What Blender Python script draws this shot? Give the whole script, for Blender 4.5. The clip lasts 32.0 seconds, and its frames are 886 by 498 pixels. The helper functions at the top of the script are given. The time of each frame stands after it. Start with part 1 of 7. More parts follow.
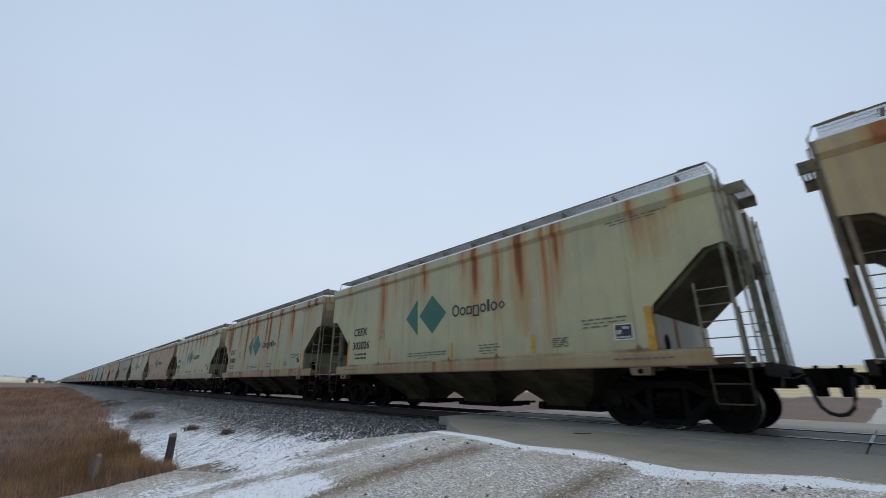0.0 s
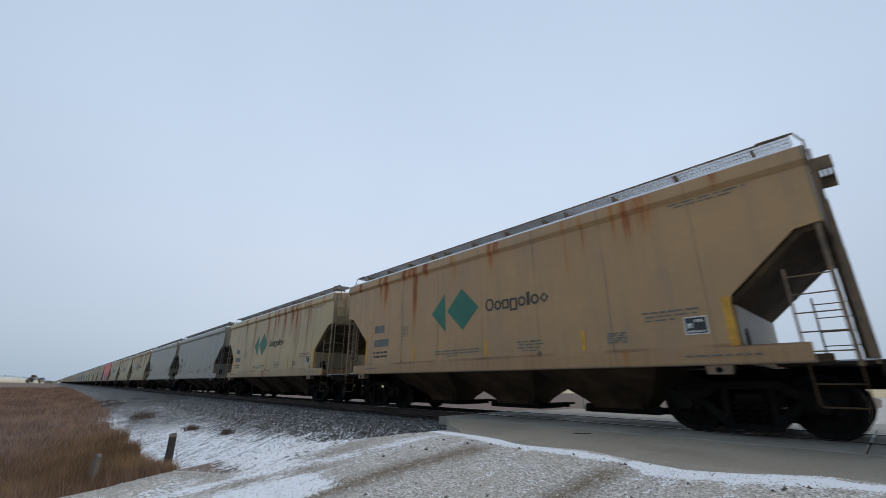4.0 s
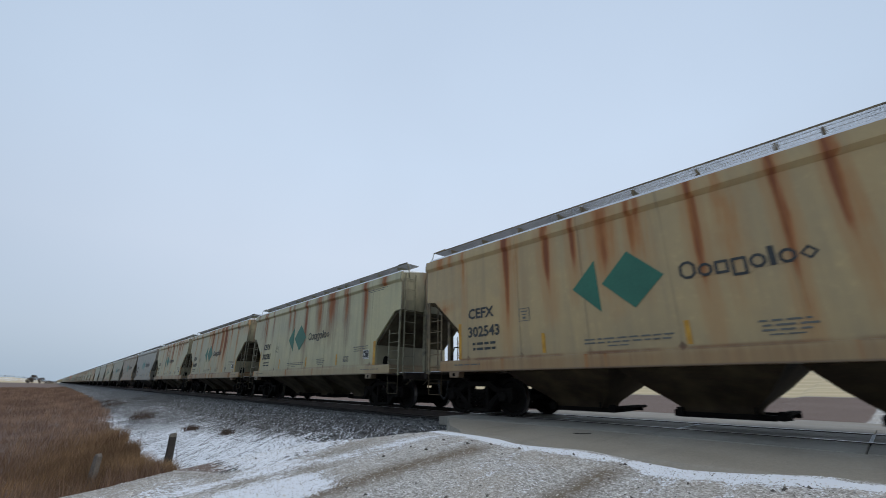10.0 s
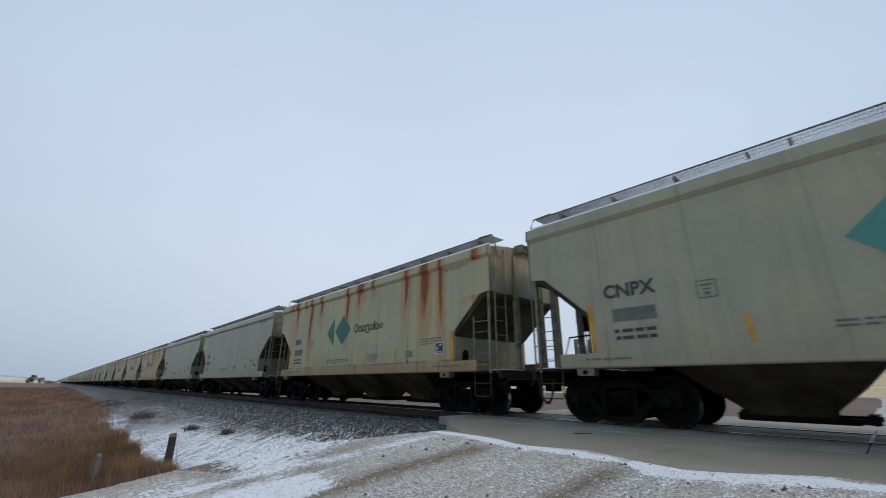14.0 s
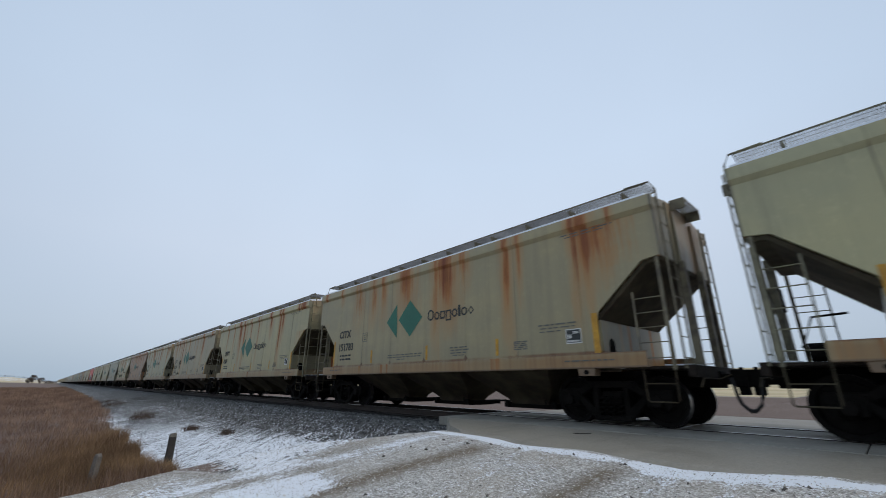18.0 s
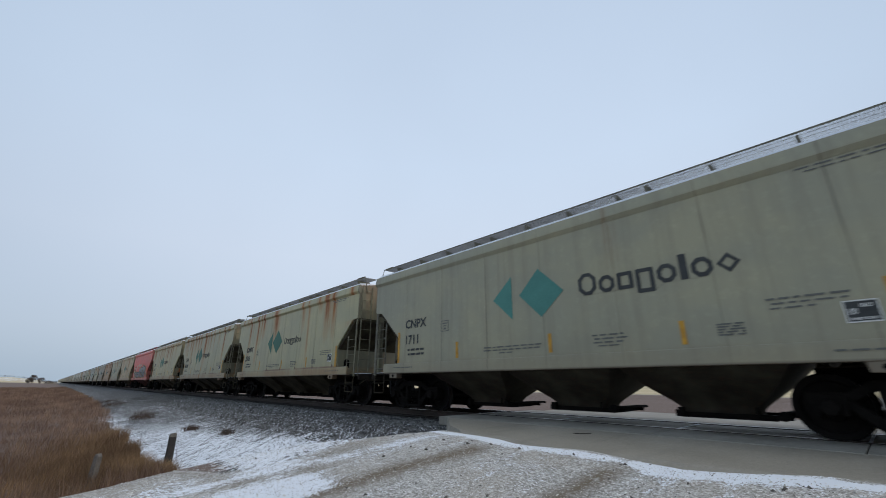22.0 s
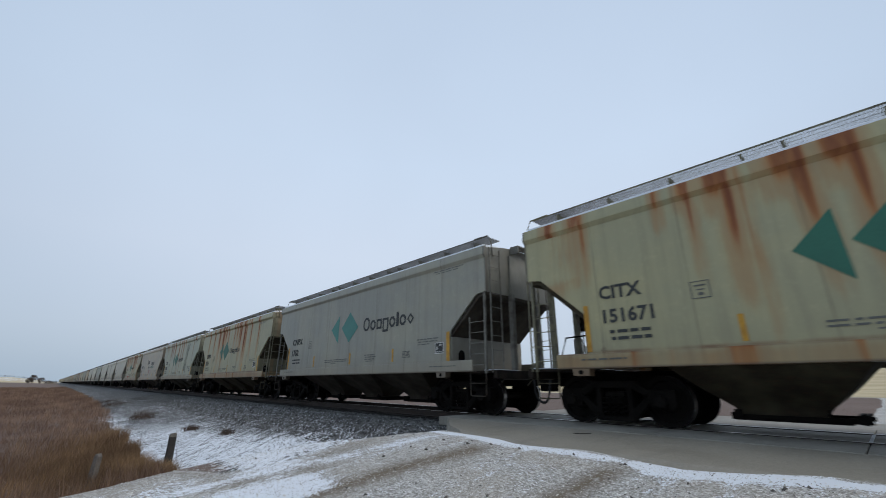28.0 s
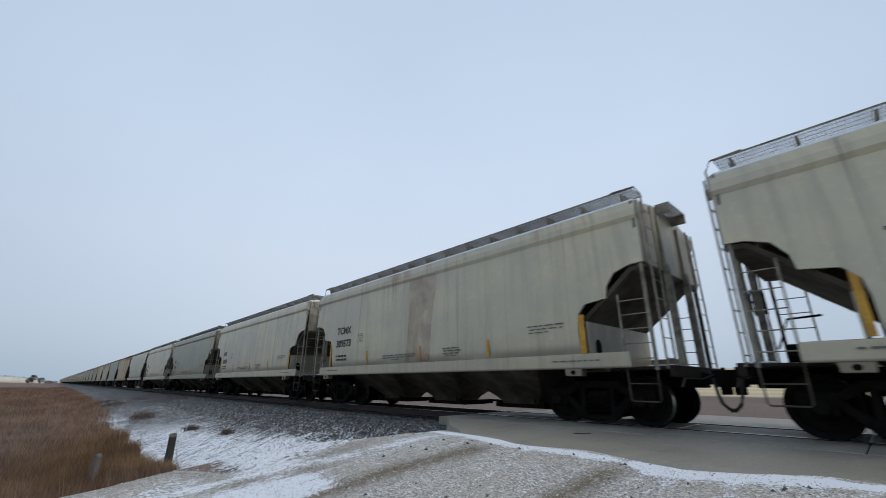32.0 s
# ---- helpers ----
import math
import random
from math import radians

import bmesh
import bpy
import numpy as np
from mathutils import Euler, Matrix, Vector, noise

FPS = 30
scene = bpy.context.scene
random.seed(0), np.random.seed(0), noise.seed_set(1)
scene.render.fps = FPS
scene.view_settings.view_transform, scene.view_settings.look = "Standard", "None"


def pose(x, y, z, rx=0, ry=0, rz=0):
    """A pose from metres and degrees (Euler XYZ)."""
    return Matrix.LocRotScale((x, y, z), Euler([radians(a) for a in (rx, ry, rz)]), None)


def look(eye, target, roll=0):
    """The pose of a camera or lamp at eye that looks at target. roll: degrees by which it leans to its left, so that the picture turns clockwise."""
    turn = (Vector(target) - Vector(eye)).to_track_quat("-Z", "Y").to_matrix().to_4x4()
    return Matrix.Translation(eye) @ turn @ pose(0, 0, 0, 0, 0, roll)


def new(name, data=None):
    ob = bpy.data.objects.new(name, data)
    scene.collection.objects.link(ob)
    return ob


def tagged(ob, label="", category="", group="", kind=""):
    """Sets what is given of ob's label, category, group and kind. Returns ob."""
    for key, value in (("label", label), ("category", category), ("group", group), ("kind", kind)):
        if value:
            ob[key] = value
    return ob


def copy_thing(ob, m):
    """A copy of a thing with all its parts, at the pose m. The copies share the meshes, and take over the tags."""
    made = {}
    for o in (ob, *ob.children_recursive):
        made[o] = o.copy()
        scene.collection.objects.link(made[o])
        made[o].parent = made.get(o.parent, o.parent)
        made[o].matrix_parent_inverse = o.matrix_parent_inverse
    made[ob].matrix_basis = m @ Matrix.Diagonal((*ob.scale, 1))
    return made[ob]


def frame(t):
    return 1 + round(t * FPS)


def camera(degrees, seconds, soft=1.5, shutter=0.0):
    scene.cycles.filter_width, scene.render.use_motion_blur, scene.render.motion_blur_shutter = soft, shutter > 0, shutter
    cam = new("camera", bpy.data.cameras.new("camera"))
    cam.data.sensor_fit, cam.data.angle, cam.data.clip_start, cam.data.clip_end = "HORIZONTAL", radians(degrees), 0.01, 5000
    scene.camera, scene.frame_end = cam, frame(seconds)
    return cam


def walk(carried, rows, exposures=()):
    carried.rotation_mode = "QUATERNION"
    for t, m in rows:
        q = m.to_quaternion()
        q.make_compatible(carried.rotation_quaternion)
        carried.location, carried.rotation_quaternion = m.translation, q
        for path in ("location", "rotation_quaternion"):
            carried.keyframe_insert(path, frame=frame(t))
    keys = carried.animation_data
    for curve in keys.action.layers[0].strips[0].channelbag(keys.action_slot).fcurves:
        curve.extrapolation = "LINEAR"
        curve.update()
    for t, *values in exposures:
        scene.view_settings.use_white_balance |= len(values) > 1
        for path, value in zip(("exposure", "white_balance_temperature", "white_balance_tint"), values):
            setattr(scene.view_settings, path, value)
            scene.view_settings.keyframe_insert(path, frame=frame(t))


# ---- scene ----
import itertools

# camera: stands on the gravel beside the level crossing, hand-held height
EYE = (0.0, -8.564, 0.754)
PITCH, HEAD, ROLL = 18.665, 47.145, 0.241
cam = camera(96.0, 32.0, soft=0.9, shutter=0.07)
AIM = Vector((-math.sin(radians(HEAD)) * math.cos(radians(PITCH)), math.cos(radians(HEAD)) * math.cos(radians(PITCH)), math.sin(radians(PITCH))))
CAM_POSE = look(EYE, Vector(EYE) + AIM * 10, ROLL)
walk(cam, [(0.0, CAM_POSE), (32.0, CAM_POSE)], exposures=[(0.0, 0.0), (32.0, 0.0)])

# ---- overcast winter sky and a weak, very soft sun ----
SUN_EL, SUN_AZ = 42.0, 72.0
world = bpy.data.worlds.new("overcast_sky")
scene.world = world
world.use_nodes = True
wn, wl = world.node_tree.nodes, world.node_tree.links
wn.clear()
w_out = wn.new("ShaderNodeOutputWorld")
w_bg = wn.new("ShaderNodeBackground")
w_sky = wn.new("ShaderNodeTexSky")
w_sky.sky_type, w_sky.sun_disc = "NISHITA", False
w_sky.sun_elevation, w_sky.sun_rotation = radians(SUN_EL), radians(SUN_AZ)
w_sky.air_density, w_sky.dust_density, w_sky.ozone_density = 1.0, 4.0, 1.5
w_co = wn.new("ShaderNodeTexCoord")
w_sep = wn.new("ShaderNodeSeparateXYZ")
w_ramp = wn.new("ShaderNodeValToRGB")
w_noise = wn.new("ShaderNodeTexNoise")
w_noise.inputs["Scale"].default_value, w_noise.inputs["Detail"].default_value = 1.6, 3.0
w_ramp.color_ramp.elements[0].position, w_ramp.color_ramp.elements[0].color = 0.0, (0.52, 0.64, 0.78, 1)
w_ramp.color_ramp.elements[1].position, w_ramp.color_ramp.elements[1].color = 1.0, (0.50, 0.63, 0.82, 1)
for at, col in ((0.10, (0.60, 0.70, 0.84, 1)), (0.28, (0.65, 0.75, 0.90, 1)), (0.5, (0.62, 0.75, 0.93, 1))):
    w_ramp.color_ramp.elements.new(at).color = col
w_cloud = wn.new("ShaderNodeMapRange")
w_cloud.inputs["To Min"].default_value, w_cloud.inputs["To Max"].default_value = 0.93, 1.06
w_mul = wn.new("ShaderNodeMix")
w_mul.data_type, w_mul.blend_type = "RGBA", "MULTIPLY"
w_mul.inputs["Factor"].default_value = 1.0
w_skyk = wn.new("ShaderNodeMix")
w_skyk.data_type, w_skyk.blend_type = "RGBA", "MULTIPLY"
w_skyk.inputs["Factor"].default_value = 1.0
w_skyk.inputs["B"].default_value = (0.10, 0.10, 0.10, 1)
# the sky is brightened ahead across the track, standing in for lens vignetting
w_dot = wn.new("ShaderNodeVectorMath")
w_dot.operation = "DOT_PRODUCT"
w_dot.inputs[1].default_value = Vector((-0.63, 0.53, 0.57)).normalized()
w_glow = wn.new("ShaderNodeMapRange")
w_glow.interpolation_type = "SMOOTHSTEP"
for key, v in (("From Min", 0.42), ("From Max", 1.0), ("To Min", 0.0), ("To Max", 1.0)):
    w_glow.inputs[key].default_value = v
w_tone = wn.new("ShaderNodeMix")
w_tone.data_type = "RGBA"
w_tone.inputs["A"].default_value, w_tone.inputs["B"].default_value = (0.77, 0.80, 0.82, 1), (1.08, 1.065, 1.05, 1)
w_mul2 = wn.new("ShaderNodeMix")
w_mul2.data_type, w_mul2.blend_type = "RGBA", "MULTIPLY"
w_mul2.inputs["Factor"].default_value = 1.0
w_mix = wn.new("ShaderNodeMix")
w_mix.data_type = "RGBA"
w_mix.inputs["Factor"].default_value = 0.86
wl.new(w_co.outputs["Generated"], w_sep.inputs[0])
wl.new(w_co.outputs["Generated"], w_noise.inputs["Vector"])
wl.new(w_sep.outputs["Z"], w_ramp.inputs["Fac"])
wl.new(w_noise.outputs["Fac"], w_cloud.inputs["Value"])
wl.new(w_ramp.outputs["Color"], w_mul.inputs["A"])
wl.new(w_cloud.outputs["Result"], w_mul.inputs["B"])
wl.new(w_sky.outputs["Color"], w_skyk.inputs["A"])
wl.new(w_skyk.outputs["Result"], w_mix.inputs["A"])
wl.new(w_co.outputs["Generated"], w_dot.inputs[0])
wl.new(w_dot.outputs["Value"], w_glow.inputs["Value"])
wl.new(w_mul.outputs["Result"], w_mul2.inputs["A"])
wl.new(w_glow.outputs["Result"], w_tone.inputs["Factor"])
wl.new(w_tone.outputs["Result"], w_mul2.inputs["B"])
wl.new(w_mul2.outputs["Result"], w_mix.inputs["B"])
wl.new(w_mix.outputs["Result"], w_bg.inputs["Color"])
w_bg.inputs["Strength"].default_value = 1.0
wl.new(w_bg.outputs[0], w_out.inputs[0])
sun = new("sun", bpy.data.lights.new("sun", "SUN"))
sun.data.energy, sun.data.angle, sun.data.color = 1.15, radians(24), (1.0, 0.96, 0.9)
sun.matrix_world = look((0, 0, 0), (-math.sin(radians(SUN_AZ)) * math.cos(radians(SUN_EL)), -math.cos(radians(SUN_AZ)) * math.cos(radians(SUN_EL)), -math.sin(radians(SUN_EL))))


# ---- materials ----
class Nodes:
    """Short-hand for building one node material."""

    def __init__(self, name, rough=0.6, metal=0.0):
        self.mat = bpy.data.materials.new(name)
        self.mat.use_nodes = True
        self.t = self.mat.node_tree
        self.bsdf = self.t.nodes["Principled BSDF"]
        self.bsdf.inputs["Roughness"].default_value = rough
        self.bsdf.inputs["Metallic"].default_value = metal

    def put(self, socket, value):
        if isinstance(value, bpy.types.NodeSocket):
            self.t.links.new(value, socket)
        elif isinstance(value, tuple) and len(value) == 3 and socket.type == "RGBA":
            socket.default_value = (*value, 1)
        else:
            socket.default_value = value

    def math(self, op, a, b=0.0, c=0.0, clamp=False):
        n = self.t.nodes.new("ShaderNodeMath")
        n.operation, n.use_clamp = op, clamp
        for s, v in zip(n.inputs, (a, b, c)):
            self.put(s, v)
        return n.outputs[0]

    def step(self, v, lo, hi):
        n = self.t.nodes.new("ShaderNodeMapRange")
        n.interpolation_type = "SMOOTHSTEP"
        for key, x in (("Value", v), ("From Min", lo), ("From Max", hi)):
            self.put(n.inputs[key], x)
        return n.outputs["Result"]

    def mix(self, f, a, b, blend="MIX"):
        n = self.t.nodes.new("ShaderNodeMix")
        n.data_type, n.blend_type = "RGBA", blend
        self.put(n.inputs["Factor"], f)
        self.put(n.inputs["A"], a)
        self.put(n.inputs["B"], b)
        return n.outputs["Result"]

    def noise(self, vec, scale, detail=3.0, rough=0.55):
        n = self.t.nodes.new("ShaderNodeTexNoise")
        if vec is not None:
            self.put(n.inputs["Vector"], vec)
        n.inputs["Scale"].default_value, n.inputs["Detail"].default_value, n.inputs["Roughness"].default_value = scale, detail, rough
        return n.outputs["Fac"]

    def voronoi(self, vec, scale, out="Distance"):
        n = self.t.nodes.new("ShaderNodeTexVoronoi")
        self.put(n.inputs["Vector"], vec)
        n.inputs["Scale"].default_value = scale
        return n.outputs[out]

    def coord(self, which="Object"):
        return self.t.nodes.new("ShaderNodeTexCoord").outputs[which]

    def split(self, vec):
        n = self.t.nodes.new("ShaderNodeSeparateXYZ")
        self.put(n.inputs[0], vec)
        return n.outputs

    def join(self, x, y, z):
        n = self.t.nodes.new("ShaderNodeCombineXYZ")
        for s, v in zip(n.inputs, (x, y, z)):
            self.put(s, v)
        return n.outputs[0]

    def info(self):
        return self.t.nodes.new("ShaderNodeObjectInfo").outputs

    def attr(self, name):
        n = self.t.nodes.new("ShaderNodeAttribute")
        n.attribute_name = name
        return n.outputs["Fac"]

    def bump(self, height, strength=0.3, distance=0.02):
        n = self.t.nodes.new("ShaderNodeBump")
        n.inputs["Strength"].default_value, n.inputs["Distance"].default_value = strength, distance
        self.put(n.inputs["Height"], height)
        self.put(self.bsdf.inputs["Normal"], n.outputs[0])

    def done(self, color, rough=None):
        self.put(self.bsdf.inputs["Base Color"], color)
        if rough is not None:
            self.put(self.bsdf.inputs["Roughness"], rough)
        return self.mat


def grain(name, col, dark, scale=6.0, rough=0.7, metal=0.0, bump=0.15, fine=60.0, gloss=0.5):
    """A plain surface with stains at two scales and a fine relief."""
    n = Nodes(name, rough, metal)
    n.bsdf.inputs["Specular IOR Level"].default_value = gloss
    p = n.coord("Object")
    a = n.noise(p, scale, 4.0)
    b = n.noise(p, fine, 3.0)
    f = n.math("ADD", n.math("MULTIPLY", n.step(a, 0.3, 0.7), 0.65), n.math("MULTIPLY", n.step(b, 0.3, 0.7), 0.35))
    n.bump(b, bump, 0.01)
    return n.done(n.mix(f, dark, col), n.math("ADD", rough - 0.1, n.math("MULTIPLY", a, 0.2)))


def car_paint():
    """Faded hopper paint with rust runs from the roof edge. The object's colour gives the paint, its alpha the seed (whole part) and the amount of rust (fraction)."""
    n = Nodes("weathered_car_paint", 0.5)
    inf = n.info()
    base, alpha = inf["Color"], inf["Alpha"]
    seed = n.math("FLOOR", alpha)
    rust = n.math("FRACT", alpha)
    x, y, z = n.split(n.coord("Object"))
    off = n.math("MULTIPLY", seed, 17.31)
    xs = n.math("ADD", n.math("ADD", x, y), off)
    wob = n.math("MULTIPLY", n.math("SUBTRACT", n.noise(n.join(n.math("MULTIPLY", xs, 3.0), off, n.math("MULTIPLY", z, 0.9)), 1.0, 2.0), 0.5), 0.14)
    xw = n.math("ADD", xs, n.math("MULTIPLY", wob, 0.4))
    # rust starts along the roof edge in clusters, and runs down in streaks that thin out
    depth = n.math("MAXIMUM", n.math("SUBTRACT", 4.30, z), 0.0)
    broad = n.noise(n.join(n.math("MULTIPLY", xw, 0.75), off, n.math("MULTIPLY", z, 0.03)), 1.0, 2.0)
    thin = n.noise(n.join(n.math("MULTIPLY", xw, 3.4), off, n.math("MULTIPLY", z, 0.05)), 1.0, 2.0, 0.5)
    hair = n.noise(n.join(n.math("MULTIPLY", xw, 13.0), off, n.math("MULTIPLY", z, 0.25)), 1.0, 2.0, 0.5)
    length = n.noise(n.join(n.math("MULTIPLY", xs, 2.3), n.math("ADD", off, 5.0), 0.0), 1.0, 1.0)
    taper = n.math("MULTIPLY", n.math("POWER", depth, 0.8), n.math("ADD", 0.018, n.math("MULTIPLY", n.step(length, 0.66, 0.34), 0.16)))
    lip = n.math("MULTIPLY", n.step(z, 3.93, 4.06), 0.05)
    field = n.math("ADD", n.math("ADD", n.math("MULTIPLY", broad, 0.54), n.math("MULTIPLY", thin, 0.32)), n.math("MULTIPLY", hair, 0.16))
    spread = n.math("ADD", 0.5, n.math("MULTIPLY", n.math("SUBTRACT", field, 0.5), 1.35))
    v = n.math("ADD", spread, n.math("ADD", n.math("MULTIPLY", rust, 0.27), n.math("SUBTRACT", lip, taper)))
    # the ends are grimy but hardly rusted; painted shade is added below
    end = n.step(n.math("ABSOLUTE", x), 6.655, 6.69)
    have = n.math("MULTIPLY", n.step(rust, 0.04, 0.3), n.math("SUBTRACT", 1.0, n.math("MULTIPLY", end, 0.85)))
    wash = n.math("MULTIPLY", n.step(v, 0.55, 0.70), n.math("MULTIPLY", have, 0.42))
    run_mask = n.math("MULTIPLY", n.step(v, 0.635, 0.705), have)
    heart = n.math("MULTIPLY", n.step(v, 0.70, 0.84), have)
    # sides that carry their own runs: the edges fray into fine vertical threads
    fit, run, halo = n.attr("rust_fit"), n.attr("rust_run"), n.attr("rust_wash")
    fray = n.noise(n.join(n.math("MULTIPLY", xw, 9.0), off, n.math("MULTIPLY", z, 0.55)), 1.0, 4.0, 0.65)
    blotch = n.noise(n.join(n.math("MULTIPLY", xs, 3.0), off, n.math("MULTIPLY", z, 1.6)), 1.0, 4.0, 0.6)
    torn = n.math("ADD", n.math("MULTIPLY", n.math("SUBTRACT", fray, 0.5), 0.95), n.math("MULTIPLY", n.math("SUBTRACT", blotch, 0.5), 0.40))
    rv = n.math("ADD", run, n.math("MULTIPLY", torn, n.step(run, 0.02, 0.25)))
    lay = lambda a, b: n.math("ADD", n.math("MULTIPLY", a, fit), n.math("MULTIPLY", b, n.math("SUBTRACT", 1.0, fit)))
    wash = lay(n.math("MULTIPLY", n.step(n.math("ADD", halo, n.math("MULTIPLY", torn, n.step(halo, 0.02, 0.3))), 0.07, 0.58), 0.68), wash)
    run_mask = lay(n.math("MULTIPLY", n.step(rv, 0.10, 0.72), 0.95), run_mask)
    heart = lay(n.math("MULTIPLY", n.step(rv, 0.50, 0.98), 0.85), heart)
    grime = n.noise(n.join(n.math("MULTIPLY", xs, 5.0), y, n.math("MULTIPLY", z, 0.35)), 1.0, 4.0, 0.6)
    spots = n.noise(n.join(xs, y, z), 9.0, 5.0, 0.65)
    cloud = n.noise(n.join(n.math("MULTIPLY", xs, 0.55), y, n.math("MULTIPLY", z, 0.8)), 1.0, 3.0, 0.6)
    c = n.mix(n.step(cloud, 0.35, 0.70), base, (1.16, 1.12, 1.03), "MULTIPLY")
    c = n.mix(n.math("MULTIPLY", n.step(grime, 0.42, 0.75), n.math("ADD", 0.10, n.math("MULTIPLY", n.step(rust, 0.01, 0.03), 0.16))), c, (0.17, 0.15, 0.115))
    c = n.mix(n.step(spots, 0.5, 0.8), c, (1.14, 1.14, 1.12), "MULTIPLY")
    # ends and recessed bulkheads: grime plus shade painted into the colour
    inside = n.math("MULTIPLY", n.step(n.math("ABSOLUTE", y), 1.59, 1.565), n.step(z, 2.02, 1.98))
    grime_shade = n.math("MAXIMUM", end, n.math("MULTIPLY", inside, 0.9))
    c = n.mix(n.math("MULTIPLY", grime_shade, n.math("ADD", 0.35, n.math("MULTIPLY", n.step(cloud, 0.3, 0.6), 0.4))), c, (0.10, 0.095, 0.082))
    # road dirt thrown up over the lower side
    splash = n.math("MULTIPLY", n.step(n.math("ADD", z, n.math("MULTIPLY", n.noise(n.join(n.math("MULTIPLY", xs, 1.6), y, z), 1.0, 4.0, 0.65), 1.3)), 2.75, 1.75), 0.22)
    c = n.mix(splash, c, (0.20, 0.165, 0.115))
    c = n.mix(wash, c, n.mix(n.step(rust, 0.32, 0.55), (0.235, 0.165, 0.098), (0.42, 0.245, 0.10)))
    tone = n.noise(n.join(n.math("MULTIPLY", xs, 5.0), off, n.math("MULTIPLY", z, 0.5)), 1.0, 3.0, 0.6)
    red = n.mix(n.step(tone, 0.32, 0.66), (0.27, 0.066, 0.020), (0.43, 0.155, 0.036))
    red = n.mix(n.math("MULTIPLY", n.math("MULTIPLY", n.step(rv, 0.62, 0.25), fit), 0.75), red, n.mix(n.step(rust, 0.32, 0.55), (0.215, 0.125, 0.065), (0.43, 0.205, 0.062)))
    c = n.mix(n.math("MULTIPLY", run_mask, 0.88), c, red)
    c = n.mix(n.math("MULTIPLY", heart, 0.75), c, (0.135, 0.032, 0.015))
    # dark weld seams down the side, with a rusty spot at the foot of each
    across = n.math("MULTIPLY", n.math("ABSOLUTE", n.math("SUBTRACT", n.math("FRACT", n.math("ADD", n.math("DIVIDE", x, 1.675), 100.5)), 0.5)), 1.675)
    weld = n.math("MULTIPLY", n.step(across, 0.022, 0.006), n.step(n.math("ABSOLUTE", y), 1.50, 1.53))
    c = n.mix(n.math("MULTIPLY", weld, n.math("ADD", 0.12, n.math("MULTIPLY", n.step(grime, 0.38, 0.7), 0.45))), c, (0.085, 0.068, 0.05))
    foot = n.math("MULTIPLY", n.step(n.math("ADD", across, n.math("MULTIPLY", n.math("ABSOLUTE", n.math("SUBTRACT", z, 1.38)), 0.8)), 0.085, 0.05), n.step(n.noise(n.join(xs, off, 2.0), 0.8, 1.0), 0.44, 0.56))
    c = n.mix(n.math("MULTIPLY", foot, n.math("MULTIPLY", n.step(rust, 0.1, 0.5), 0.8)), c, (0.10, 0.045, 0.026))
    # rust line where the side meets the sill
    where = n.math("MULTIPLY", n.step(n.noise(n.join(xs, off, 0.0), 0.9, 3.0), 0.34, 0.62), n.step(rust, 0.05, 0.6))
    seam = n.math("MULTIPLY", n.math("MULTIPLY", n.step(z, 1.40, 1.35), n.step(z, 1.30, 1.33)), where)
    sill = n.math("MULTIPLY", n.step(n.math("ADD", z, n.math("MULTIPLY", hair, 0.16)), 1.50, 1.30), n.math("ADD", n.math("ADD", 0.10, n.math("MULTIPLY", rust, 0.55)), n.math("MULTIPLY", where, 0.42)))
    c = n.mix(n.math("MULTIPLY", sill, n.step(rust, 0.0, 0.25)), c, n.mix(hair, (0.19, 0.095, 0.042), (0.42, 0.25, 0.105)))
    c = n.mix(n.math("MULTIPLY", seam, 0.80), c, n.mix(tone, (0.09, 0.034, 0.02), (0.24, 0.095, 0.036)))
    c = n.mix(n.math("MULTIPLY", n.step(z, 1.10, 1.06), 0.7), c, (0.12, 0.085, 0.06))
    n.bump(n.math("ADD", n.math("MULTIPLY", spots, 0.3), n.math("MULTIPLY", broad, 1.5)), 0.25, 0.02)
    return n.done(c, n.math("ADD", 0.42, n.math("MULTIPLY", run_mask, 0.35)))


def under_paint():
    """The hoppers' paint under road grime, darkened further with shade put into the colour."""
    n = Nodes("grimy_shaded_hopper_paint", 0.85)
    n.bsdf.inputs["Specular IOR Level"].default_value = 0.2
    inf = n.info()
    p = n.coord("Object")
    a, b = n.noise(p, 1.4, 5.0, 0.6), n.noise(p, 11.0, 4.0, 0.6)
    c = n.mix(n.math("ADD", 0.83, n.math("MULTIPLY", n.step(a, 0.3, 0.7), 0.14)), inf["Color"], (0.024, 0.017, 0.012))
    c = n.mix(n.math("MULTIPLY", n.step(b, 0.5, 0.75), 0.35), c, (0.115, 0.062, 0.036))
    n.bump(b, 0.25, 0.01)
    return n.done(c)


def fitting_paint():
    """Dull, weathered paint of ladders, rails and brackets: car colour with shade mixed in."""
    n = Nodes("weathered_shaded_fitting_paint", 0.6)
    p = n.coord("Object")
    a = n.noise(p, 4.0, 4.0, 0.6)
    c = n.mix(n.math("ADD", 0.52, n.math("MULTIPLY", n.step(a, 0.35, 0.7), 0.36)), n.info()["Color"], (0.055, 0.045, 0.036))
    return n.done(c)


def stain(name, col, cover=0.16):
    n = Nodes(name, 0.6)
    a = n.noise(n.coord("Object"), 2.2, 4.0, 0.6)
    n.put(n.bsdf.inputs["Alpha"], n.math("MULTIPLY", n.step(a, 0.2, 0.75), cover))
    return n.done(col)


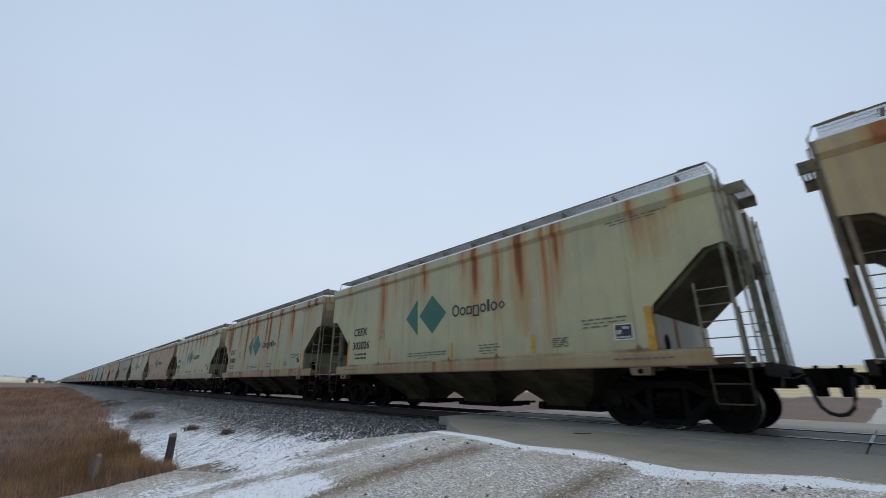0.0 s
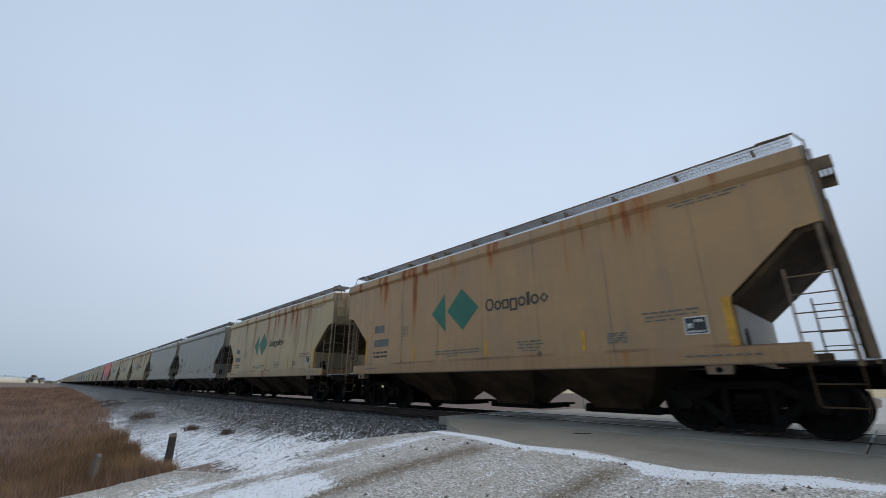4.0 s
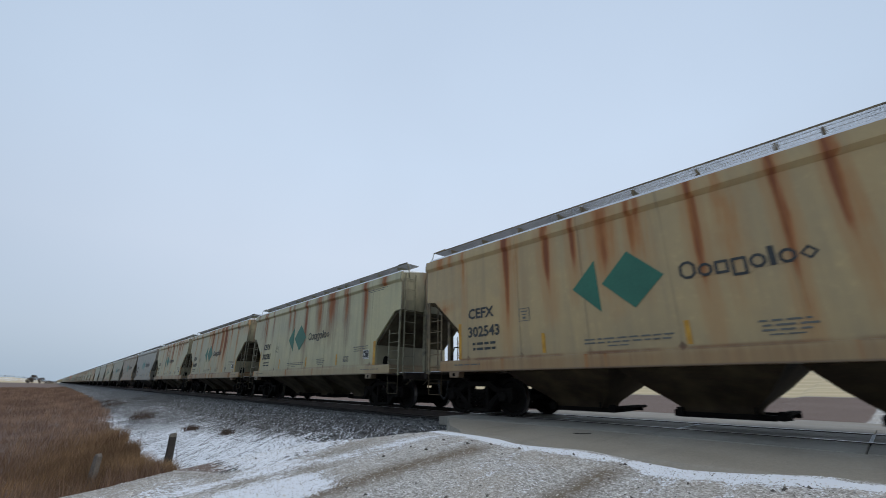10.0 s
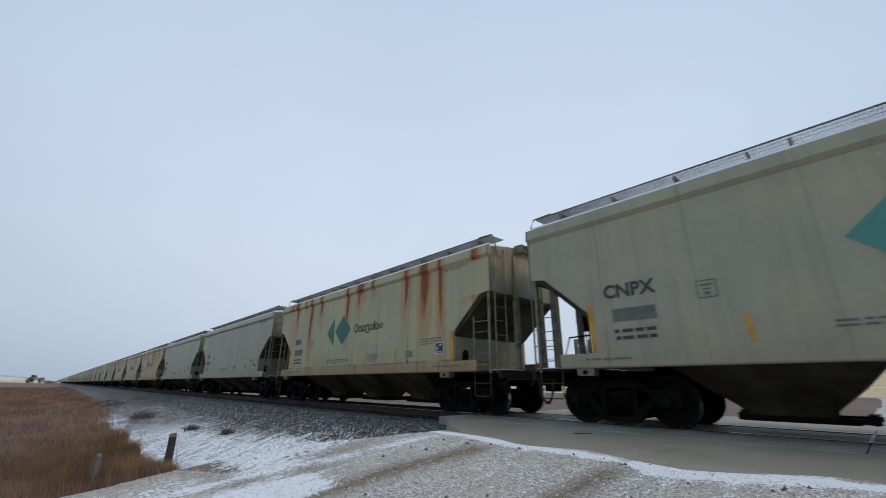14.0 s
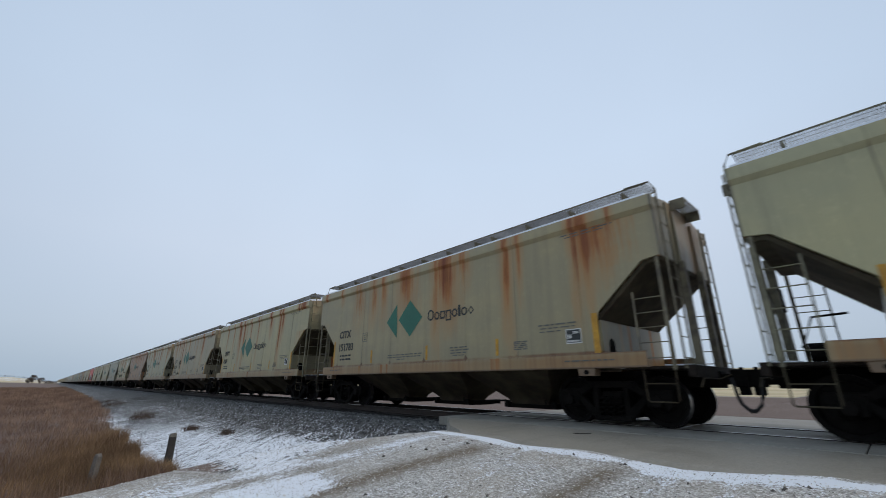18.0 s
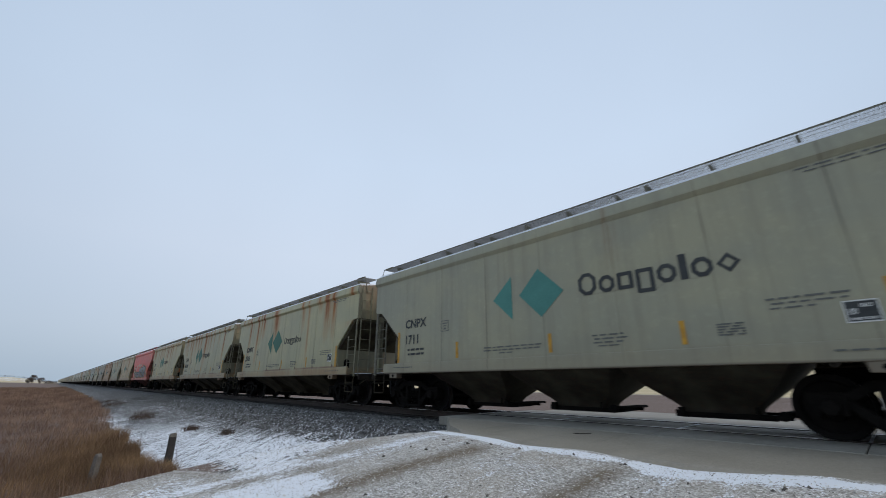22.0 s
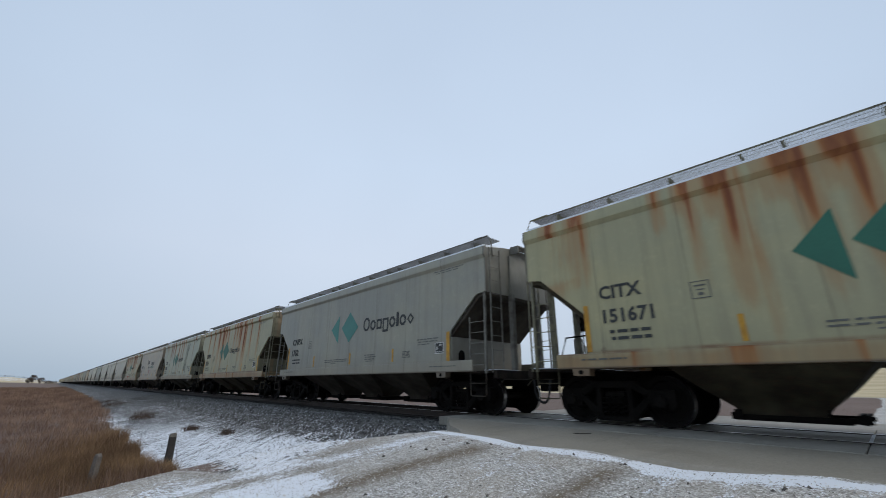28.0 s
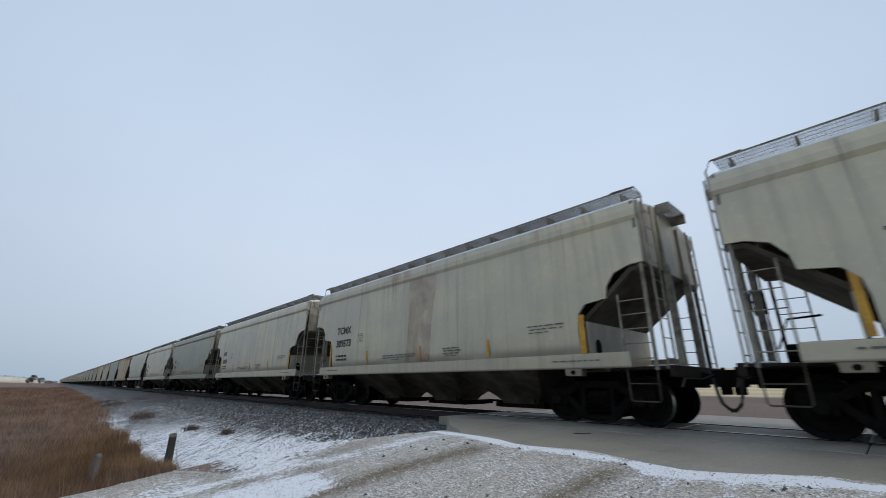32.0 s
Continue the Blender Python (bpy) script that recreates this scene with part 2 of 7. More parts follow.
PAINT, UNDER, FITTING, STAIN, SMEAR = car_paint(), under_paint(), fitting_paint(), stain("faded_red_stain", (0.34, 0.12, 0.085)), stain("dark_grey_smear", (0.05, 0.05, 0.045))
FLAKED = stain("flaked_grey_undercoat", (0.16, 0.155, 0.14), 0.38)
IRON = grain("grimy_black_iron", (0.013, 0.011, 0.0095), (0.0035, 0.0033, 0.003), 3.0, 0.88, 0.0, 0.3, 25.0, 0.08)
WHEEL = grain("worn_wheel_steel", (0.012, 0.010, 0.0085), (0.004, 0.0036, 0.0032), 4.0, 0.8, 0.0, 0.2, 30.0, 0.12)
TREAD = grain("polished_steel", (0.50, 0.49, 0.48), (0.32, 0.30, 0.29), 8.0, 0.3, 1.0, 0.05, 60.0)
GALV = grain("galvanised_grating", (0.29, 0.30, 0.31), (0.17, 0.175, 0.18), 2.5, 0.55, 0.3, 0.1, 40.0)
DARKSTEEL = grain("dark_brown_steel", (0.042, 0.032, 0.025), (0.014, 0.011, 0.009), 3.0, 0.85, 0.0, 0.3, 25.0, 0.15)
RUBBER = grain("black_rubber", (0.03, 0.03, 0.03), (0.015, 0.015, 0.015), 5.0, 0.8)
RAILWEB = grain("rusty_rail", (0.050, 0.034, 0.026), (0.022, 0.016, 0.013), 5.0, 0.8, 0.0, 0.3, 40.0)
TIEWOOD = grain("creosoted_timber", (0.036, 0.030, 0.026), (0.015, 0.013, 0.011), 4.0, 0.85, 0.0, 0.4, 30.0)
GREEN = grain("faded_green_vinyl", (0.030, 0.165, 0.105), (0.018, 0.120, 0.078), 1.2, 0.5, 0.0, 0.05, 30.0)
TEAL = grain("faded_teal_vinyl", (0.075, 0.270, 0.225), (0.050, 0.200, 0.170), 1.2, 0.5, 0.0, 0.05, 30.0)
BLACKP = grain("faded_black_stencil", (0.055, 0.058, 0.055), (0.025, 0.026, 0.026), 4.0, 0.6, 0.0, 0.05, 40.0)
FAINT = grain("rubbed_grey_stencil", (0.165, 0.165, 0.145), (0.10, 0.10, 0.088), 5.0, 0.6, 0.0, 0.05, 40.0)
WHITEP = grain("white_vinyl", (0.80, 0.80, 0.76), (0.62, 0.61, 0.56), 3.0, 0.5, 0.0, 0.05, 40.0)
CREAMP = grain("cream_vinyl", (0.78, 0.72, 0.55), (0.62, 0.55, 0.40), 3.0, 0.5, 0.0, 0.05, 40.0)
YELLOW = grain("yellow_reflector", (0.66, 0.35, 0.030), (0.40, 0.19, 0.02), 5.0, 0.45, 0.0, 0.05, 40.0)
REDP = grain("faded_red_stencil", (0.42, 0.13, 0.11), (0.30, 0.09, 0.08), 3.0, 0.6)
CRIMSON = grain("crimson_spray_paint", (0.50, 0.05, 0.07), (0.38, 0.04, 0.05), 3.0, 0.6)
PINK = grain("pink_spray_paint", (0.62, 0.27, 0.50), (0.52, 0.21, 0.42), 1.0, 0.55)
BEIGE = grain("peach_spray_paint", (0.72, 0.46, 0.33), (0.62, 0.38, 0.26), 1.0, 0.55)
ORANGEP = grain("orange_spray_paint", (0.62, 0.16, 0.03), (0.50, 0.11, 0.02), 1.5, 0.55)
BLUE = grain("blue_spray_paint", (0.045, 0.27, 0.50), (0.03, 0.20, 0.40), 1.0, 0.55)
MAROON = grain("maroon_spray_paint", (0.085, 0.014, 0.022), (0.06, 0.01, 0.016), 1.0, 0.55)
GREYS = grain("silver_spray_paint", (0.30, 0.30, 0.30), (0.20, 0.20, 0.205), 1.5, 0.45)
LIMEE = grain("yellow_spray_paint", (0.60, 0.52, 0.12), (0.45, 0.36, 0.06), 1.5, 0.55)
SNOW = grain("packed_snow", (0.86, 0.88, 0.91), (0.74, 0.77, 0.82), 5.0, 0.65, 0.0, 0.3, 45.0)
WOOD = grain("grey_weathered_wood", (0.20, 0.175, 0.15), (0.07, 0.060, 0.052), 7.0, 0.9, 0.0, 0.6, 50.0)
DARKWOOD = grain("dark_rotten_wood", (0.045, 0.038, 0.033), (0.02, 0.017, 0.015), 7.0, 0.9, 0.0, 0.6, 50.0)
WIRE = grain("rusty_wire", (0.12, 0.085, 0.065), (0.06, 0.045, 0.035), 9.0, 0.7, 0.3)
SIGNPOLE = grain("grey_sign_post", (0.26, 0.25, 0.23), (0.17, 0.16, 0.15), 4.0, 0.7)


def concrete():
    n = Nodes("worn_concrete", 0.7)
    p = n.coord("Object")
    a, b, c3 = n.noise(p, 0.9, 5.0, 0.6), n.noise(p, 14.0, 4.0), n.noise(p, 90.0, 2.0)
    c = n.mix(n.step(a, 0.3, 0.7), (0.20, 0.185, 0.155), (0.30, 0.28, 0.24))
    c = n.mix(n.math("MULTIPLY", n.step(b, 0.5, 0.72), 0.3), c, (0.10, 0.094, 0.085))
    n.bump(n.math("ADD", b, n.math("MULTIPLY", c3, 0.5)), 0.2, 0.01)
    return n.done(c, n.math("ADD", 0.58, n.math("MULTIPLY", a, 0.3)))


def asphalt():
    """Damp, dusty asphalt with tyre-worn streaks along the road and a little dust."""
    n = Nodes("damp_dusty_asphalt", 0.55)
    x, y, z = n.split(n.coord("Object"))
    a = n.noise(n.join(n.math("MULTIPLY", x, 0.5), n.math("MULTIPLY", y, 1.3), z), 1.2, 5.0, 0.6)
    b = n.noise(n.join(x, y, z), 26.0, 4.0)
    c3 = n.noise(n.join(x, y, z), 130.0, 2.0)
    c = n.mix(n.step(a, 0.3, 0.7), (0.225, 0.202, 0.162), (0.275, 0.248, 0.202))
    c = n.mix(n.math("MULTIPLY", n.step(b, 0.42, 0.7), 0.35), c, (0.36, 0.335, 0.285))
    c = n.mix(n.math("MULTIPLY", n.step(c3, 0.52, 0.68), 0.45), c, (0.11, 0.10, 0.085))
    worn = n.noise(n.join(n.math("MULTIPLY", x, 2.2), n.math("MULTIPLY", y, 0.35), z), 1.0, 4.0, 0.6)
    c = n.mix(n.math("MULTIPLY", n.step(worn, 0.5, 0.72), 0.3), c, (0.13, 0.118, 0.098))
    n.bump(n.math("ADD", b, n.math("MULTIPLY", c3, 0.6)), 0.12, 0.006)
    return n.done(c, n.math("ADD", 0.50, n.math("MULTIPLY", n.step(a, 0.25, 0.75), 0.25)))


def ground_mat():
    """One ground: gravel, ballast, snow, dry grass and stubble, in shares that the mesh carries."""
    n = Nodes("winter_ground", 0.9)
    p = n.coord("Object")
    x, y, z = n.split(p)
    fine, mid, big = n.noise(p, 60.0, 4.0, 0.65), n.noise(p, 7.0, 4.0, 0.6), n.noise(p, 0.8, 4.0, 0.6)
    stones = n.voronoi(p, 48.0, "Color")
    sv = n.math("MULTIPLY", n.split(stones)[0], 1.0)
    gravel = n.mix(n.math("MULTIPLY", sv, n.step(fine, 0.30, 0.62)), (0.21, 0.19, 0.165), (0.92, 0.90, 0.86))
    gravel = n.mix(n.math("MULTIPLY", n.step(big, 0.42, 0.66), 0.38), gravel, (0.40, 0.345, 0.275))
    gravel = n.mix(n.math("MULTIPLY", n.attr("rut"), n.step(mid, 0.22, 0.5)), gravel, (0.155, 0.118, 0.078))
    ball = n.mix(n.split(n.voronoi(p, 17.0, "Color"))[1], (0.018, 0.018, 0.017), (0.135, 0.132, 0.127))
    grass = n.mix(mid, (0.065, 0.042, 0.032), (0.22, 0.148, 0.112))
    grass = n.mix(n.step(n.noise(p, 0.12, 3.0), 0.4, 0.65), grass, (0.16, 0.108, 0.084))
    rows = n.noise(n.join(n.math("MULTIPLY", x, 0.05), n.math("MULTIPLY", y, 0.6), z), 1.0, 4.0)
    stub = n.mix(n.step(rows, 0.3, 0.7), (0.44, 0.34, 0.19), (0.60, 0.49, 0.30))
    snow = n.mix(fine, (0.72, 0.75, 0.80), (0.88, 0.90, 0.93))
    edge = n.math("ADD", n.math("MULTIPLY", n.math("SUBTRACT", mid, 0.5), 0.55), n.math("MULTIPLY", n.math("SUBTRACT", fine, 0.5), 1.15))
    edge = n.math("ADD", edge, n.math("MULTIPLY", n.math("SUBTRACT", sv, 0.5), 0.28))
    far = n.noise(p, 0.03, 4.0)
    # wind-laid streaks along the bank
    up = n.math("SUBTRACT", y, x)
    bank_lay = n.noise(n.join(n.math("MULTIPLY", up, 0.35), n.math("MULTIPLY", n.math("ADD", n.math("MULTIPLY", x, 1.15), y), 3.0), 0.0), 1.5, 4.0, 0.62)
    road_lay = n.noise(n.join(n.math("MULTIPLY", x, 3.0), n.math("ADD", n.math("MULTIPLY", y, 0.45), n.math("MULTIPLY", x, 0.3)), 0.0), 1.5, 4.0, 0.62)
    on_bank = n.step(n.attr("ballast"), 0.3, 0.7)
    lay = n.math("ADD", n.math("MULTIPLY", bank_lay, on_bank), n.math("MULTIPLY", road_lay, n.math("SUBTRACT", 1.0, on_bank)))
    clots = n.noise(n.join(x, n.math("ADD", y, n.math("MULTIPLY", x, 0.4)), z), 15.0, 3.0, 0.6)
    edge = n.math("ADD", edge, n.math("MULTIPLY", n.math("MULTIPLY", n.math("SUBTRACT", clots, 0.5), 1.9), on_bank))
    c = gravel
    c = n.mix(n.step(n.math("ADD", n.attr("ballast"), n.math("MULTIPLY", edge, 0.5)), 0.4, 0.6), c, ball)
    c = n.mix(n.step(n.math("ADD", n.attr("grass"), n.math("MULTIPLY", edge, 0.6)), 0.42, 0.58), c, grass)
    c = n.mix(n.step(n.math("ADD", n.attr("stubble"), n.math("MULTIPLY", edge, 0.3)), 0.4, 0.6), c, stub)
    sn = n.math("ADD", n.attr("snow"), n.math("ADD", n.math("ADD", edge, n.math("MULTIPLY", n.math("SUBTRACT", lay, 0.5), n.math("ADD", 1.1, n.math("MULTIPLY", on_bank, 0.7)))), n.math("MULTIPLY", n.math("SUBTRACT", far, 0.5), 0.5)))
    smask = n.step(sn, 0.46, 0.60)
    c = n.mix(smask, c, snow)
    n.bump(n.math("ADD", n.math("ADD", fine, n.math("MULTIPLY", sv, 0.8)), n.math("MULTIPLY", mid, 0.8)), 0.5, 0.03)
    return n.done(c)


def grass_mat(name, a, b):
    n = Nodes(name, 0.85)
    n.bsdf.inputs["Specular IOR Level"].default_value = 0.15
    g = n.t.nodes.new("ShaderNodeNewGeometry").outputs["Random Per Island"]
    p = n.coord("Object")
    c = n.mix(n.math("ADD", n.math("MULTIPLY", g, 0.7), n.math("MULTIPLY", n.noise(p, 0.6, 3.0), 0.3)), a, b)
    c = n.mix(n.math("MULTIPLY", n.step(n.noise(p, 0.55, 4.0, 0.6), 0.40, 0.60), 0.65), c, (0.080, 0.047, 0.034))
    return n.done(c)


def stone_mat(name, a, b, snow=0.0):
    n = Nodes(name, 0.85)
    g = n.t.nodes.new("ShaderNodeNewGeometry").outputs["Random Per Island"]
    p = n.coord("Object")
    c = n.mix(g, a, b)
    c = n.mix(n.math("MULTIPLY", n.step(n.noise(p, 30.0, 3.0), 0.45, 0.7), 0.35), c, (0.05, 0.048, 0.044))
    if snow:
        nz = n.split(n.t.nodes.new("ShaderNodeNewGeometry").outputs["Normal"])[2]
        m = n.math("ADD", nz, n.math("MULTIPLY", n.math("SUBTRACT", n.noise(p, 9.0, 3.0), 0.5), 1.1))
        c = n.mix(n.math("MULTIPLY", n.step(m, 0.45, 0.75), snow), c, (0.82, 0.85, 0.89))
    n.bump(n.noise(p, 60.0, 3.0), 0.3, 0.005)
    return n.done(c)


CONCRETE, ASPHALT, GROUND = concrete(), asphalt(), ground_mat()
REED = grass_mat("dry_reed", (0.145, 0.091, 0.066), (0.41, 0.275, 0.20))
WEED = grass_mat("dark_dead_weed", (0.05, 0.042, 0.036), (0.13, 0.105, 0.09))
VERGE = grass_mat("tan_verge_grass", (0.14, 0.084, 0.044), (0.43, 0.28, 0.15))
PALE = grass_mat("pale_dead_grass", (0.20, 0.135, 0.08), (0.46, 0.335, 0.20))
STONE = stone_mat("ballast_stone", (0.012, 0.012, 0.012), (0.20, 0.197, 0.19))
SNOWSTONE = stone_mat("snowy_ballast_stone", (0.06, 0.06, 0.06), (0.24, 0.235, 0.225), 0.9)
SCRUB = grass_mat("bare_scrub", (0.05, 0.044, 0.040), (0.11, 0.095, 0.085))
PEBBLE = stone_mat("gravel_pebble", (0.22, 0.195, 0.165), (0.86, 0.83, 0.78))
CLOD = stone_mat("dark_clod", (0.05, 0.045, 0.04), (0.16, 0.14, 0.12))


# ---- mesh code ----
class M:
    """Collects vertices and faces of one part."""

    def __init__(self):
        self.v, self.f = [], []

    def add(self, verts, faces):
        o = len(self.v)
        self.v += [tuple(p) for p in verts]
        self.f += [tuple(i + o for i in f) for f in faces]
        return self

    def box(self, x0, x1, y0, y1, z0, z1, m=None):
        vs = [(x, y, z) for x in (x0, x1) for y in (y0, y1) for z in (z0, z1)]
        if m is not None:
            vs = [m @ Vector(p) for p in vs]
        return self.add(vs, [(0, 1, 3, 2), (4, 6, 7, 5), (0, 4, 5, 1), (2, 3, 7, 6), (0, 2, 6, 4), (1, 5, 7, 3)])

    def extrude(self, poly, axis, lo, hi):
        """A polygon of (a, b) pairs, pushed out along an axis from lo to hi. Axis y: pairs are x, z; axis x: y, z; axis z: x, y."""
        n = len(poly)
        put = {"y": lambda p, d: (p[0], d, p[1]), "x": lambda p, d: (d, p[0], p[1]), "z": lambda p, d: (p[0], p[1], d)}[axis]
        vs = [put(p, lo) for p in poly] + [put(p, hi) for p in poly]
        fs = [tuple(range(n)), tuple(range(2 * n - 1, n - 1, -1))]
        fs += [(i, i + n, (i + 1) % n + n, (i + 1) % n) for i in range(n)]
        return self.add(vs, fs)

    def tube(self, pts, r, seg=6):
        pts = [Vector(p) for p in pts]
        rings = []
        for i, p in enumerate(pts):
            d = (pts[min(i + 1, len(pts) - 1)] - pts[max(i - 1, 0)]).normalized()
            side = d.cross(Vector((0, 0, 1)) if abs(d.z) < 0.9 else Vector((1, 0, 0))).normalized()
            up = side.cross(d)
            rings += [p + side * (r * math.cos(2 * math.pi * k / seg)) + up * (r * math.sin(2 * math.pi * k / seg)) for k in range(seg)]
        fs = [(i * seg + k, i * seg + (k + 1) % seg, (i + 1) * seg + (k + 1) % seg, (i + 1) * seg + k) for i in range(len(pts) - 1) for k in range(seg)]
        fs += [tuple(range(seg - 1, -1, -1)), tuple((len(pts) - 1) * seg + k for k in range(seg))]
        return self.add(rings, fs)

    def lathe(self, prof, cx, cz, seg=24, cy=0.0):
        """Profile of (y, r) turned about the y axis through (cx, cz)."""
        n = len(prof)
        vs = [(cx + r * math.cos(2 * math.pi * k / seg), cy + y, cz + r * math.sin(2 * math.pi * k / seg)) for k in range(seg) for y, r in prof]
        fs = [(k * n + i, k * n + i + 1, (k + 1) % seg * n + i + 1, (k + 1) % seg * n + i) for k in range(seg) for i in range(n - 1)]
        fs += [tuple(k * n for k in range(seg)), tuple((seg - 1 - k) * n + n - 1 for k in range(seg))]
        return self.add(vs, fs)

    def mesh(self, name, mat, bevel=0.0, smooth=False):
        me = bpy.data.meshes.new(name)
        me.from_pydata(self.v, [], self.f)
        bm = bmesh.new()
        bm.from_mesh(me)
        if bevel:
            bmesh.ops.bevel(bm, geom=[e for e in bm.edges if e.is_manifold and e.calc_face_angle(0) > 0.5], offset=bevel, segments=1, affect="EDGES", clamp_overlap=True)
        bmesh.ops.recalc_face_normals(bm, faces=bm.faces)
        bm.to_mesh(me)
        bm.free()
        if mat:
            me.materials.append(mat)
        if smooth:
            me.shade_smooth()
            me.set_sharp_from_angle(angle=radians(35))
        return me


def part(name, me, parent, label=""):
    ob = new(name, me)
    ob.parent = parent
    if label:
        tagged(ob, label)
    return ob


# ---- ground: one sheet to the horizon ----
def ramp(v, lo, hi):
    t = min(1.0, max(0.0, (v - lo) / (hi - lo)))
    return t * t * (3 - 2 * t)


def piece(v, table):
    for (a, za), (b, zb) in zip(table, table[1:]):
        if v <= b:
            return za + (zb - za) * max(0.0, (v - a) / (b - a))
    return table[-1][1]


ROAD_L, ROAD_R = -6.9, 9.0     # edges of the gravel road
BANK = [(-2500, -1.4), (-70, -1.3), (-16, -1.1), (-9, -1.25), (-6.6, -1.12), (-3.4, -0.62), (-1.35, -0.24), (2.85, -0.24), (4.8, -0.62), (8, -0.95), (16, -0.8), (38, -0.7), (110, 4.6), (220, 5.0), (2500, 6.0)]
APPROACH = [(-2500, -0.75), (-14, -0.72), (-9.5, -0.62), (-3.9, -0.060), (-3.08, -0.062), (-2.9, -0.16), (-1.0, -0.25), (2.5, -0.25), (2.7, -0.07), (5.0, -0.12), (10, -0.6), (38, -0.55), (110, 4.7), (220, 5.1), (2500, 6.1)]


def ground_z(x, y):
    left = ROAD_L + 0.95 * ramp(y, -5.2, -3.5)
    w = ramp(x, left - 1.0 - 0.1 * max(0.0, -y - 4), left + 0.1) * (1 - ramp(x, ROAD_R, ROAD_R + 2.5))
    z = piece(y, BANK) * (1 - w) + piece(y, APPROACH) * w
    z += 10.0 * ramp(-x, 480, 950) * ramp(-y, -20, 70)
    z += 0.045 * noise.noise((x * 0.7, y * 0.7, 0.0)) * ramp(abs(y - 0.75), 2.2, 4.0)
    return z


def drift_line(x):
    """Where the snow drift lies along the asphalt's edge."""
    return piece(x, [(-2500, -3.3), (-5.5, -3.32), (-4.5, -3.46), (-3.7, -3.65), (-3.0, -3.74), (-2.4, -3.67), (-1.6, -3.72), (-1.2, -3.65), (-0.8, -3.54), (-0.4, -3.40), (0.0, -3.25), (9, -3.2), (2500, -3.2)])


def grass_edge(x):
    """How far up the bank the dry grass reaches."""
    return piece(-x, [(-2500, -6.55), (8.5, -6.75), (10.5, -6.48), (13, -6.60), (17, -6.40), (22, -6.35), (28, -5.85), (40, -5.45), (70, -5.0), (2500, -4.6)]) + 0.12 * math.sin(x * 1.7) + 0.10 * math.sin(x * 0.53)


def steps(rows):
    out = []
    for a, b, d in rows:
        k = max(1, round((b - a) / d))
        out += [a + (b - a) * i / k for i in range(k)]
    return out + [rows[-1][1]]


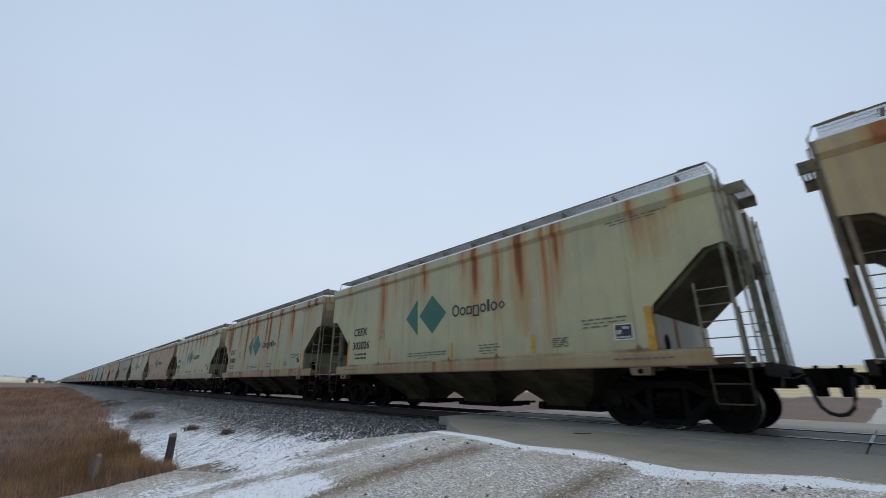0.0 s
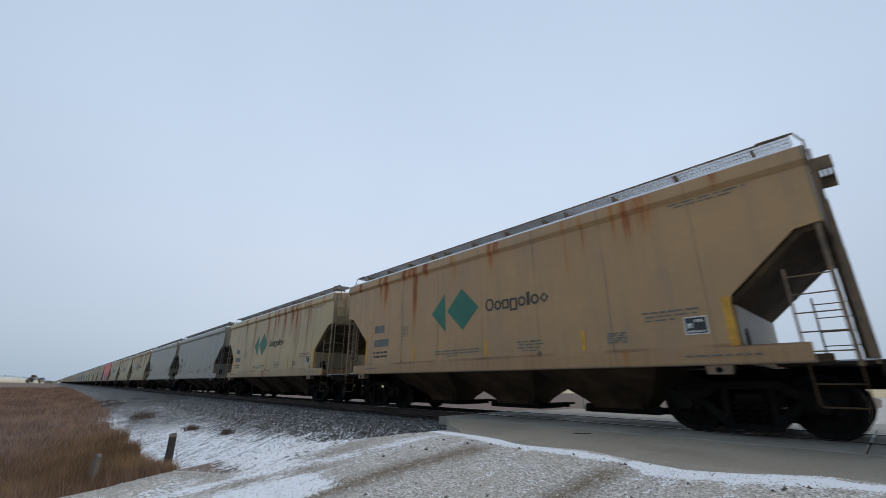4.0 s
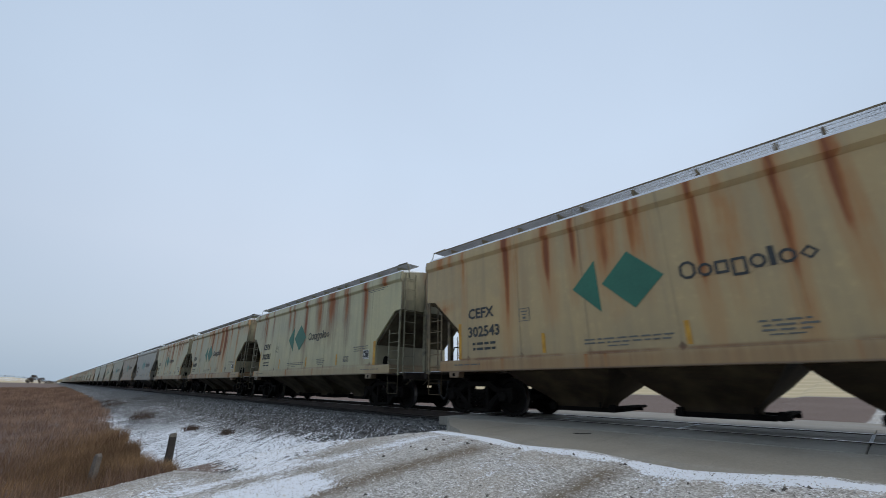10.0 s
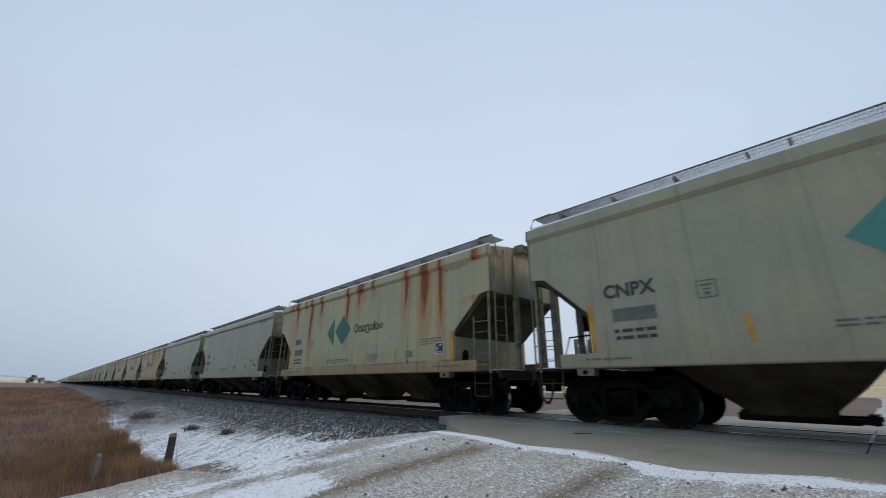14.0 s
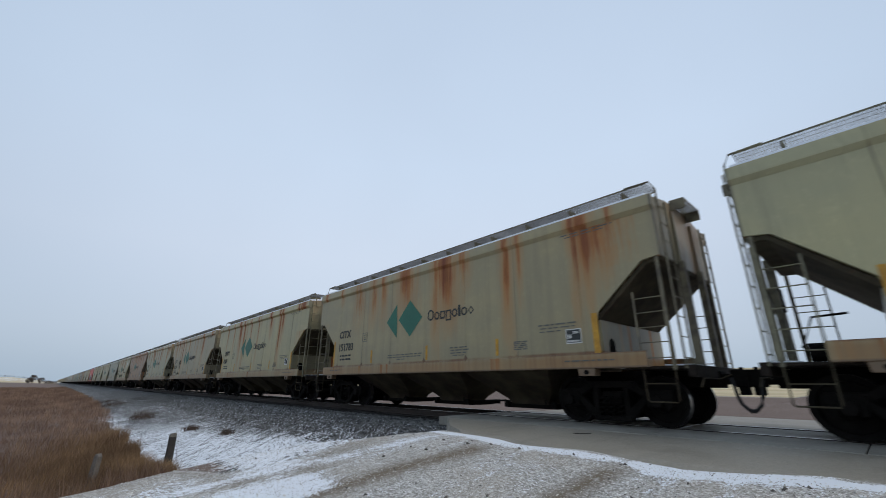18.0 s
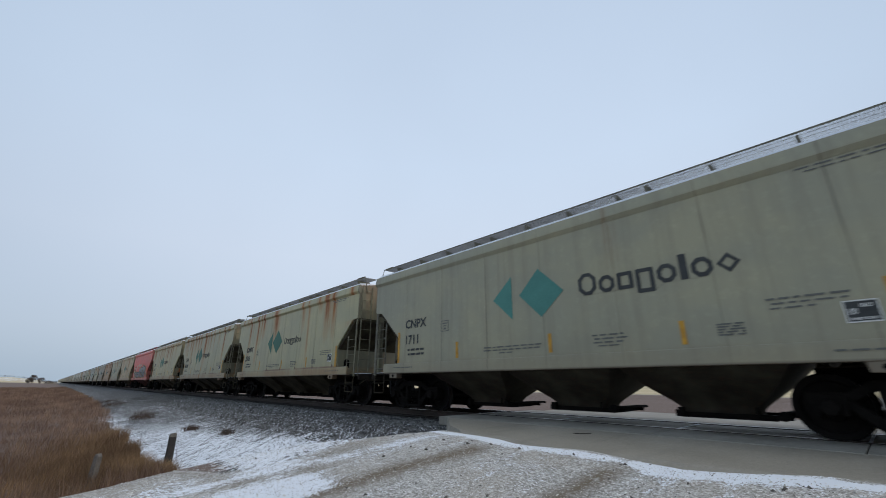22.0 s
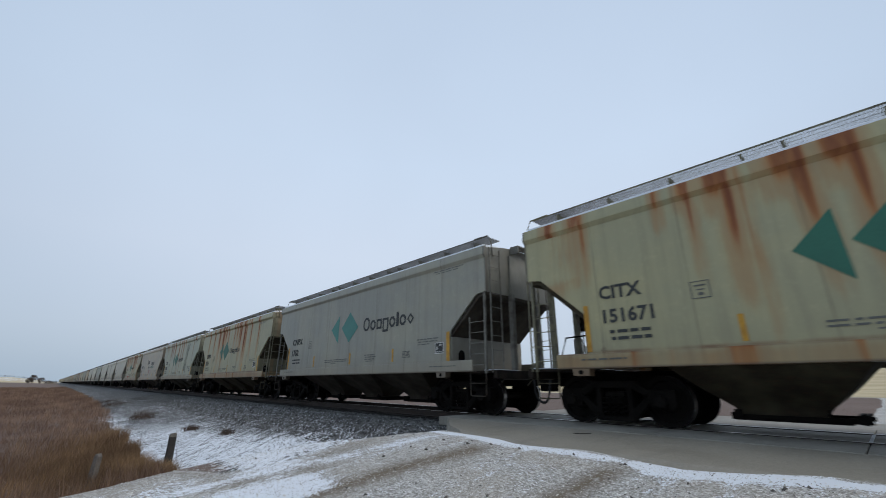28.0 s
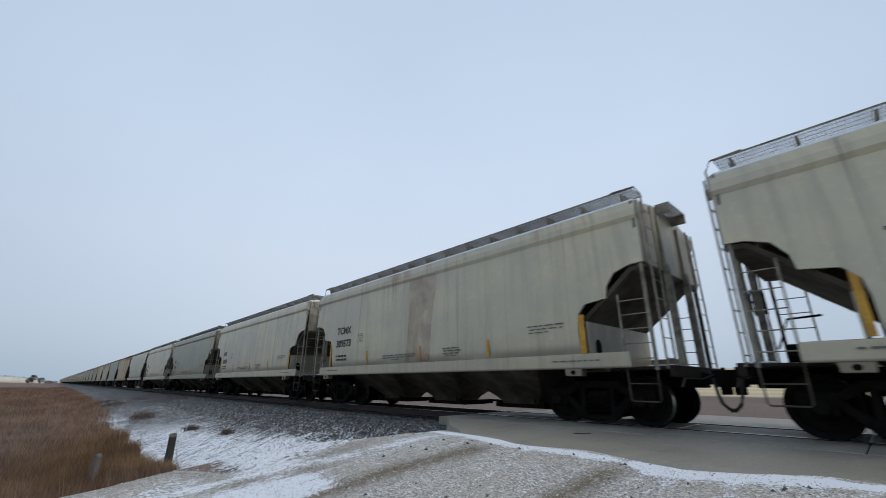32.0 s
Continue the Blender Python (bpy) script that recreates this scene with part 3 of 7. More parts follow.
def build_ground():
    xs = steps([(-2500, -400, 150), (-400, -80, 16), (-80, -30, 2.0), (-30, -14, 0.4), (-14, 3, 0.12), (3, 12, 0.6), (12, 80, 6), (80, 1500, 150)])
    ys = steps([(-2500, -300, 200), (-300, -40, 20), (-40, -14, 2.0), (-14, -9, 0.4), (-9, -1.5, 0.12), (-1.5, 3.0, 0.3), (3.0, 12, 0.5), (12, 120, 4), (120, 2500, 150)])
    nx, ny = len(xs), len(ys)
    vs = [(x, y, ground_z(x, y)) for x in xs for y in ys]
    fs = [(i * ny + j, (i + 1) * ny + j, (i + 1) * ny + j + 1, i * ny + j + 1) for i in range(nx - 1) for j in range(ny - 1)]
    me = bpy.data.meshes.new("ground")
    me.from_pydata(vs, [], fs)
    me.materials.append(GROUND)
    rows = {k: [] for k in ("snow", "ballast", "grass", "stubble", "rut")}
    for x, y, z in vs:
        left = piece(y, [(-2500, ROAD_L - 0.4), (-7.25, ROAD_L - 0.4), (-6.75, -5.75), (-6.3, -5.6), (-5.2, -6.2), (-3.2, -7.0), (-1.2, -7.9), (5.5, -7.9), (10, -1.0), (2500, -1.0)]) + 0.35 * noise.noise((x * 0.9, y * 1.3, 7.0))
        road = ramp(x, left - 0.4, left + 0.3) * (1 - ramp(x, ROAD_R, ROAD_R + 1))
        off = 1 - road
        near = y < 0.75
        wavy = y + 0.75 * noise.noise((x * 0.45, y * 0.3, 2.0)) + 0.35 * noise.noise((x * 1.9, y * 1.2, 5.0))
        ball = off * (ramp(y, -7.6, -6.9) if near else 1 - ramp(y, 3.4, 4.6))
        grass = off * (1 - ramp(y, grass_edge(x) - 0.25, grass_edge(x) + 0.25)) * (1 - ramp(-x, 520, 620)) if near else off * 0.9 * ramp(y, 9, 12) * (1 - ramp(y, 40, 46))
        stub = ramp(-x, 520, 620) if near else ramp(y, 40, 46)
        if near:
            # snow lies on the lower bank, along the asphalt edge and in patches on the gravel
            wavy += 1.1 * ramp(-x, 10.5, 15)
            toe = 1 - ramp(wavy, -5.2, -4.2)
            slope = 0.50 * (1 - ramp(wavy, -3.9, -2.2)) + 0.26 * (1 - ramp(wavy, -2.4, -0.8)) * (0.5 + 0.5 * ramp(x, -15, -9.5))
            snow = off * (max(slope * (1 - 0.85 * ramp(-x, 15, 26)), 0.66 * toe * (1 - ramp(-x, 34, 60))) * ramp(y, -7.2, -6.5) + 0.07)
            drift = math.exp(-((y - drift_line(x) + 0.06 * ramp(x, -2.4, -1.8)) / (0.14 + 0.09 * ramp(x, -2.4, -1.8) * (1 - ramp(x, -0.9, -0.4)))) ** 2) * ramp(x, -6.3, -5.4) * (1 - 0.55 * math.exp(-((x + 2.32) / 0.2) ** 2))
            patch = 0.9 * math.exp(-((x + 4.75) / 0.5) ** 4 - ((y + 6.75) / 0.75) ** 4)
            streak = 0.34 * math.exp(-((x + 5.45 - 0.10 * (y + 5)) / 0.30) ** 2) * (1 - ramp(y, -3.6, -3.0))
            snow += road * (max(drift * 1.05, patch, streak) + 0.24)
            snow -= 0.5 * grass
            snow *= 1 - ramp(-x, 60, 200) * 0.5
        else:
            snow = 0.50 * ramp(y, 3.2, 5.0) * (1 - ramp(y, 7 + 7 * road, 10 + 9 * road))
        snow += (0.40 if near else 0.0) * ramp(-x, 600, 700)
        rut = 0.0
        for rx, w in ((-4.12, 0.24), (-2.22, 0.17)):
            rut = max(rut, math.exp(-((x - rx - 0.08 * (y + 4)) / w) ** 2))
        rut *= ramp(-y, 3.7, 4.2)
        # muddy shoulder where the gravel breaks off to the bank
        rut = max(rut, 0.5 * math.exp(-((x - left - 0.35) / 0.34) ** 2) * (1 - ramp(y, -5.2, -3.6)))
        rut *= road * (1.0 if near else 0.0)
        snow -= 0.22 * rut
        for k, v in (("snow", snow), ("ballast", ball), ("grass", grass), ("stubble", stub), ("rut", rut)):
            rows[k].append(v)
    for k, values in rows.items():
        me.attributes.new(k, "FLOAT", "POINT").data.foreach_set("value", values)
    me.shade_smooth()
    tagged(new("ground", me), "snow-dusted gravel, ballast bank, dry grass and stubble ground", "ground", kind="structure")


build_ground()


# ---- track and crossing ----
TRACK_L, TRACK_R = -1900.0, 1400.0
track = tagged(new("railway_track"), "single railway track with worn steel rails on ballast", "railway track", kind="structure")
RAIL = [(-0.036, 0.0), (0.036, 0.0), (0.038, -0.035), (0.011, -0.048), (0.010, -0.145), (0.072, -0.160), (0.072, -0.172), (-0.072, -0.172), (-0.072, -0.160), (-0.010, -0.145), (-0.011, -0.048), (-0.038, -0.035)]
for yr in (0.0, 1.5):
    m = M()
    m.extrude([(yr + a, b) for a, b in RAIL], "x", TRACK_L, TRACK_R)
    me = m.mesh("rail", RAILWEB)
    me.materials.append(TREAD)
    for f in me.polygons:
        if f.normal.z > 0.9 and f.center.z > -0.01:
            f.material_index = 1
    part("rail", me, track, "rust-brown rail with a polished running head")
TIE = M().box(-0.115, 0.115, -0.55, 2.05, -0.36, -0.178).mesh("tie", TIEWOOD, 0.012)
for i in range(140):
    x = -8.35 - i * 0.52
    ob = part("tie", TIE, track)
    ob.matrix_basis = pose(x + 0.02 * math.sin(i * 7.1), 0.03 * math.sin(i * 3.7), 0.004 * math.sin(i * 5.3), 0, 0, 0.8 * math.sin(i * 2.9))

crossing = tagged(new("level_crossing"), "damp worn concrete crossing panels flush with the rails", "level crossing", kind="structure")
CROSS_L, PANEL = -7.93, 2.5
for i in range(7):
    a = CROSS_L + i * PANEL
    for name, y0, y1 in (("crossing_panel", 0.115, 0.745), ("crossing_panel", 0.755, 1.385), ("crossing_panel", 1.56, 2.62), ("crossing_panel", -1.33, -0.06)):
        part(name, M().box(a + 0.006, a + PANEL - 0.006, y0, y1, -0.20, -0.012).mesh("crossing_panel", CONCRETE, 0.012), crossing)
    part("flange_filler", M().box(a, a + PANEL, 0.045, 0.108, -0.12, -0.045).mesh("flange_filler", RUBBER), crossing)
    part("flange_filler", M().box(a, a + PANEL, 1.392, 1.455, -0.12, -0.045).mesh("flange_filler", RUBBER), crossing)

    part("joint_snow", M().box(a - 0.02, a + 0.02, 0.16, 1.36, -0.02, -0.006).mesh("joint_snow", SNOW), crossing, "thin snow in a panel joint")
part("flangeway_snow", M().box(CROSS_L, 9.0, 1.395, 1.44, -0.06, -0.02).mesh("flangeway_snow", SNOW), crossing, "thin snow along the far flangeway")
part("flangeway_snow", M().box(CROSS_L, 9.0, 1.545, 1.565, -0.06, -0.008).mesh("flangeway_snow", SNOW), crossing, "thin snow beside the far rail")

# asphalt apron between the panels and the gravel, with a ragged edge
edge = []
rng = random.Random(4)
x = -7.55
edge.append((-7.6, -1.345))
for px, py in ((-7.3, -1.7), (-6.75, -2.25), (-6.2, -2.75), (-5.6, -3.1)):
    edge.append((px, py))
x = -5.2
while x < 9.0:
    edge.append((x, drift_line(x) + 0.11 + rng.uniform(-0.03, 0.03)))
    x += 0.14
edge += [(9.0, -3.1), (9.0, -1.345)]
n_e = len(edge)
# the smooth top, and a ragged rim that drops away
inner = [(a, b + (0.15 if b < -1.4 else 0.0), -0.016 - 0.010 * max(0.0, -b - 1.65)) for a, b in edge]
rim = [(a, b, -0.45 if i < 5 else -0.075) for i, (a, b) in enumerate(edge)]
apron = M()
apron.add(inner + rim, [tuple(range(n_e))] + [(i, i + n_e, (i + 1) % n_e + n_e, (i + 1) % n_e) for i in range(n_e)])
tagged(new("road", apron.mesh("road", ASPHALT)), "damp grey asphalt apron beside the crossing", "road", kind="structure")
spot = M().extrude([(-3.84, -2.04), (-3.70, -2.02), (-3.60, -1.86), (-3.66, -1.83), (-3.78, -1.96)], "z", -0.03, -0.0155).mesh("chipped_spot", DARKSTEEL)
part("chipped_spot", spot, bpy.data.objects["road"], "dark chipped spot in the asphalt")
far_apron = M().box(-7.6, 9.0, 2.63, 4.6, -0.2, -0.02).mesh("road", ASPHALT, 0.02)
tagged(new("road", far_apron), "grey asphalt apron across the track", "road", kind="structure")


# ---- loose stones ----
def stone_field(name, mat, rng, count, place, size, label, category):
    base = [(1, 0, 0), (-1, 0, 0), (0, 1, 0), (0, -1, 0), (0, 0, 1), (0, 0, -0.6)]
    tri = [(0, 2, 4), (2, 1, 4), (1, 3, 4), (3, 0, 4), (2, 0, 5), (1, 2, 5), (3, 1, 5), (0, 3, 5)]
    vs, fs = [], []
    for _ in range(count):
        x, y = place(rng)
        s = size(rng)
        a = rng.uniform(0, 6.28)
        ca, sa = math.cos(a), math.sin(a)
        sx, sy, sz = s * rng.uniform(0.7, 1.3), s * rng.uniform(0.6, 1.0), s * rng.uniform(0.45, 0.9)
        z = ground_z(x, y) + sz * 0.25
        tilt = rng.uniform(-0.5, 0.5)
        o = len(vs)
        for bx, by, bz in base:
            px, py, pz = (bx + rng.uniform(-0.25, 0.25)) * sx, (by + rng.uniform(-0.25, 0.25)) * sy, (bz + rng.uniform(-0.2, 0.2)) * sz
            pz += px * tilt
            vs.append((x + px * ca - py * sa, y + px * sa + py * ca, z + pz))
        fs += [(o + i, o + j, o + k) for i, j, k in tri]
    me = bpy.data.meshes.new(name)
    me.from_pydata(vs, [], fs)
    me.materials.append(mat)
    return tagged(new(name, me), label, category, kind="stuff")


def along(rng, x0, x1, power):
    """More stones where the camera passes nearest."""
    return x1 - (x1 - x0) * rng.random() ** power


rng = random.Random(11)
stone_field("ballast", STONE, rng, 17000, lambda r: (along(r, -46, -7.4, 1.9), -0.12 - 3.3 * r.random() ** 1.7), lambda r: r.uniform(0.022, 0.05), "dark grey crushed-stone ballast along the rails", "ballast")
stone_field("ballast", SNOWSTONE, rng, 24000, lambda r: (along(r, -34, -7.0, 1.6), -1.2 - 5.2 * r.random() ** 1.1), lambda r: 0.006 + 0.024 * r.random() ** 2, "snow-dusted crushed stone on the lower bank", "ballast")
stone_field("ballast", STONE, rng, 2500, lambda r: (along(r, -30, -7.9, 1.5), r.uniform(0.15, 3.2)), lambda r: r.uniform(0.022, 0.05), "dark grey ballast between and beyond the rails", "ballast")
stone_field("gravel", PEBBLE, rng, 34000, lambda r: (r.uniform(-7.0, 0.8), -3.5 - 4.2 * r.random() ** 0.8), lambda r: r.uniform(0.003, 0.008) if r.random() < 0.97 else r.uniform(0.009, 0.018), "small grey-brown road gravel", "gravel")
stone_field("gravel", CLOD, rng, 170, lambda r: (r.uniform(-6.8, 0.6), -3.8 - 3.0 * r.random() ** 1.6), lambda r: 0.009 + 0.024 * r.random() ** 3, "dark clods and larger stones on the gravel", "gravel")


# ---- dry grass ----
def grass_field(name, mat, rng, count, place, height, label, lean=0.35, width=0.0035):
    vs, fs = [], []
    for _ in range(count):
        x, y = place(rng)
        z = ground_z(x, y) - 0.03
        h = height(rng, x, y)
        a = rng.uniform(0, 6.28)
        bend = rng.uniform(0.05, lean) * h
        far = 1 + abs(x) * 0.045
        w = width * far * rng.uniform(0.7, 1.4)
        dx, dy = math.cos(a) * bend + 0.10 * h, math.sin(a) * bend
        b = rng.uniform(0, 3.14)
        wx, wy = math.cos(b) * w, math.sin(b) * w
        o = len(vs)
        vs += [(x - wx, y - wy, z), (x + wx, y + wy, z), (x + wx * 0.8 + dx * 0.35, y + wy * 0.8 + dy * 0.35, z + h * 0.6), (x - wx * 0.8 + dx * 0.35, y - wy * 0.8 + dy * 0.35, z + h * 0.6), (x + dx, y + dy, z + h)]
        fs += [(o, o + 1, o + 2, o + 3), (o + 3, o + 2, o + 4)]
    me = bpy.data.meshes.new(name)
    me.from_pydata(vs, [], fs)
    me.materials.append(mat)
    return tagged(new(name, me), label, "dry grass", kind="stuff")


def reed_place(r):
    while True:
        x = -6.6 - 190 * r.random() ** 2.5
        y = -4.6 - 30 * r.random() ** 1.35
        if y < grass_edge(x) - 0.1 and (y < -7.2 or x < -8.7) and x < -6.9 + 0.06 * (y + 7) - 0.1 * max(0, -y - 7):
            return x, y


def verge_place(r):
    """The taller tan grass at the foot of the bank, towards the post."""
    while True:
        x = -8.9 - abs(r.gauss(0, 4.0))
        y = grass_edge(x) - 0.02 - min(2.5, r.expovariate(1.6))
        if x < -7.3 - 0.1 * max(0, -y - 7):
            return x, y


def tuft_place(spots):
    def place(r):
        cx, cy, w = spots[r.randrange(len(spots))]
        return cx + r.gauss(0, w), cy + r.gauss(0, w * 0.35)
    return place


rng = random.Random(5)
def low_grass(r, x, y):
    """Clumps, knee high at most, with flattened hollows between."""
    clump = 0.5 + 0.8 * noise.noise((x * 0.45, y * 0.8, 3.0)) + 0.5 * noise.noise((x * 1.3, y * 1.7, 8.0))
    return 0.05 + (0.08 + 0.30 * min(1.0, max(0.0, clump))) * r.uniform(0.45, 1.35)



verge = lambda r, x, y: 0.10 + (0.36 + 0.14 * noise.noise((x * 0.8, y * 0.8, 1.0))) * r.uniform(0.3, 1.25) * (0.45 + 0.55 * ramp(-x, 9.0, 12.0))
grass_field("dry_grass", REED, rng, 230000, reed_place, low_grass, "low purple-brown dry grass in the ditch", 0.9, 0.0021)
grass_field("dry_grass", PALE, rng, 14000, reed_place, lambda r, x, y: low_grass(r, x, y) * 1.1, "pale dead grass stalks in the ditch", 0.9, 0.0018)
grass_field("dry_grass", VERGE, rng, 34000, verge_place, verge, "tan dry grass at the foot of the bank", 0.5, 0.0017)
grass_field("dry_grass", WEED, rng, 2600, tuft_place([(-25.0, -5.0, 0.7), (-27.0, -4.7, 0.8), (-17.2, -4.6, 0.30), (-14.6, -4.2, 0.22), (-40, -4.8, 1.2), (-46, -4.7, 1.5)]), lambda r, x, y: r.uniform(0.05, 0.20), "dark weed tufts on the snowy bank", 0.8)

# ---- fence post with a loose wire ----
post = tagged(new("fence_post"), "leaning dark weathered wooden fence post in the grass", "fence post")
PX, PY = -11.2, -6.33
m = M()
ring = []
for k in range(10):
    a = 2 * math.pi * k / 10
    ring.append((0.062 * math.cos(a) * (1 + 0.12 * math.sin(3 * a)), 0.062 * math.sin(a)))
rings = [(0.0, 0.0, -0.25, 1.35), (0.0, 0.0, 0.2, 1.3), (-0.01, 0.01, 0.45, 1.22), (-0.02, 0.015, 0.70, 1.2), (-0.025, 0.015, 0.76, 1.1)]
vs = [(cx + a * s, cy + b * s, cz + (0.03 * a / 0.06 if i == 4 else 0)) for i, (cx, cy, cz, s) in enumerate(rings) for a, b in ring]
fs = [(i * 10 + k, i * 10 + (k + 1) % 10, (i + 1) * 10 + (k + 1) % 10, (i + 1) * 10 + k) for i in range(4) for k in range(10)]
m.add(vs, fs + [tuple(range(9, -1, -1)), tuple(40 + k for k in range(10))])
shaft = m.mesh("shaft", DARKWOOD, 0, True)
shaft.materials.append(WOOD)
for f in shaft.polygons:
    if f.center.z > 0.62:
        f.material_index = 1
part("shaft", shaft, post)
part("wire", M().tube([(0.07, 0.0, 0.6), (0.15, 0.05, 0.5), (0.15, 0.08, 0.25), (0.22, 0.10, 0.12), (0.36, 0.12, 0.04), (0.55, 0.10, 0.02)], 0.004, 5).mesh("wire", WIRE), post, "loose rusty fence wire")
post.matrix_world = pose(PX, PY, ground_z(PX, PY), 0, 0, 20)

# short broken stake in the grass
stake = tagged(new("wooden_stake", M().extrude([(-0.06, -0.3), (0.06, -0.3), (0.06, 0.30), (0.05, 0.61), (0.01, 0.66), (-0.035, 0.65), (-0.055, 0.60), (-0.065, 0.3)], "y", -0.05, 0.05).mesh("wooden_stake", WOOD, 0.012)), "pale weathered stub of a fence post in the grass", "fence post")
stake.matrix_world = pose(-10.9, -7.6, ground_z(-10.9, -7.6) - 0.05, 0, 3, 35)

# ---- crossing signs beyond the track ----
def crossbuck(x, y, turn):
    t = tagged(new("crossbuck"), "white railway crossbuck sign on a grey post, seen from behind", "road sign")
    part("post", M().box(-0.05, 0.05, -0.05, 0.05, -0.3, 3.3).mesh("post", SIGNPOLE, 0.01), t)
    for s in (1, -1):
        part("blade", M().box(-0.61, 0.61, -0.012 + 0.03 * s, 0.012 + 0.03 * s, -0.115, 0.115, pose(0, 0, 2.75, 0, 45 * s, 0)).mesh("blade", WHITEP), t)
    t.matrix_world = pose(x, y, ground_z(x, y), 0, 0, turn)


crossbuck(-8.05, 7.0, 12)
board = tagged(new("sign_board"), "grey back of a narrow road sign on a post", "road sign")
part("post", M().box(-0.04, 0.04, -0.04, 0.04, -0.4, 3.5).mesh("post", SIGNPOLE, 0.01), board)
part("panel", M().box(-0.2, 0.2, 0.05, 0.07, 2.55, 3.6).mesh("panel", SIGNPOLE, 0.005), board)
board.matrix_world = pose(-9.1, 8.0, ground_z(-9.1, 8.0), 0, 0, 10)

# ---- bare trees and scrub on the horizon ----
def scrub(rng, m, x, y, h, w, twigs, crown=None):
    """Forked stems and a thin haze of twigs, uneven in outline."""
    z = ground_z(x, y) - 0.2
    for _ in range(5):
        a, lean = rng.uniform(0, 6.28), rng.uniform(0.1, 0.45) * w
        m.tube([(x, y, z), (x + 0.4 * lean * math.cos(a), y + 0.4 * lean * math.sin(a), z + 0.45 * h), (x + lean * math.cos(a), y + lean * math.sin(a), z + h * rng.uniform(0.75, 1.0))], 0.05 * h / 4, 3)
    for _ in range(twigs):
        a, up = rng.uniform(0, 6.28), rng.random() ** 0.7
        r = w * rng.uniform(0.1, 0.55) * (0.35 + 1.1 * up * (1.15 - up))
        px, py, pz = x + r * math.cos(a), y + r * math.sin(a), z + h * (0.15 + 0.85 * up)
        d = 0.045 * h
        (crown or m).add([(px, py, pz), (px + rng.uniform(-d, d), py + rng.uniform(-d, d), pz + 2.2 * d), (px + rng.uniform(-d, d) * 2, py + rng.uniform(-d, d) * 2, pz + rng.uniform(-d, d))], [(0, 1, 2)])


rng = random.Random(63)
for x, y, h, w in ((-565, -22.5, 7.5, 7.0), (-572, -25.5, 5.0, 6.5), (-575, -17.0, 5.5, 8.0)):
    m, crown = M(), M()
    scrub(rng, m, 0.0, 0.0, h, w, 420, crown)
    tree = tagged(new("tree"), "bare dark winter tree on the horizon", "tree", "horizon trees")
    part("trunk", m.mesh("trunk", SCRUB), tree)
    part("crown", crown.mesh("crown", SCRUB), tree)
    tree.matrix_world = pose(x, y, ground_z(x, y) - ground_z(0.0, 0.0))
m = M()
for i in range(90):
    scrub(rng, m, -905 + rng.uniform(-8, 8), -22 - 1.3 * i + rng.uniform(-0.8, 0.8), rng.uniform(1.4, 2.6), rng.uniform(3.0, 5.0), 60)
for i in range(26):
    scrub(rng, m, -590 + rng.uniform(-12, 12), -14 + 0.36 * i, rng.uniform(1.5, 3.4), rng.uniform(3.0, 4.5), 60)
tagged(new("scrub", m.mesh("scrub", SCRUB)), "low dark leafless scrub along the horizon", "bushes", kind="stuff")


# ---- hopper cars: x along the track (+x leads), y across, z up from the rail head; origin between the rails ----
HALF, HW = 6.70, 1.60
EAVE, CHORD, SILL0, SILL1 = 4.29, 4.04, 1.05, 1.33
BOARD = 4.64      # top of the roof running boards
AXLES = (-6.07, -4.30, 4.30, 6.07)
PITCH_CAR = 14.65


def cut_end(style):
    """The lower end of the side sheet, as (distance in from the end, z), downwards."""
    if style == "angular":
        return [(0.0, 3.05), (0.36, 3.0), (1.32, 2.14), (1.36, 2.0), (1.34, SILL1)]
    if style == "curved":
        return [(0.0, 3.05), (0.20, 3.0), (0.42, 2.90), (0.66, 2.72), (0.90, 2.42), (1.10, 2.08), (1.22, 1.75), (1.27, SILL1)]
    # two scalloped arcs
    return [(0.0, 2.98), (0.30, 2.97), (0.62, 2.86), (0.80, 2.62), (0.84, 2.38), (1.02, 2.40), (1.30, 2.32), (1.46, 2.14), (1.50, 1.9), (1.5, SILL1)]


def side_profile(style):
    """Half cross-section of the shell from sill to eave: (y outwards, z)."""
    if style == "round":
        return [(1.56, SILL1), (1.60, 1.7), (1.615, 2.3), (1.615, 3.0), (1.59, 3.6), (1.55, CHORD), (1.50, EAVE)]
    return [(HW, SILL1), (HW, 2.2), (HW, 3.2), (HW, CHORD)]


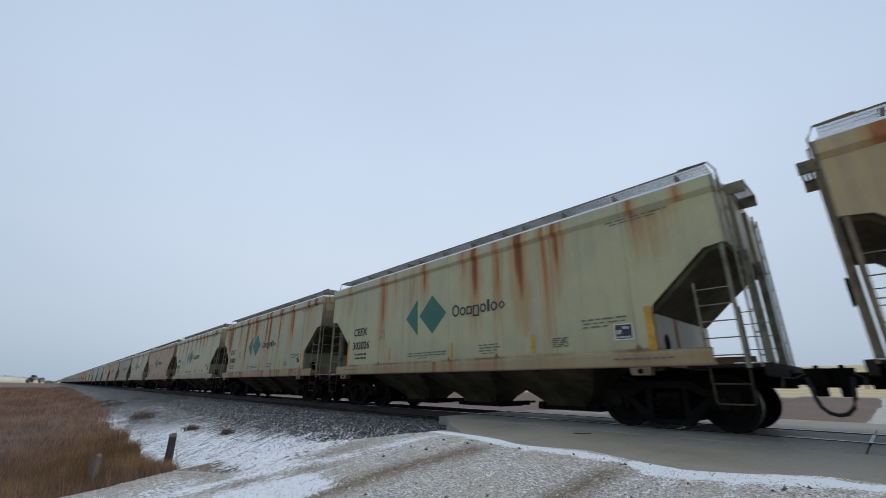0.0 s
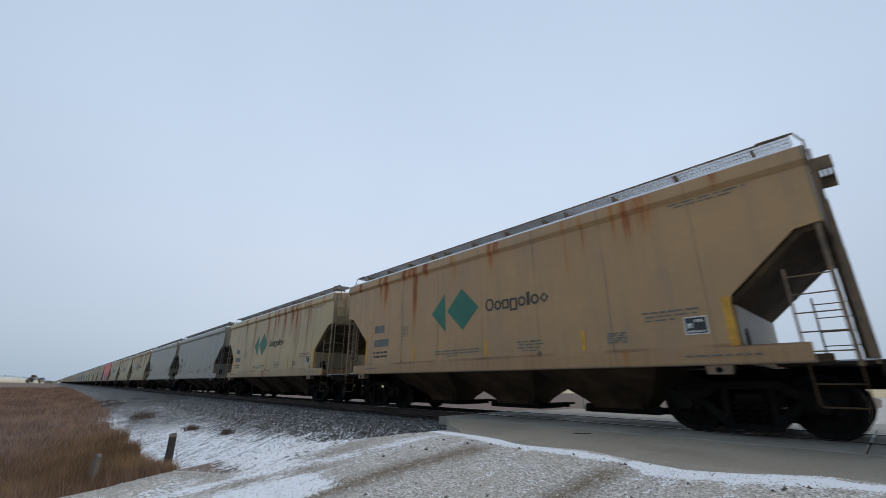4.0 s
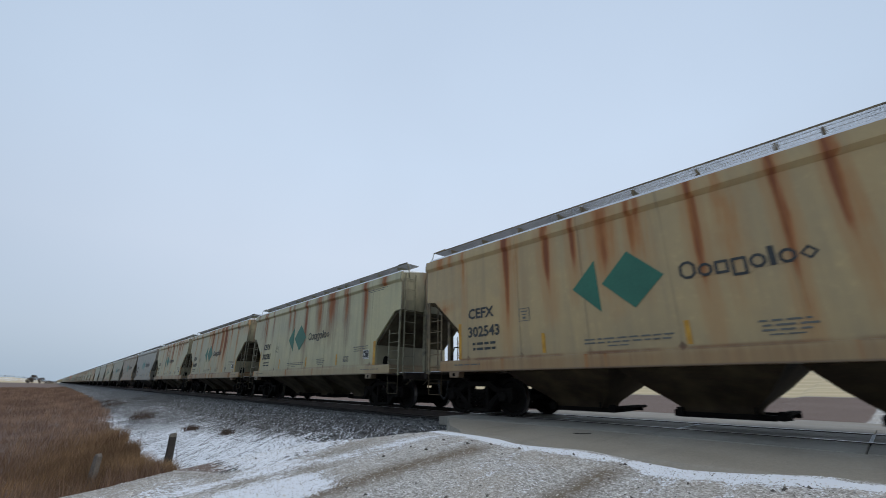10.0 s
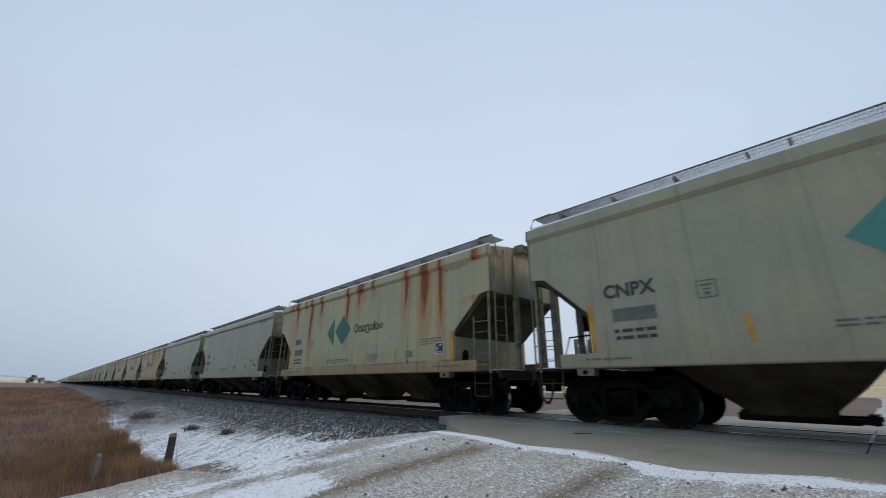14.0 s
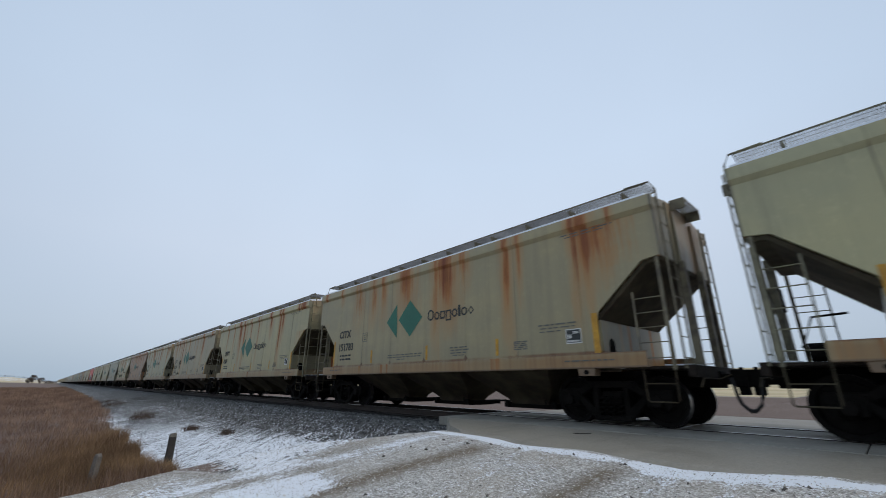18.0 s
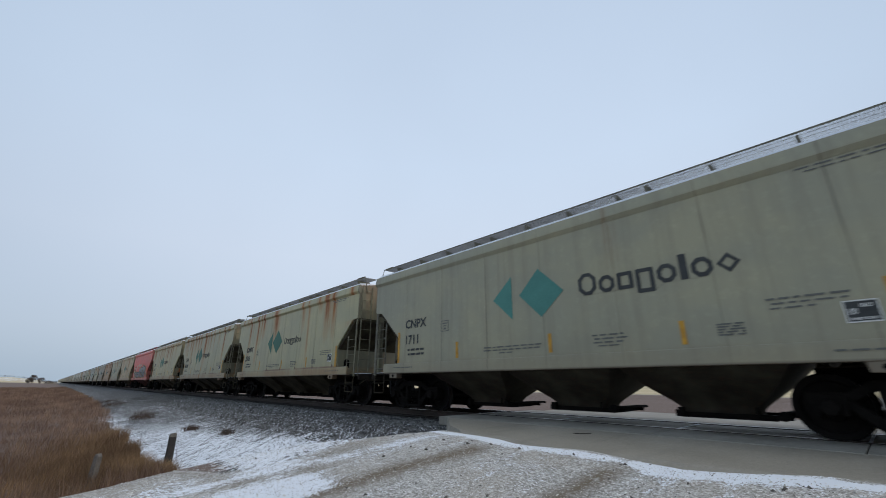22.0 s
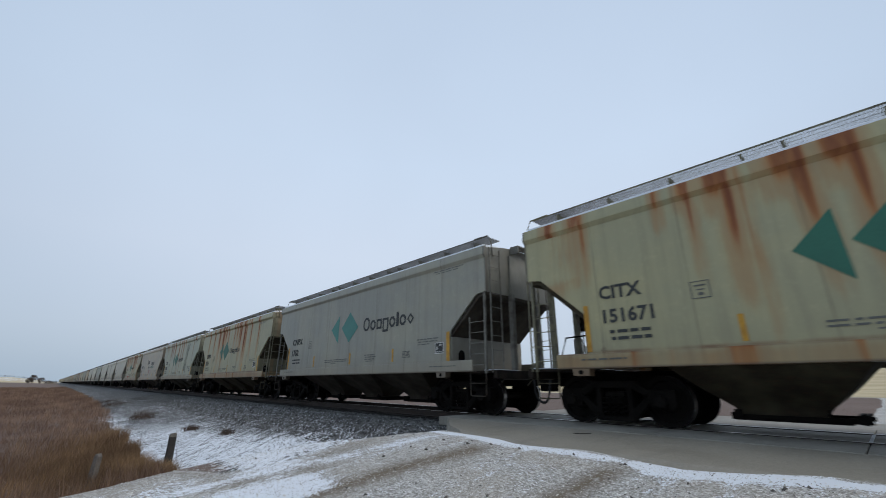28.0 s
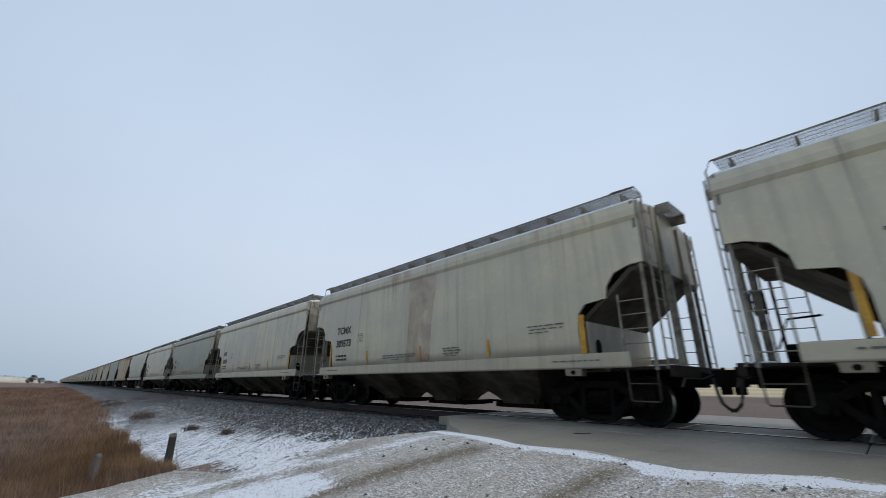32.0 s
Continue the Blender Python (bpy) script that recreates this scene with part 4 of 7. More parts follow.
def side_sheet(style, cut, fine=False):
    """One side: a sheet with thickness, cut away at both ends; a fine one has columns close enough to carry rust runs."""
    prof = side_profile(style)
    c = cut_end(cut)
    top = prof[-1][1]

    def inset(z):
        if z >= c[0][1]:
            return 0.0
        for (a, za), (b, zb) in zip(c, c[1:]):
            if zb <= z <= za:
                return a + (b - a) * (za - z) / max(1e-6, za - zb)
        return c[-1][0]

    zs = sorted({round(z, 3) for _, z in prof} | {round(z, 3) for _, z in c if z < top})
    if fine:
        zs = sorted(set(zs) | {round(top - 0.22 * i, 3) for i in range(1, 12)})
    m = M()
    inner_x = [(sx + d, o) for sx in (-5.0, -3.35, -1.68, 0.0, 1.68, 3.35, 5.0) for d, o in ((-0.036, 0.0), (-0.03, 0.006), (0.03, 0.006), (0.036, 0.0))]
    if fine:
        inner_x = sorted(inner_x + [(x, 0.0) for x in [-5.30 + 0.053 * i for i in range(201)] if all(abs(x - sx) > 0.05 for sx, _ in inner_x)])
    w = len(inner_x) + 2
    outer, inner = [], []
    for z in zs:
        y = piece(z, [(zz, yy) for yy, zz in prof])
        d = inset(z + 1e-4)
        for x, o in [(-HALF + d, 0.0)] + inner_x + [(HALF - d, 0.0)]:
            outer.append((x, -y - (o if style == "flat" else 0.0), z))
            inner.append((x, -y + 0.05, z))
    n, cols = len(outer), w - 1
    m.v = outer + inner
    for r in range(len(zs) - 1):
        for i in range(cols):
            a = r * w + i
            m.f.append((a, a + 1, a + w + 1, a + w))
            m.f.append((n + a, n + a + w, n + a + w + 1, n + a + 1))
        for a, sg in ((r * w, 1), (r * w + cols, -1)):
            q = (a, a + w, n + a + w, n + a)
            m.f.append(q if sg > 0 else q[::-1])
    for i in range(cols):
        m.f.append((i, n + i, n + i + 1, i + 1))
        t = (len(zs) - 1) * w + i
        m.f.append((t, t + 1, n + t + 1, n + t))
    return m


def chord_strip(poly, cuts):
    """The roof-edge band, in so many lengths."""
    n, L = len(poly), HALF + 0.02
    m = M()
    m.v = [(-L + 2 * L * i / cuts, a, b) for i in range(cuts + 1) for a, b in poly]
    m.f = [(i * n + j, i * n + (j + 1) % n, (i + 1) * n + (j + 1) % n, (i + 1) * n + j) for i in range(cuts) for j in range(n)]
    m.f += [tuple(range(n)), tuple(range(cuts * n + n - 1, cuts * n - 1, -1))]
    return m.mesh("top_chord", PAINT)


def mirror_y(m):
    k = M()
    k.v = [(x, -y, z) for x, y, z in m.v]
    k.f = [f[::-1] for f in m.f]
    return k


def ladder(m, x, y, z0, z1, w, axis, rungs):
    """Two stiles and rungs; axis tells along which way the rungs run."""
    a = (w, 0) if axis == "x" else (0, w)
    for s in (0, 1):
        px, py = x + a[0] * s, y + a[1] * s
        m.box(px - 0.016, px + 0.016, py - 0.012, py + 0.012, z0, z1)
    for i in range(rungs):
        z = z0 + (z1 - z0) * (i + 0.5) / rungs
        m.tube([(x, y, z), (x + a[0], y + a[1], z)], 0.0105, 5)
    return m


def grating(y0, y1, z):
    m = M()
    L = HALF - 0.12
    for y in (y0, y1 - 0.02):
        m.box(-L, L, y, y + 0.012, z - 0.022, z + 0.008)
    for i in (1, 2, 3):
        y = y0 + (y1 - y0) * i / 4
        m.box(-L, L, y - 0.002, y + 0.002, z - 0.006, z)
    k = 270
    for i in range(k + 1):
        x = -L + 2 * L * i / k
        m.box(x - 0.011, x + 0.011, y0 + 0.014, y1 - 0.02, z - 0.024, z - 0.002)
    return m


def board_mesh(m):
    """The open grid is galvanised, its long edges are dark."""
    me = m.mesh("running_board", GALV)
    me.materials.append(FITTING)
    for f in me.polygons:
        xs = [me.vertices[i].co.x for i in f.vertices]
        if max(xs) - min(xs) > 5:
            f.material_index = 1
    return me


def wheel_mesh():
    prof = [(-0.07, 0.10), (-0.07, 0.19), (-0.02, 0.21), (-0.01, 0.35), (-0.068, 0.375), (-0.068, 0.457), (0.045, 0.460), (0.062, 0.482), (0.075, 0.480), (0.075, 0.375), (0.02, 0.35), (0.015, 0.21), (0.07, 0.19), (0.07, 0.10)]
    m = M().lathe(prof, 0, 0, 28)
    me = m.mesh("wheel", WHEEL, 0, True)
    me.materials.append(TREAD)
    for f in me.polygons:
        r = math.hypot(f.center.x, f.center.z)
        if r > 0.40 and -0.066 < f.center.y < 0.05 and abs(f.normal.y) < 0.5 and r > 0.44:
            f.material_index = 1
    return me


def side_frame_mesh():
    """Cast truck side frame: arched top chord, V tension members and pedestals over the journals."""
    m = M()
    W = 0.885
    outer = [(-1.12, 0.62), (-0.62, 0.66), (-0.42, 0.80), (0.42, 0.80), (0.62, 0.66), (1.12, 0.62), (1.12, 0.46), (1.02, 0.36), (0.98, 0.30), (0.78, 0.30), (0.74, 0.40), (0.52, 0.33), (0.34, 0.10), (-0.34, 0.10), (-0.52, 0.33), (-0.74, 0.40), (-0.78, 0.30), (-0.98, 0.30), (-1.02, 0.36), (-1.12, 0.46)]
    hole_c = [(-0.27, 0.66), (0.27, 0.66), (0.27, 0.24), (-0.27, 0.24)]
    m.box(-1.14, -0.66, -0.09, 0.09, 0.50, 0.66)
    m.box(0.66, 1.14, -0.09, 0.09, 0.50, 0.66)
    m.extrude([(-0.70, 0.64), (-0.42, 0.82), (0.42, 0.82), (0.70, 0.64), (0.62, 0.54), (0.36, 0.69), (-0.36, 0.69), (-0.62, 0.54)], "y", -0.09, 0.09)
    for s in (-1, 1):
        m.extrude([(s * 0.80, 0.56), (s * 0.66, 0.56), (s * 0.24, 0.22), (s * 0.24, 0.09), (s * 0.36, 0.09)][::s], "y", -0.08, 0.08)
        m.box(s * 0.31 - 0.05, s * 0.31 + 0.05, -0.085, 0.085, 0.2, 0.72)
        m.extrude([(s * 1.14, 0.66), (s * 1.14, 0.40), (s * 1.05, 0.30), (s * 0.99, 0.34), (s * 0.99, 0.52), (s * 0.78, 0.52), (s * 0.78, 0.34), (s * 0.70, 0.34), (s * 0.66, 0.62)][::s], "y", -0.1, 0.1)
    m.box(-0.38, 0.38, -0.11, 0.11, 0.085, 0.17)
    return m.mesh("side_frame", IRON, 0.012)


def springs_mesh():
    m, pts, up = M(), [], True
    for sx in (-0.16, 0.0, 0.16):
        for dy in (-0.07, 0.07):
            turn = [(sx + 0.06 * math.cos(a * 0.9), dy + 0.06 * math.sin(a * 0.9), 0.18 + a * 0.0125) for a in range(0, 29)]
            pts += turn if up else turn[::-1]
            up = not up
    m.tube(pts, 0.014, 5)
    return m.mesh("spring", IRON, 0, True)


MESHES = {}


def shared(key, make):
    if key not in MESHES:
        MESHES[key] = make()
    return MESHES[key]


def add_truck(car, x):
    # lowest box is an added filler that keeps the space behind the springs dark
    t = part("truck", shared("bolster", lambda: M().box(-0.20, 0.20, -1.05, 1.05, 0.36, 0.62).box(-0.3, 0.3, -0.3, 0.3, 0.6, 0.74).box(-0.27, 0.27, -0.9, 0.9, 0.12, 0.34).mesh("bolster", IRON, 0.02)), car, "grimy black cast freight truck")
    t.matrix_basis = pose(x, 0, 0)
    for s in (-1, 1):
        f = part("side_frame", shared("side_frame", side_frame_mesh), t)
        f.matrix_basis = pose(0, s * 1.02, 0)
        f = part("spring_nest", shared("springs", springs_mesh), t)
        f.matrix_basis = pose(0, s * 1.02, 0)
    for a in (-0.885, 0.885):
        f = part("axle", shared("axle", lambda: M().lathe([(-1.12, 0.075), (-0.8, 0.09), (0, 0.08), (0.8, 0.09), (1.12, 0.075)], 0, 0, 14).mesh("axle", WHEEL, 0, True)), t)
        f.matrix_basis = pose(a, 0, 0.457)
        for s in (-1, 1):
            f = part("wheel", shared("wheel", wheel_mesh), t, "dark steel wheel with a bright worn tread")
            f.matrix_basis = pose(a, s * 0.75, 0.457, 0, 0, 0 if s < 0 else 180)
            f = part("bearing_cap", shared("bearing", lambda: M().lathe([(-0.11, 0.06), (-0.10, 0.105), (0.1, 0.115), (0.11, 0.06)], 0, 0, 14).mesh("bearing_cap", IRON, 0, True)), t)
            f.matrix_basis = pose(a, s * 1.10, 0.457)
    f = part("brake_beam", shared("brake_beam", lambda: M().box(-0.40, -0.34, -0.8, 0.8, 0.30, 0.38).box(0.34, 0.40, -0.8, 0.8, 0.30, 0.38).box(-0.06, 0.06, -0.2, 0.2, 0.2, 0.4).mesh("brake_beam", IRON)), t)
    return t


def build_hopper(style, cut, end_rail=False):
    """A three-pocket covered hopper with all its parts."""
    car = new("hopper_car")
    rnd = style == "round"
    key = (style, cut)
    ssm = shared(("side",) + key, lambda: side_sheet(style, cut, not rnd).mesh("side_sheet", PAINT, 0, rnd))
    ssn = shared(("side2",) + key, lambda: mirror_y(side_sheet(style, cut)).mesh("side_sheet", PAINT, 0, rnd))
    part("side_sheet", ssm, car)
    part("side_sheet", ssn, car)
    yc = 1.50 if rnd else HW
    # roof edge (top chord): flared band with a lip underneath
    chord = [(-HW + 0.02, CHORD - 0.085), (-HW - 0.005, CHORD - 0.085), (-HW - 0.07, CHORD), (-HW - 0.07, CHORD + 0.03), (-HW - 0.04, EAVE - 0.015), (-HW + 0.03, EAVE), (-HW + 0.12, CHORD)] if not rnd else [(-1.53, CHORD - 0.17), (-1.57, CHORD - 0.17), (-1.63, CHORD - 0.09), (-1.62, CHORD + 0.05), (-1.56, EAVE - 0.02), (-1.46, EAVE), (-1.44, CHORD)]
    for s in (1, -1):
        part("top_chord", shared(("chord", style, s), lambda: chord_strip([(a * s, b) for a, b in chord], 252 if s > 0 and not rnd else 1)), car)
    # roof: shallow pitched, with the long hatch trough
    roof = [(-yc + 0.06, EAVE - 0.03), (-0.75, EAVE + 0.12), (-0.36, EAVE + 0.16), (0.36, EAVE + 0.16), (0.75, EAVE + 0.12), (yc - 0.06, EAVE - 0.03), (yc - 0.06, EAVE - 0.09), (-yc + 0.06, EAVE - 0.09)]
    part("roof", shared(("roof", style), lambda: M().extrude(roof, "x", -HALF, HALF).mesh("roof", PAINT, 0.01)), car)
    part("roof_snow", shared(("rsnow", style), lambda: M().extrude([(-yc + 0.03, EAVE - 0.01), (-yc + 0.05, EAVE + 0.07), (-yc + 0.3, EAVE + 0.11), (-0.75, EAVE + 0.16), (-0.75, EAVE + 0.11)], "x", -HALF + 0.05, HALF - 0.1).mesh("roof_snow", SNOW, 0.01)), car, "thin strip of snow on the roof edge")
    hatch = part("hatch_cover", shared("hatch", lambda: M().extrude([(-0.33, EAVE + 0.15), (-0.30, EAVE + 0.26), (0.30, EAVE + 0.26), (0.33, EAVE + 0.15)], "x", -HALF + 0.5, HALF - 0.5).mesh("hatch_cover", PAINT, 0.02)), car)
    # running boards on brackets, and the crossover at each end
    for s in (1, -1):
        gb = shared(("grating", style, s), lambda: board_mesh(grating(-1.38, -0.80, BOARD) if s > 0 else mirror_y(grating(-1.38, -0.80, BOARD))))
        rb = part("running_board", gb, car, "galvanised open-grid running board")
        stand = [-HALF + 0.35 + (2 * HALF - 0.7) * i / 14 for i in range(15)] if rnd else [-5.9, -4.65, -3.42, -2.25, -1.66, -0.49, 0.69, 1.86, 2.47, 3.62, 4.85, 6.08]
        br = shared(("bracket", s), lambda: M().extrude([(-1.36 * s, BOARD - 0.05), (-0.82 * s, BOARD - 0.05), (-0.82 * s, EAVE + 0.10), (-1.28 * s, EAVE + 0.03)][::s], "x", -0.024, 0.024).mesh("bracket", FITTING, 0.002))
        if s > 0:
            for x in stand:
                part("bracket", br, rb).matrix_basis = pose(x, 0, 0)
    for s in (1, -1):
        def cross():
            m = M()
            for k in range(5):
                x = (HALF + 0.02 + k * 0.062) * s
                m.box(x - 0.02, x + 0.02, -0.48, 0.48, EAVE + 0.16, EAVE + 0.185)
            m.box(min(HALF * s, (HALF + 0.29) * s), max(HALF * s, (HALF + 0.29) * s), -0.50, -0.46, EAVE - 0.04, EAVE + 0.19)
            m.box(min(HALF * s, (HALF + 0.29) * s), max(HALF * s, (HALF + 0.29) * s), 0.46, 0.50, EAVE - 0.04, EAVE + 0.19)
            return m.mesh("crossover_step", FITTING)
        part("crossover_step", shared(("cross", s), cross), car, "galvanised crossover step over the end")
        # bent handrail at the roof corner
        part("roof_handrail", shared(("rrail", s), lambda: M().tube([(s * (HALF + 0.02), -1.28, EAVE - 0.25), (s * (HALF + 0.04), -1.38, EAVE + 0.16), (s * (HALF - 0.06), -1.38, BOARD), (s * (HALF - 0.55), -1.38, BOARD + 0.015)], 0.018, 6).mesh("roof_handrail", FITTING, 0, True)), car)
        # end sheet, slope sheet, posts
        c0 = cut_end(cut)[0][1]
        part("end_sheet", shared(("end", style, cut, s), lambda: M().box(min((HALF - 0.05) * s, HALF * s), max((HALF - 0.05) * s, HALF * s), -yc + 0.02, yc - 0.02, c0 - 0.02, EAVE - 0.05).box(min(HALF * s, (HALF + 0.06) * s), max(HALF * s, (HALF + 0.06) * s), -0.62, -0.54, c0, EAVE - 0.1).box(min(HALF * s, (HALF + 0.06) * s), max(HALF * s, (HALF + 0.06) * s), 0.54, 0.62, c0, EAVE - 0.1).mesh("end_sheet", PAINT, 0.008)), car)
        part("slope_sheet", shared(("slope", cut, s), lambda: M().extrude([(s * HALF, c0), (s * (HALF - 0.32), c0 - 0.03), (s * (HALF - 1.36), 2.08), (s * (HALF - 2.45), 1.12), (s * (HALF - 2.38), 1.06), (s * (HALF - 1.31), 2.00), (s * (HALF - 0.28), c0 - 0.12), (s * (HALF - 0.02), c0 - 0.10)][::s], "y", -HW + 0.06, HW - 0.06).mesh("slope_sheet", UNDER, 0.008)), car, "sloping hopper end, grimy and darkened with painted shade")
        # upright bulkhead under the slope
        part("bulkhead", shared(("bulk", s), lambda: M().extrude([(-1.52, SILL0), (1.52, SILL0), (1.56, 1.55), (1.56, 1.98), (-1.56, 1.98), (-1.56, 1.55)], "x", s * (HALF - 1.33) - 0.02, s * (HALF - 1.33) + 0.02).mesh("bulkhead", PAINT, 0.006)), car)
        if s > 0:
            # no hole is cut: a dark plate paints the shade inside it
            part("access_hole", shared("hole", lambda: M().extrude([(-1.30, SILL1 - 0.02)] + [(-1.18 + 0.12 * math.cos(math.pi * (1 - k / 6)), 1.52 + 0.12 * math.sin(math.pi * (1 - k / 6))) for k in range(7)] + [(-1.06, SILL1 - 0.02)], "x", HALF - 1.312, HALF - 1.304).mesh("access_hole", IRON)), car, "dark plate painted as the shade in an arched end-wall opening")
        for yy in (-0.58, 0.58):
            part("end_post", shared(("epost", s, yy), lambda: M().box(min(s * (HALF - 0.02), s * (HALF + 0.10)), max(s * (HALF - 0.02), s * (HALF + 0.10)), yy - 0.075, yy + 0.075, 1.08, c0 + 0.05).mesh("end_post", FITTING, 0.01)), car)
        # ladders at both corners of the end and beside the near corner
        for yy in (-1.50, 1.08):
            part("end_ladder", shared(("elad", s, yy), lambda: ladder(M(), s * (HALF + 0.07), yy, 1.02, EAVE - 0.05, 0.42, "y", 9).mesh("end_ladder", FITTING)), car)
        for yy in (-1.57, 1.57):
            def low_ladder():
                x0, x1 = (HALF - 0.62, HALF - 0.09) if s > 0 else (-HALF + 0.09, -HALF + 0.62)
                m = ladder(M(), x0, yy, 1.07, 2.42 if s > 0 else 2.62, x1 - x0, "x", 5)
                tall, low = (x1, x0) if s > 0 else (x0, x1)
                m.box(tall - 0.03, tall + 0.03, yy - 0.012, yy + 0.03, 1.0, EAVE - 0.02)
                return m.mesh("side_ladder", FITTING)

            def stirrup():
                x0, x1 = (HALF - 0.62, HALF - 0.09) if s > 0 else (-HALF + 0.09, -HALF + 0.62)
                m = M().tube([(x0, yy, 1.08), (x0 + 0.01, yy, 0.50), (x0 + 0.04, yy, 0.47), (x1 - 0.04, yy, 0.47), (x1 - 0.01, yy, 0.50), (x1, yy, 1.08)], 0.014, 6)
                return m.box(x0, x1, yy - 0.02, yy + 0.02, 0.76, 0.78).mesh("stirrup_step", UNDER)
            part("side_ladder", shared(("slad", s, yy), low_ladder), car)
            if yy < 0:
                part("stirrup_step", shared(("stir", s, yy), stirrup), car)
        part("end_platform", shared(("eplat", s), lambda: M().box(min(s * (HALF - 1.0), s * (HALF + 0.20)), max(s * (HALF - 1.0), s * (HALF + 0.20)), -1.45, 1.45, 1.02, 1.07).box(min(s * (HALF + 0.08), s * (HALF + 0.20)), max(s * (HALF + 0.08), s * (HALF + 0.20)), -1.5, 1.5, 0.88, 1.08).mesh("end_platform", DARKSTEEL, 0.008)), car)
        part("platform_snow", shared(("psnow", s), lambda: M().box(min(s * (HALF - 0.3), s * (HALF + 0.12)), max(s * (HALF - 0.3), s * (HALF + 0.12)), -1.42, -0.5, 1.068, 1.095).mesh("platform_snow", SNOW, 0.012)), car, "thin snow on the end platform")
        # coupler, draft gear, air hose and cut lever
        def coupler():
            m = M()
            m.box(min(s * (HALF - 0.5), s * (HALF + 0.22)), max(s * (HALF - 0.5), s * (HALF + 0.22)), -0.20, 0.20, 0.70, 1.0)
            m.box(min(s * (HALF + 0.2), s * (HALF + 0.42)), max(s * (HALF + 0.2), s * (HALF + 0.42)), -0.11, 0.11, 0.76, 0.95)
            m.extrude([(s * (HALF + 0.36), -0.14), (s * (HALF + 0.62), -0.20), (s * (HALF + 0.70), 0.02), (s * (HALF + 0.56), 0.05), (s * (HALF + 0.68), 0.16), (s * (HALF + 0.40), 0.20)][::s], "z", 0.72, 1.02)
            m.box(min(s * (HALF + 0.44), s * (HALF + 0.60)), max(s * (HALF + 0.44), s * (HALF + 0.60)), -0.10, 0.10, 0.58, 0.73)
            m.tube([(s * (HALF + 0.52), 0, 0.6), (s * (HALF + 0.52), 0, 1.07)], 0.04, 8)
            return m.mesh("coupler", IRON, 0.012)
        part("coupler", shared(("coupler", s), coupler), car)
        part("air_hose", shared(("hose", s), lambda: M().tube([(s * (HALF + 0.40), -0.30, 0.88), (s * (HALF + 0.43), -0.32, 0.72), (s * (HALF + 0.45), -0.33, 0.56), (s * (HALF + 0.49), -0.32, 0.43), (s * (HALF + 0.57), -0.30, 0.34), (s * (HALF + 0.68), -0.29, 0.31)], 0.03, 7).mesh("air_hose", RUBBER, 0, True)), car)
        part("uncoupling_lever", shared(("lever", s), lambda: M().tube([(s * (HALF + 0.24), -1.5, 0.72), (s * (HALF + 0.24), -1.3, 0.86), (s * (HALF + 0.26), -0.4, 0.86), (s * (HALF + 0.4), -0.1, 0.95)], 0.013, 5).mesh("uncoupling_lever", UNDER)), car)
    # brake wheel and gear on the trailing end
    part("brake_wheel", shared("brakewheel", lambda: M().tube([(-HALF - 0.16, 0.9 + 0.26 * math.cos(a * math.pi / 8), 2.35 + 0.26 * math.sin(a * math.pi / 8)) for a in range(17)], 0.016, 6).box(-HALF - 0.17, -HALF - 0.14, 0.64, 1.16, 2.335, 2.365).box(-HALF - 0.17, -HALF - 0.14, 0.885, 0.915, 2.09, 2.61).mesh("brake_wheel", IRON)), car)
    part("brake_gear", shared("brakegear", lambda: M().box(-HALF - 0.14, -HALF + 0.02, 0.74, 1.06, 2.12, 2.58).tube([(-HALF - 0.06, 0.9, 2.15), (-HALF - 0.06, 0.9, 1.1)], 0.02).mesh("brake_gear", IRON, 0.015)), car)
    part("brake_cylinder", shared("brakecyl", lambda: M().tube([(-HALF + 0.35, -0.5, 1.26), (-HALF + 1.0, -0.5, 1.26)], 0.12, 14).tube([(-HALF + 0.25, 0.35, 1.30), (-HALF + 1.05, 0.35, 1.30)], 0.16, 14).box(-HALF + 0.55, -HALF + 0.75, -0.12, 0.06, 1.07, 1.42).tube([(-HALF + 0.3, -0.9, 1.3), (-HALF + 0.5, -0.95, 1.75), (-HALF + 0.9, -0.7, 1.8)], 0.02).mesh("brake_cylinder", IRON, 0, True)), car, "black air reservoir and brake cylinder")
    # sills
    for s in (1, -1):
        part("side_sill", shared(("sill", s), lambda: M().extrude([(-s * (HW + 0.02), SILL0), (-s * (HW + 0.02), SILL1), (-s * (HW - 0.05), SILL1 + 0.015), (-s * (HW - 0.05), SILL0 + 0.06), (-s * (HW - 0.16), SILL0 + 0.05), (-s * (HW - 0.16), SILL0)][::s], "x", -HALF + 0.62, HALF - 0.52).mesh("side_sill", PAINT, 0.008)), car)
    part("stub_sill", shared("csill", lambda: M().box(-HALF, -4.15, -0.25, 0.25, 0.72, 1.02).mesh("stub_sill", IRON, 0.01)), car)
    part("stub_sill", shared("csill2", lambda: M().box(4.15, HALF, -0.25, 0.25, 0.72, 1.02).mesh("stub_sill", IRON, 0.01)), car)
    for x in (-5.55, 5.0):
        pad = part("jack_pad", shared("jack", lambda: M().extrude([(-0.17, SILL0 - 0.14), (0.17, SILL0 - 0.14), (0.19, SILL0), (-0.19, SILL0)], "y", -HW - 0.015, -HW + 0.2).mesh("jack_pad", PAINT, 0.008)), car)
        pad.matrix_basis = pose(x, 0, 0)
        # a dark disc on the pad paints the shade inside the hole
        part("lifting_hole", shared("jackhole", lambda: M().extrude([(0.055 * math.cos(k * math.pi / 4), SILL0 - 0.07 + 0.045 * math.sin(k * math.pi / 4)) for k in range(8)], "y", -HW - 0.019, -HW).mesh("lifting_hole", IRON)), pad, "dark disc painted as the shade in a lifting hole")
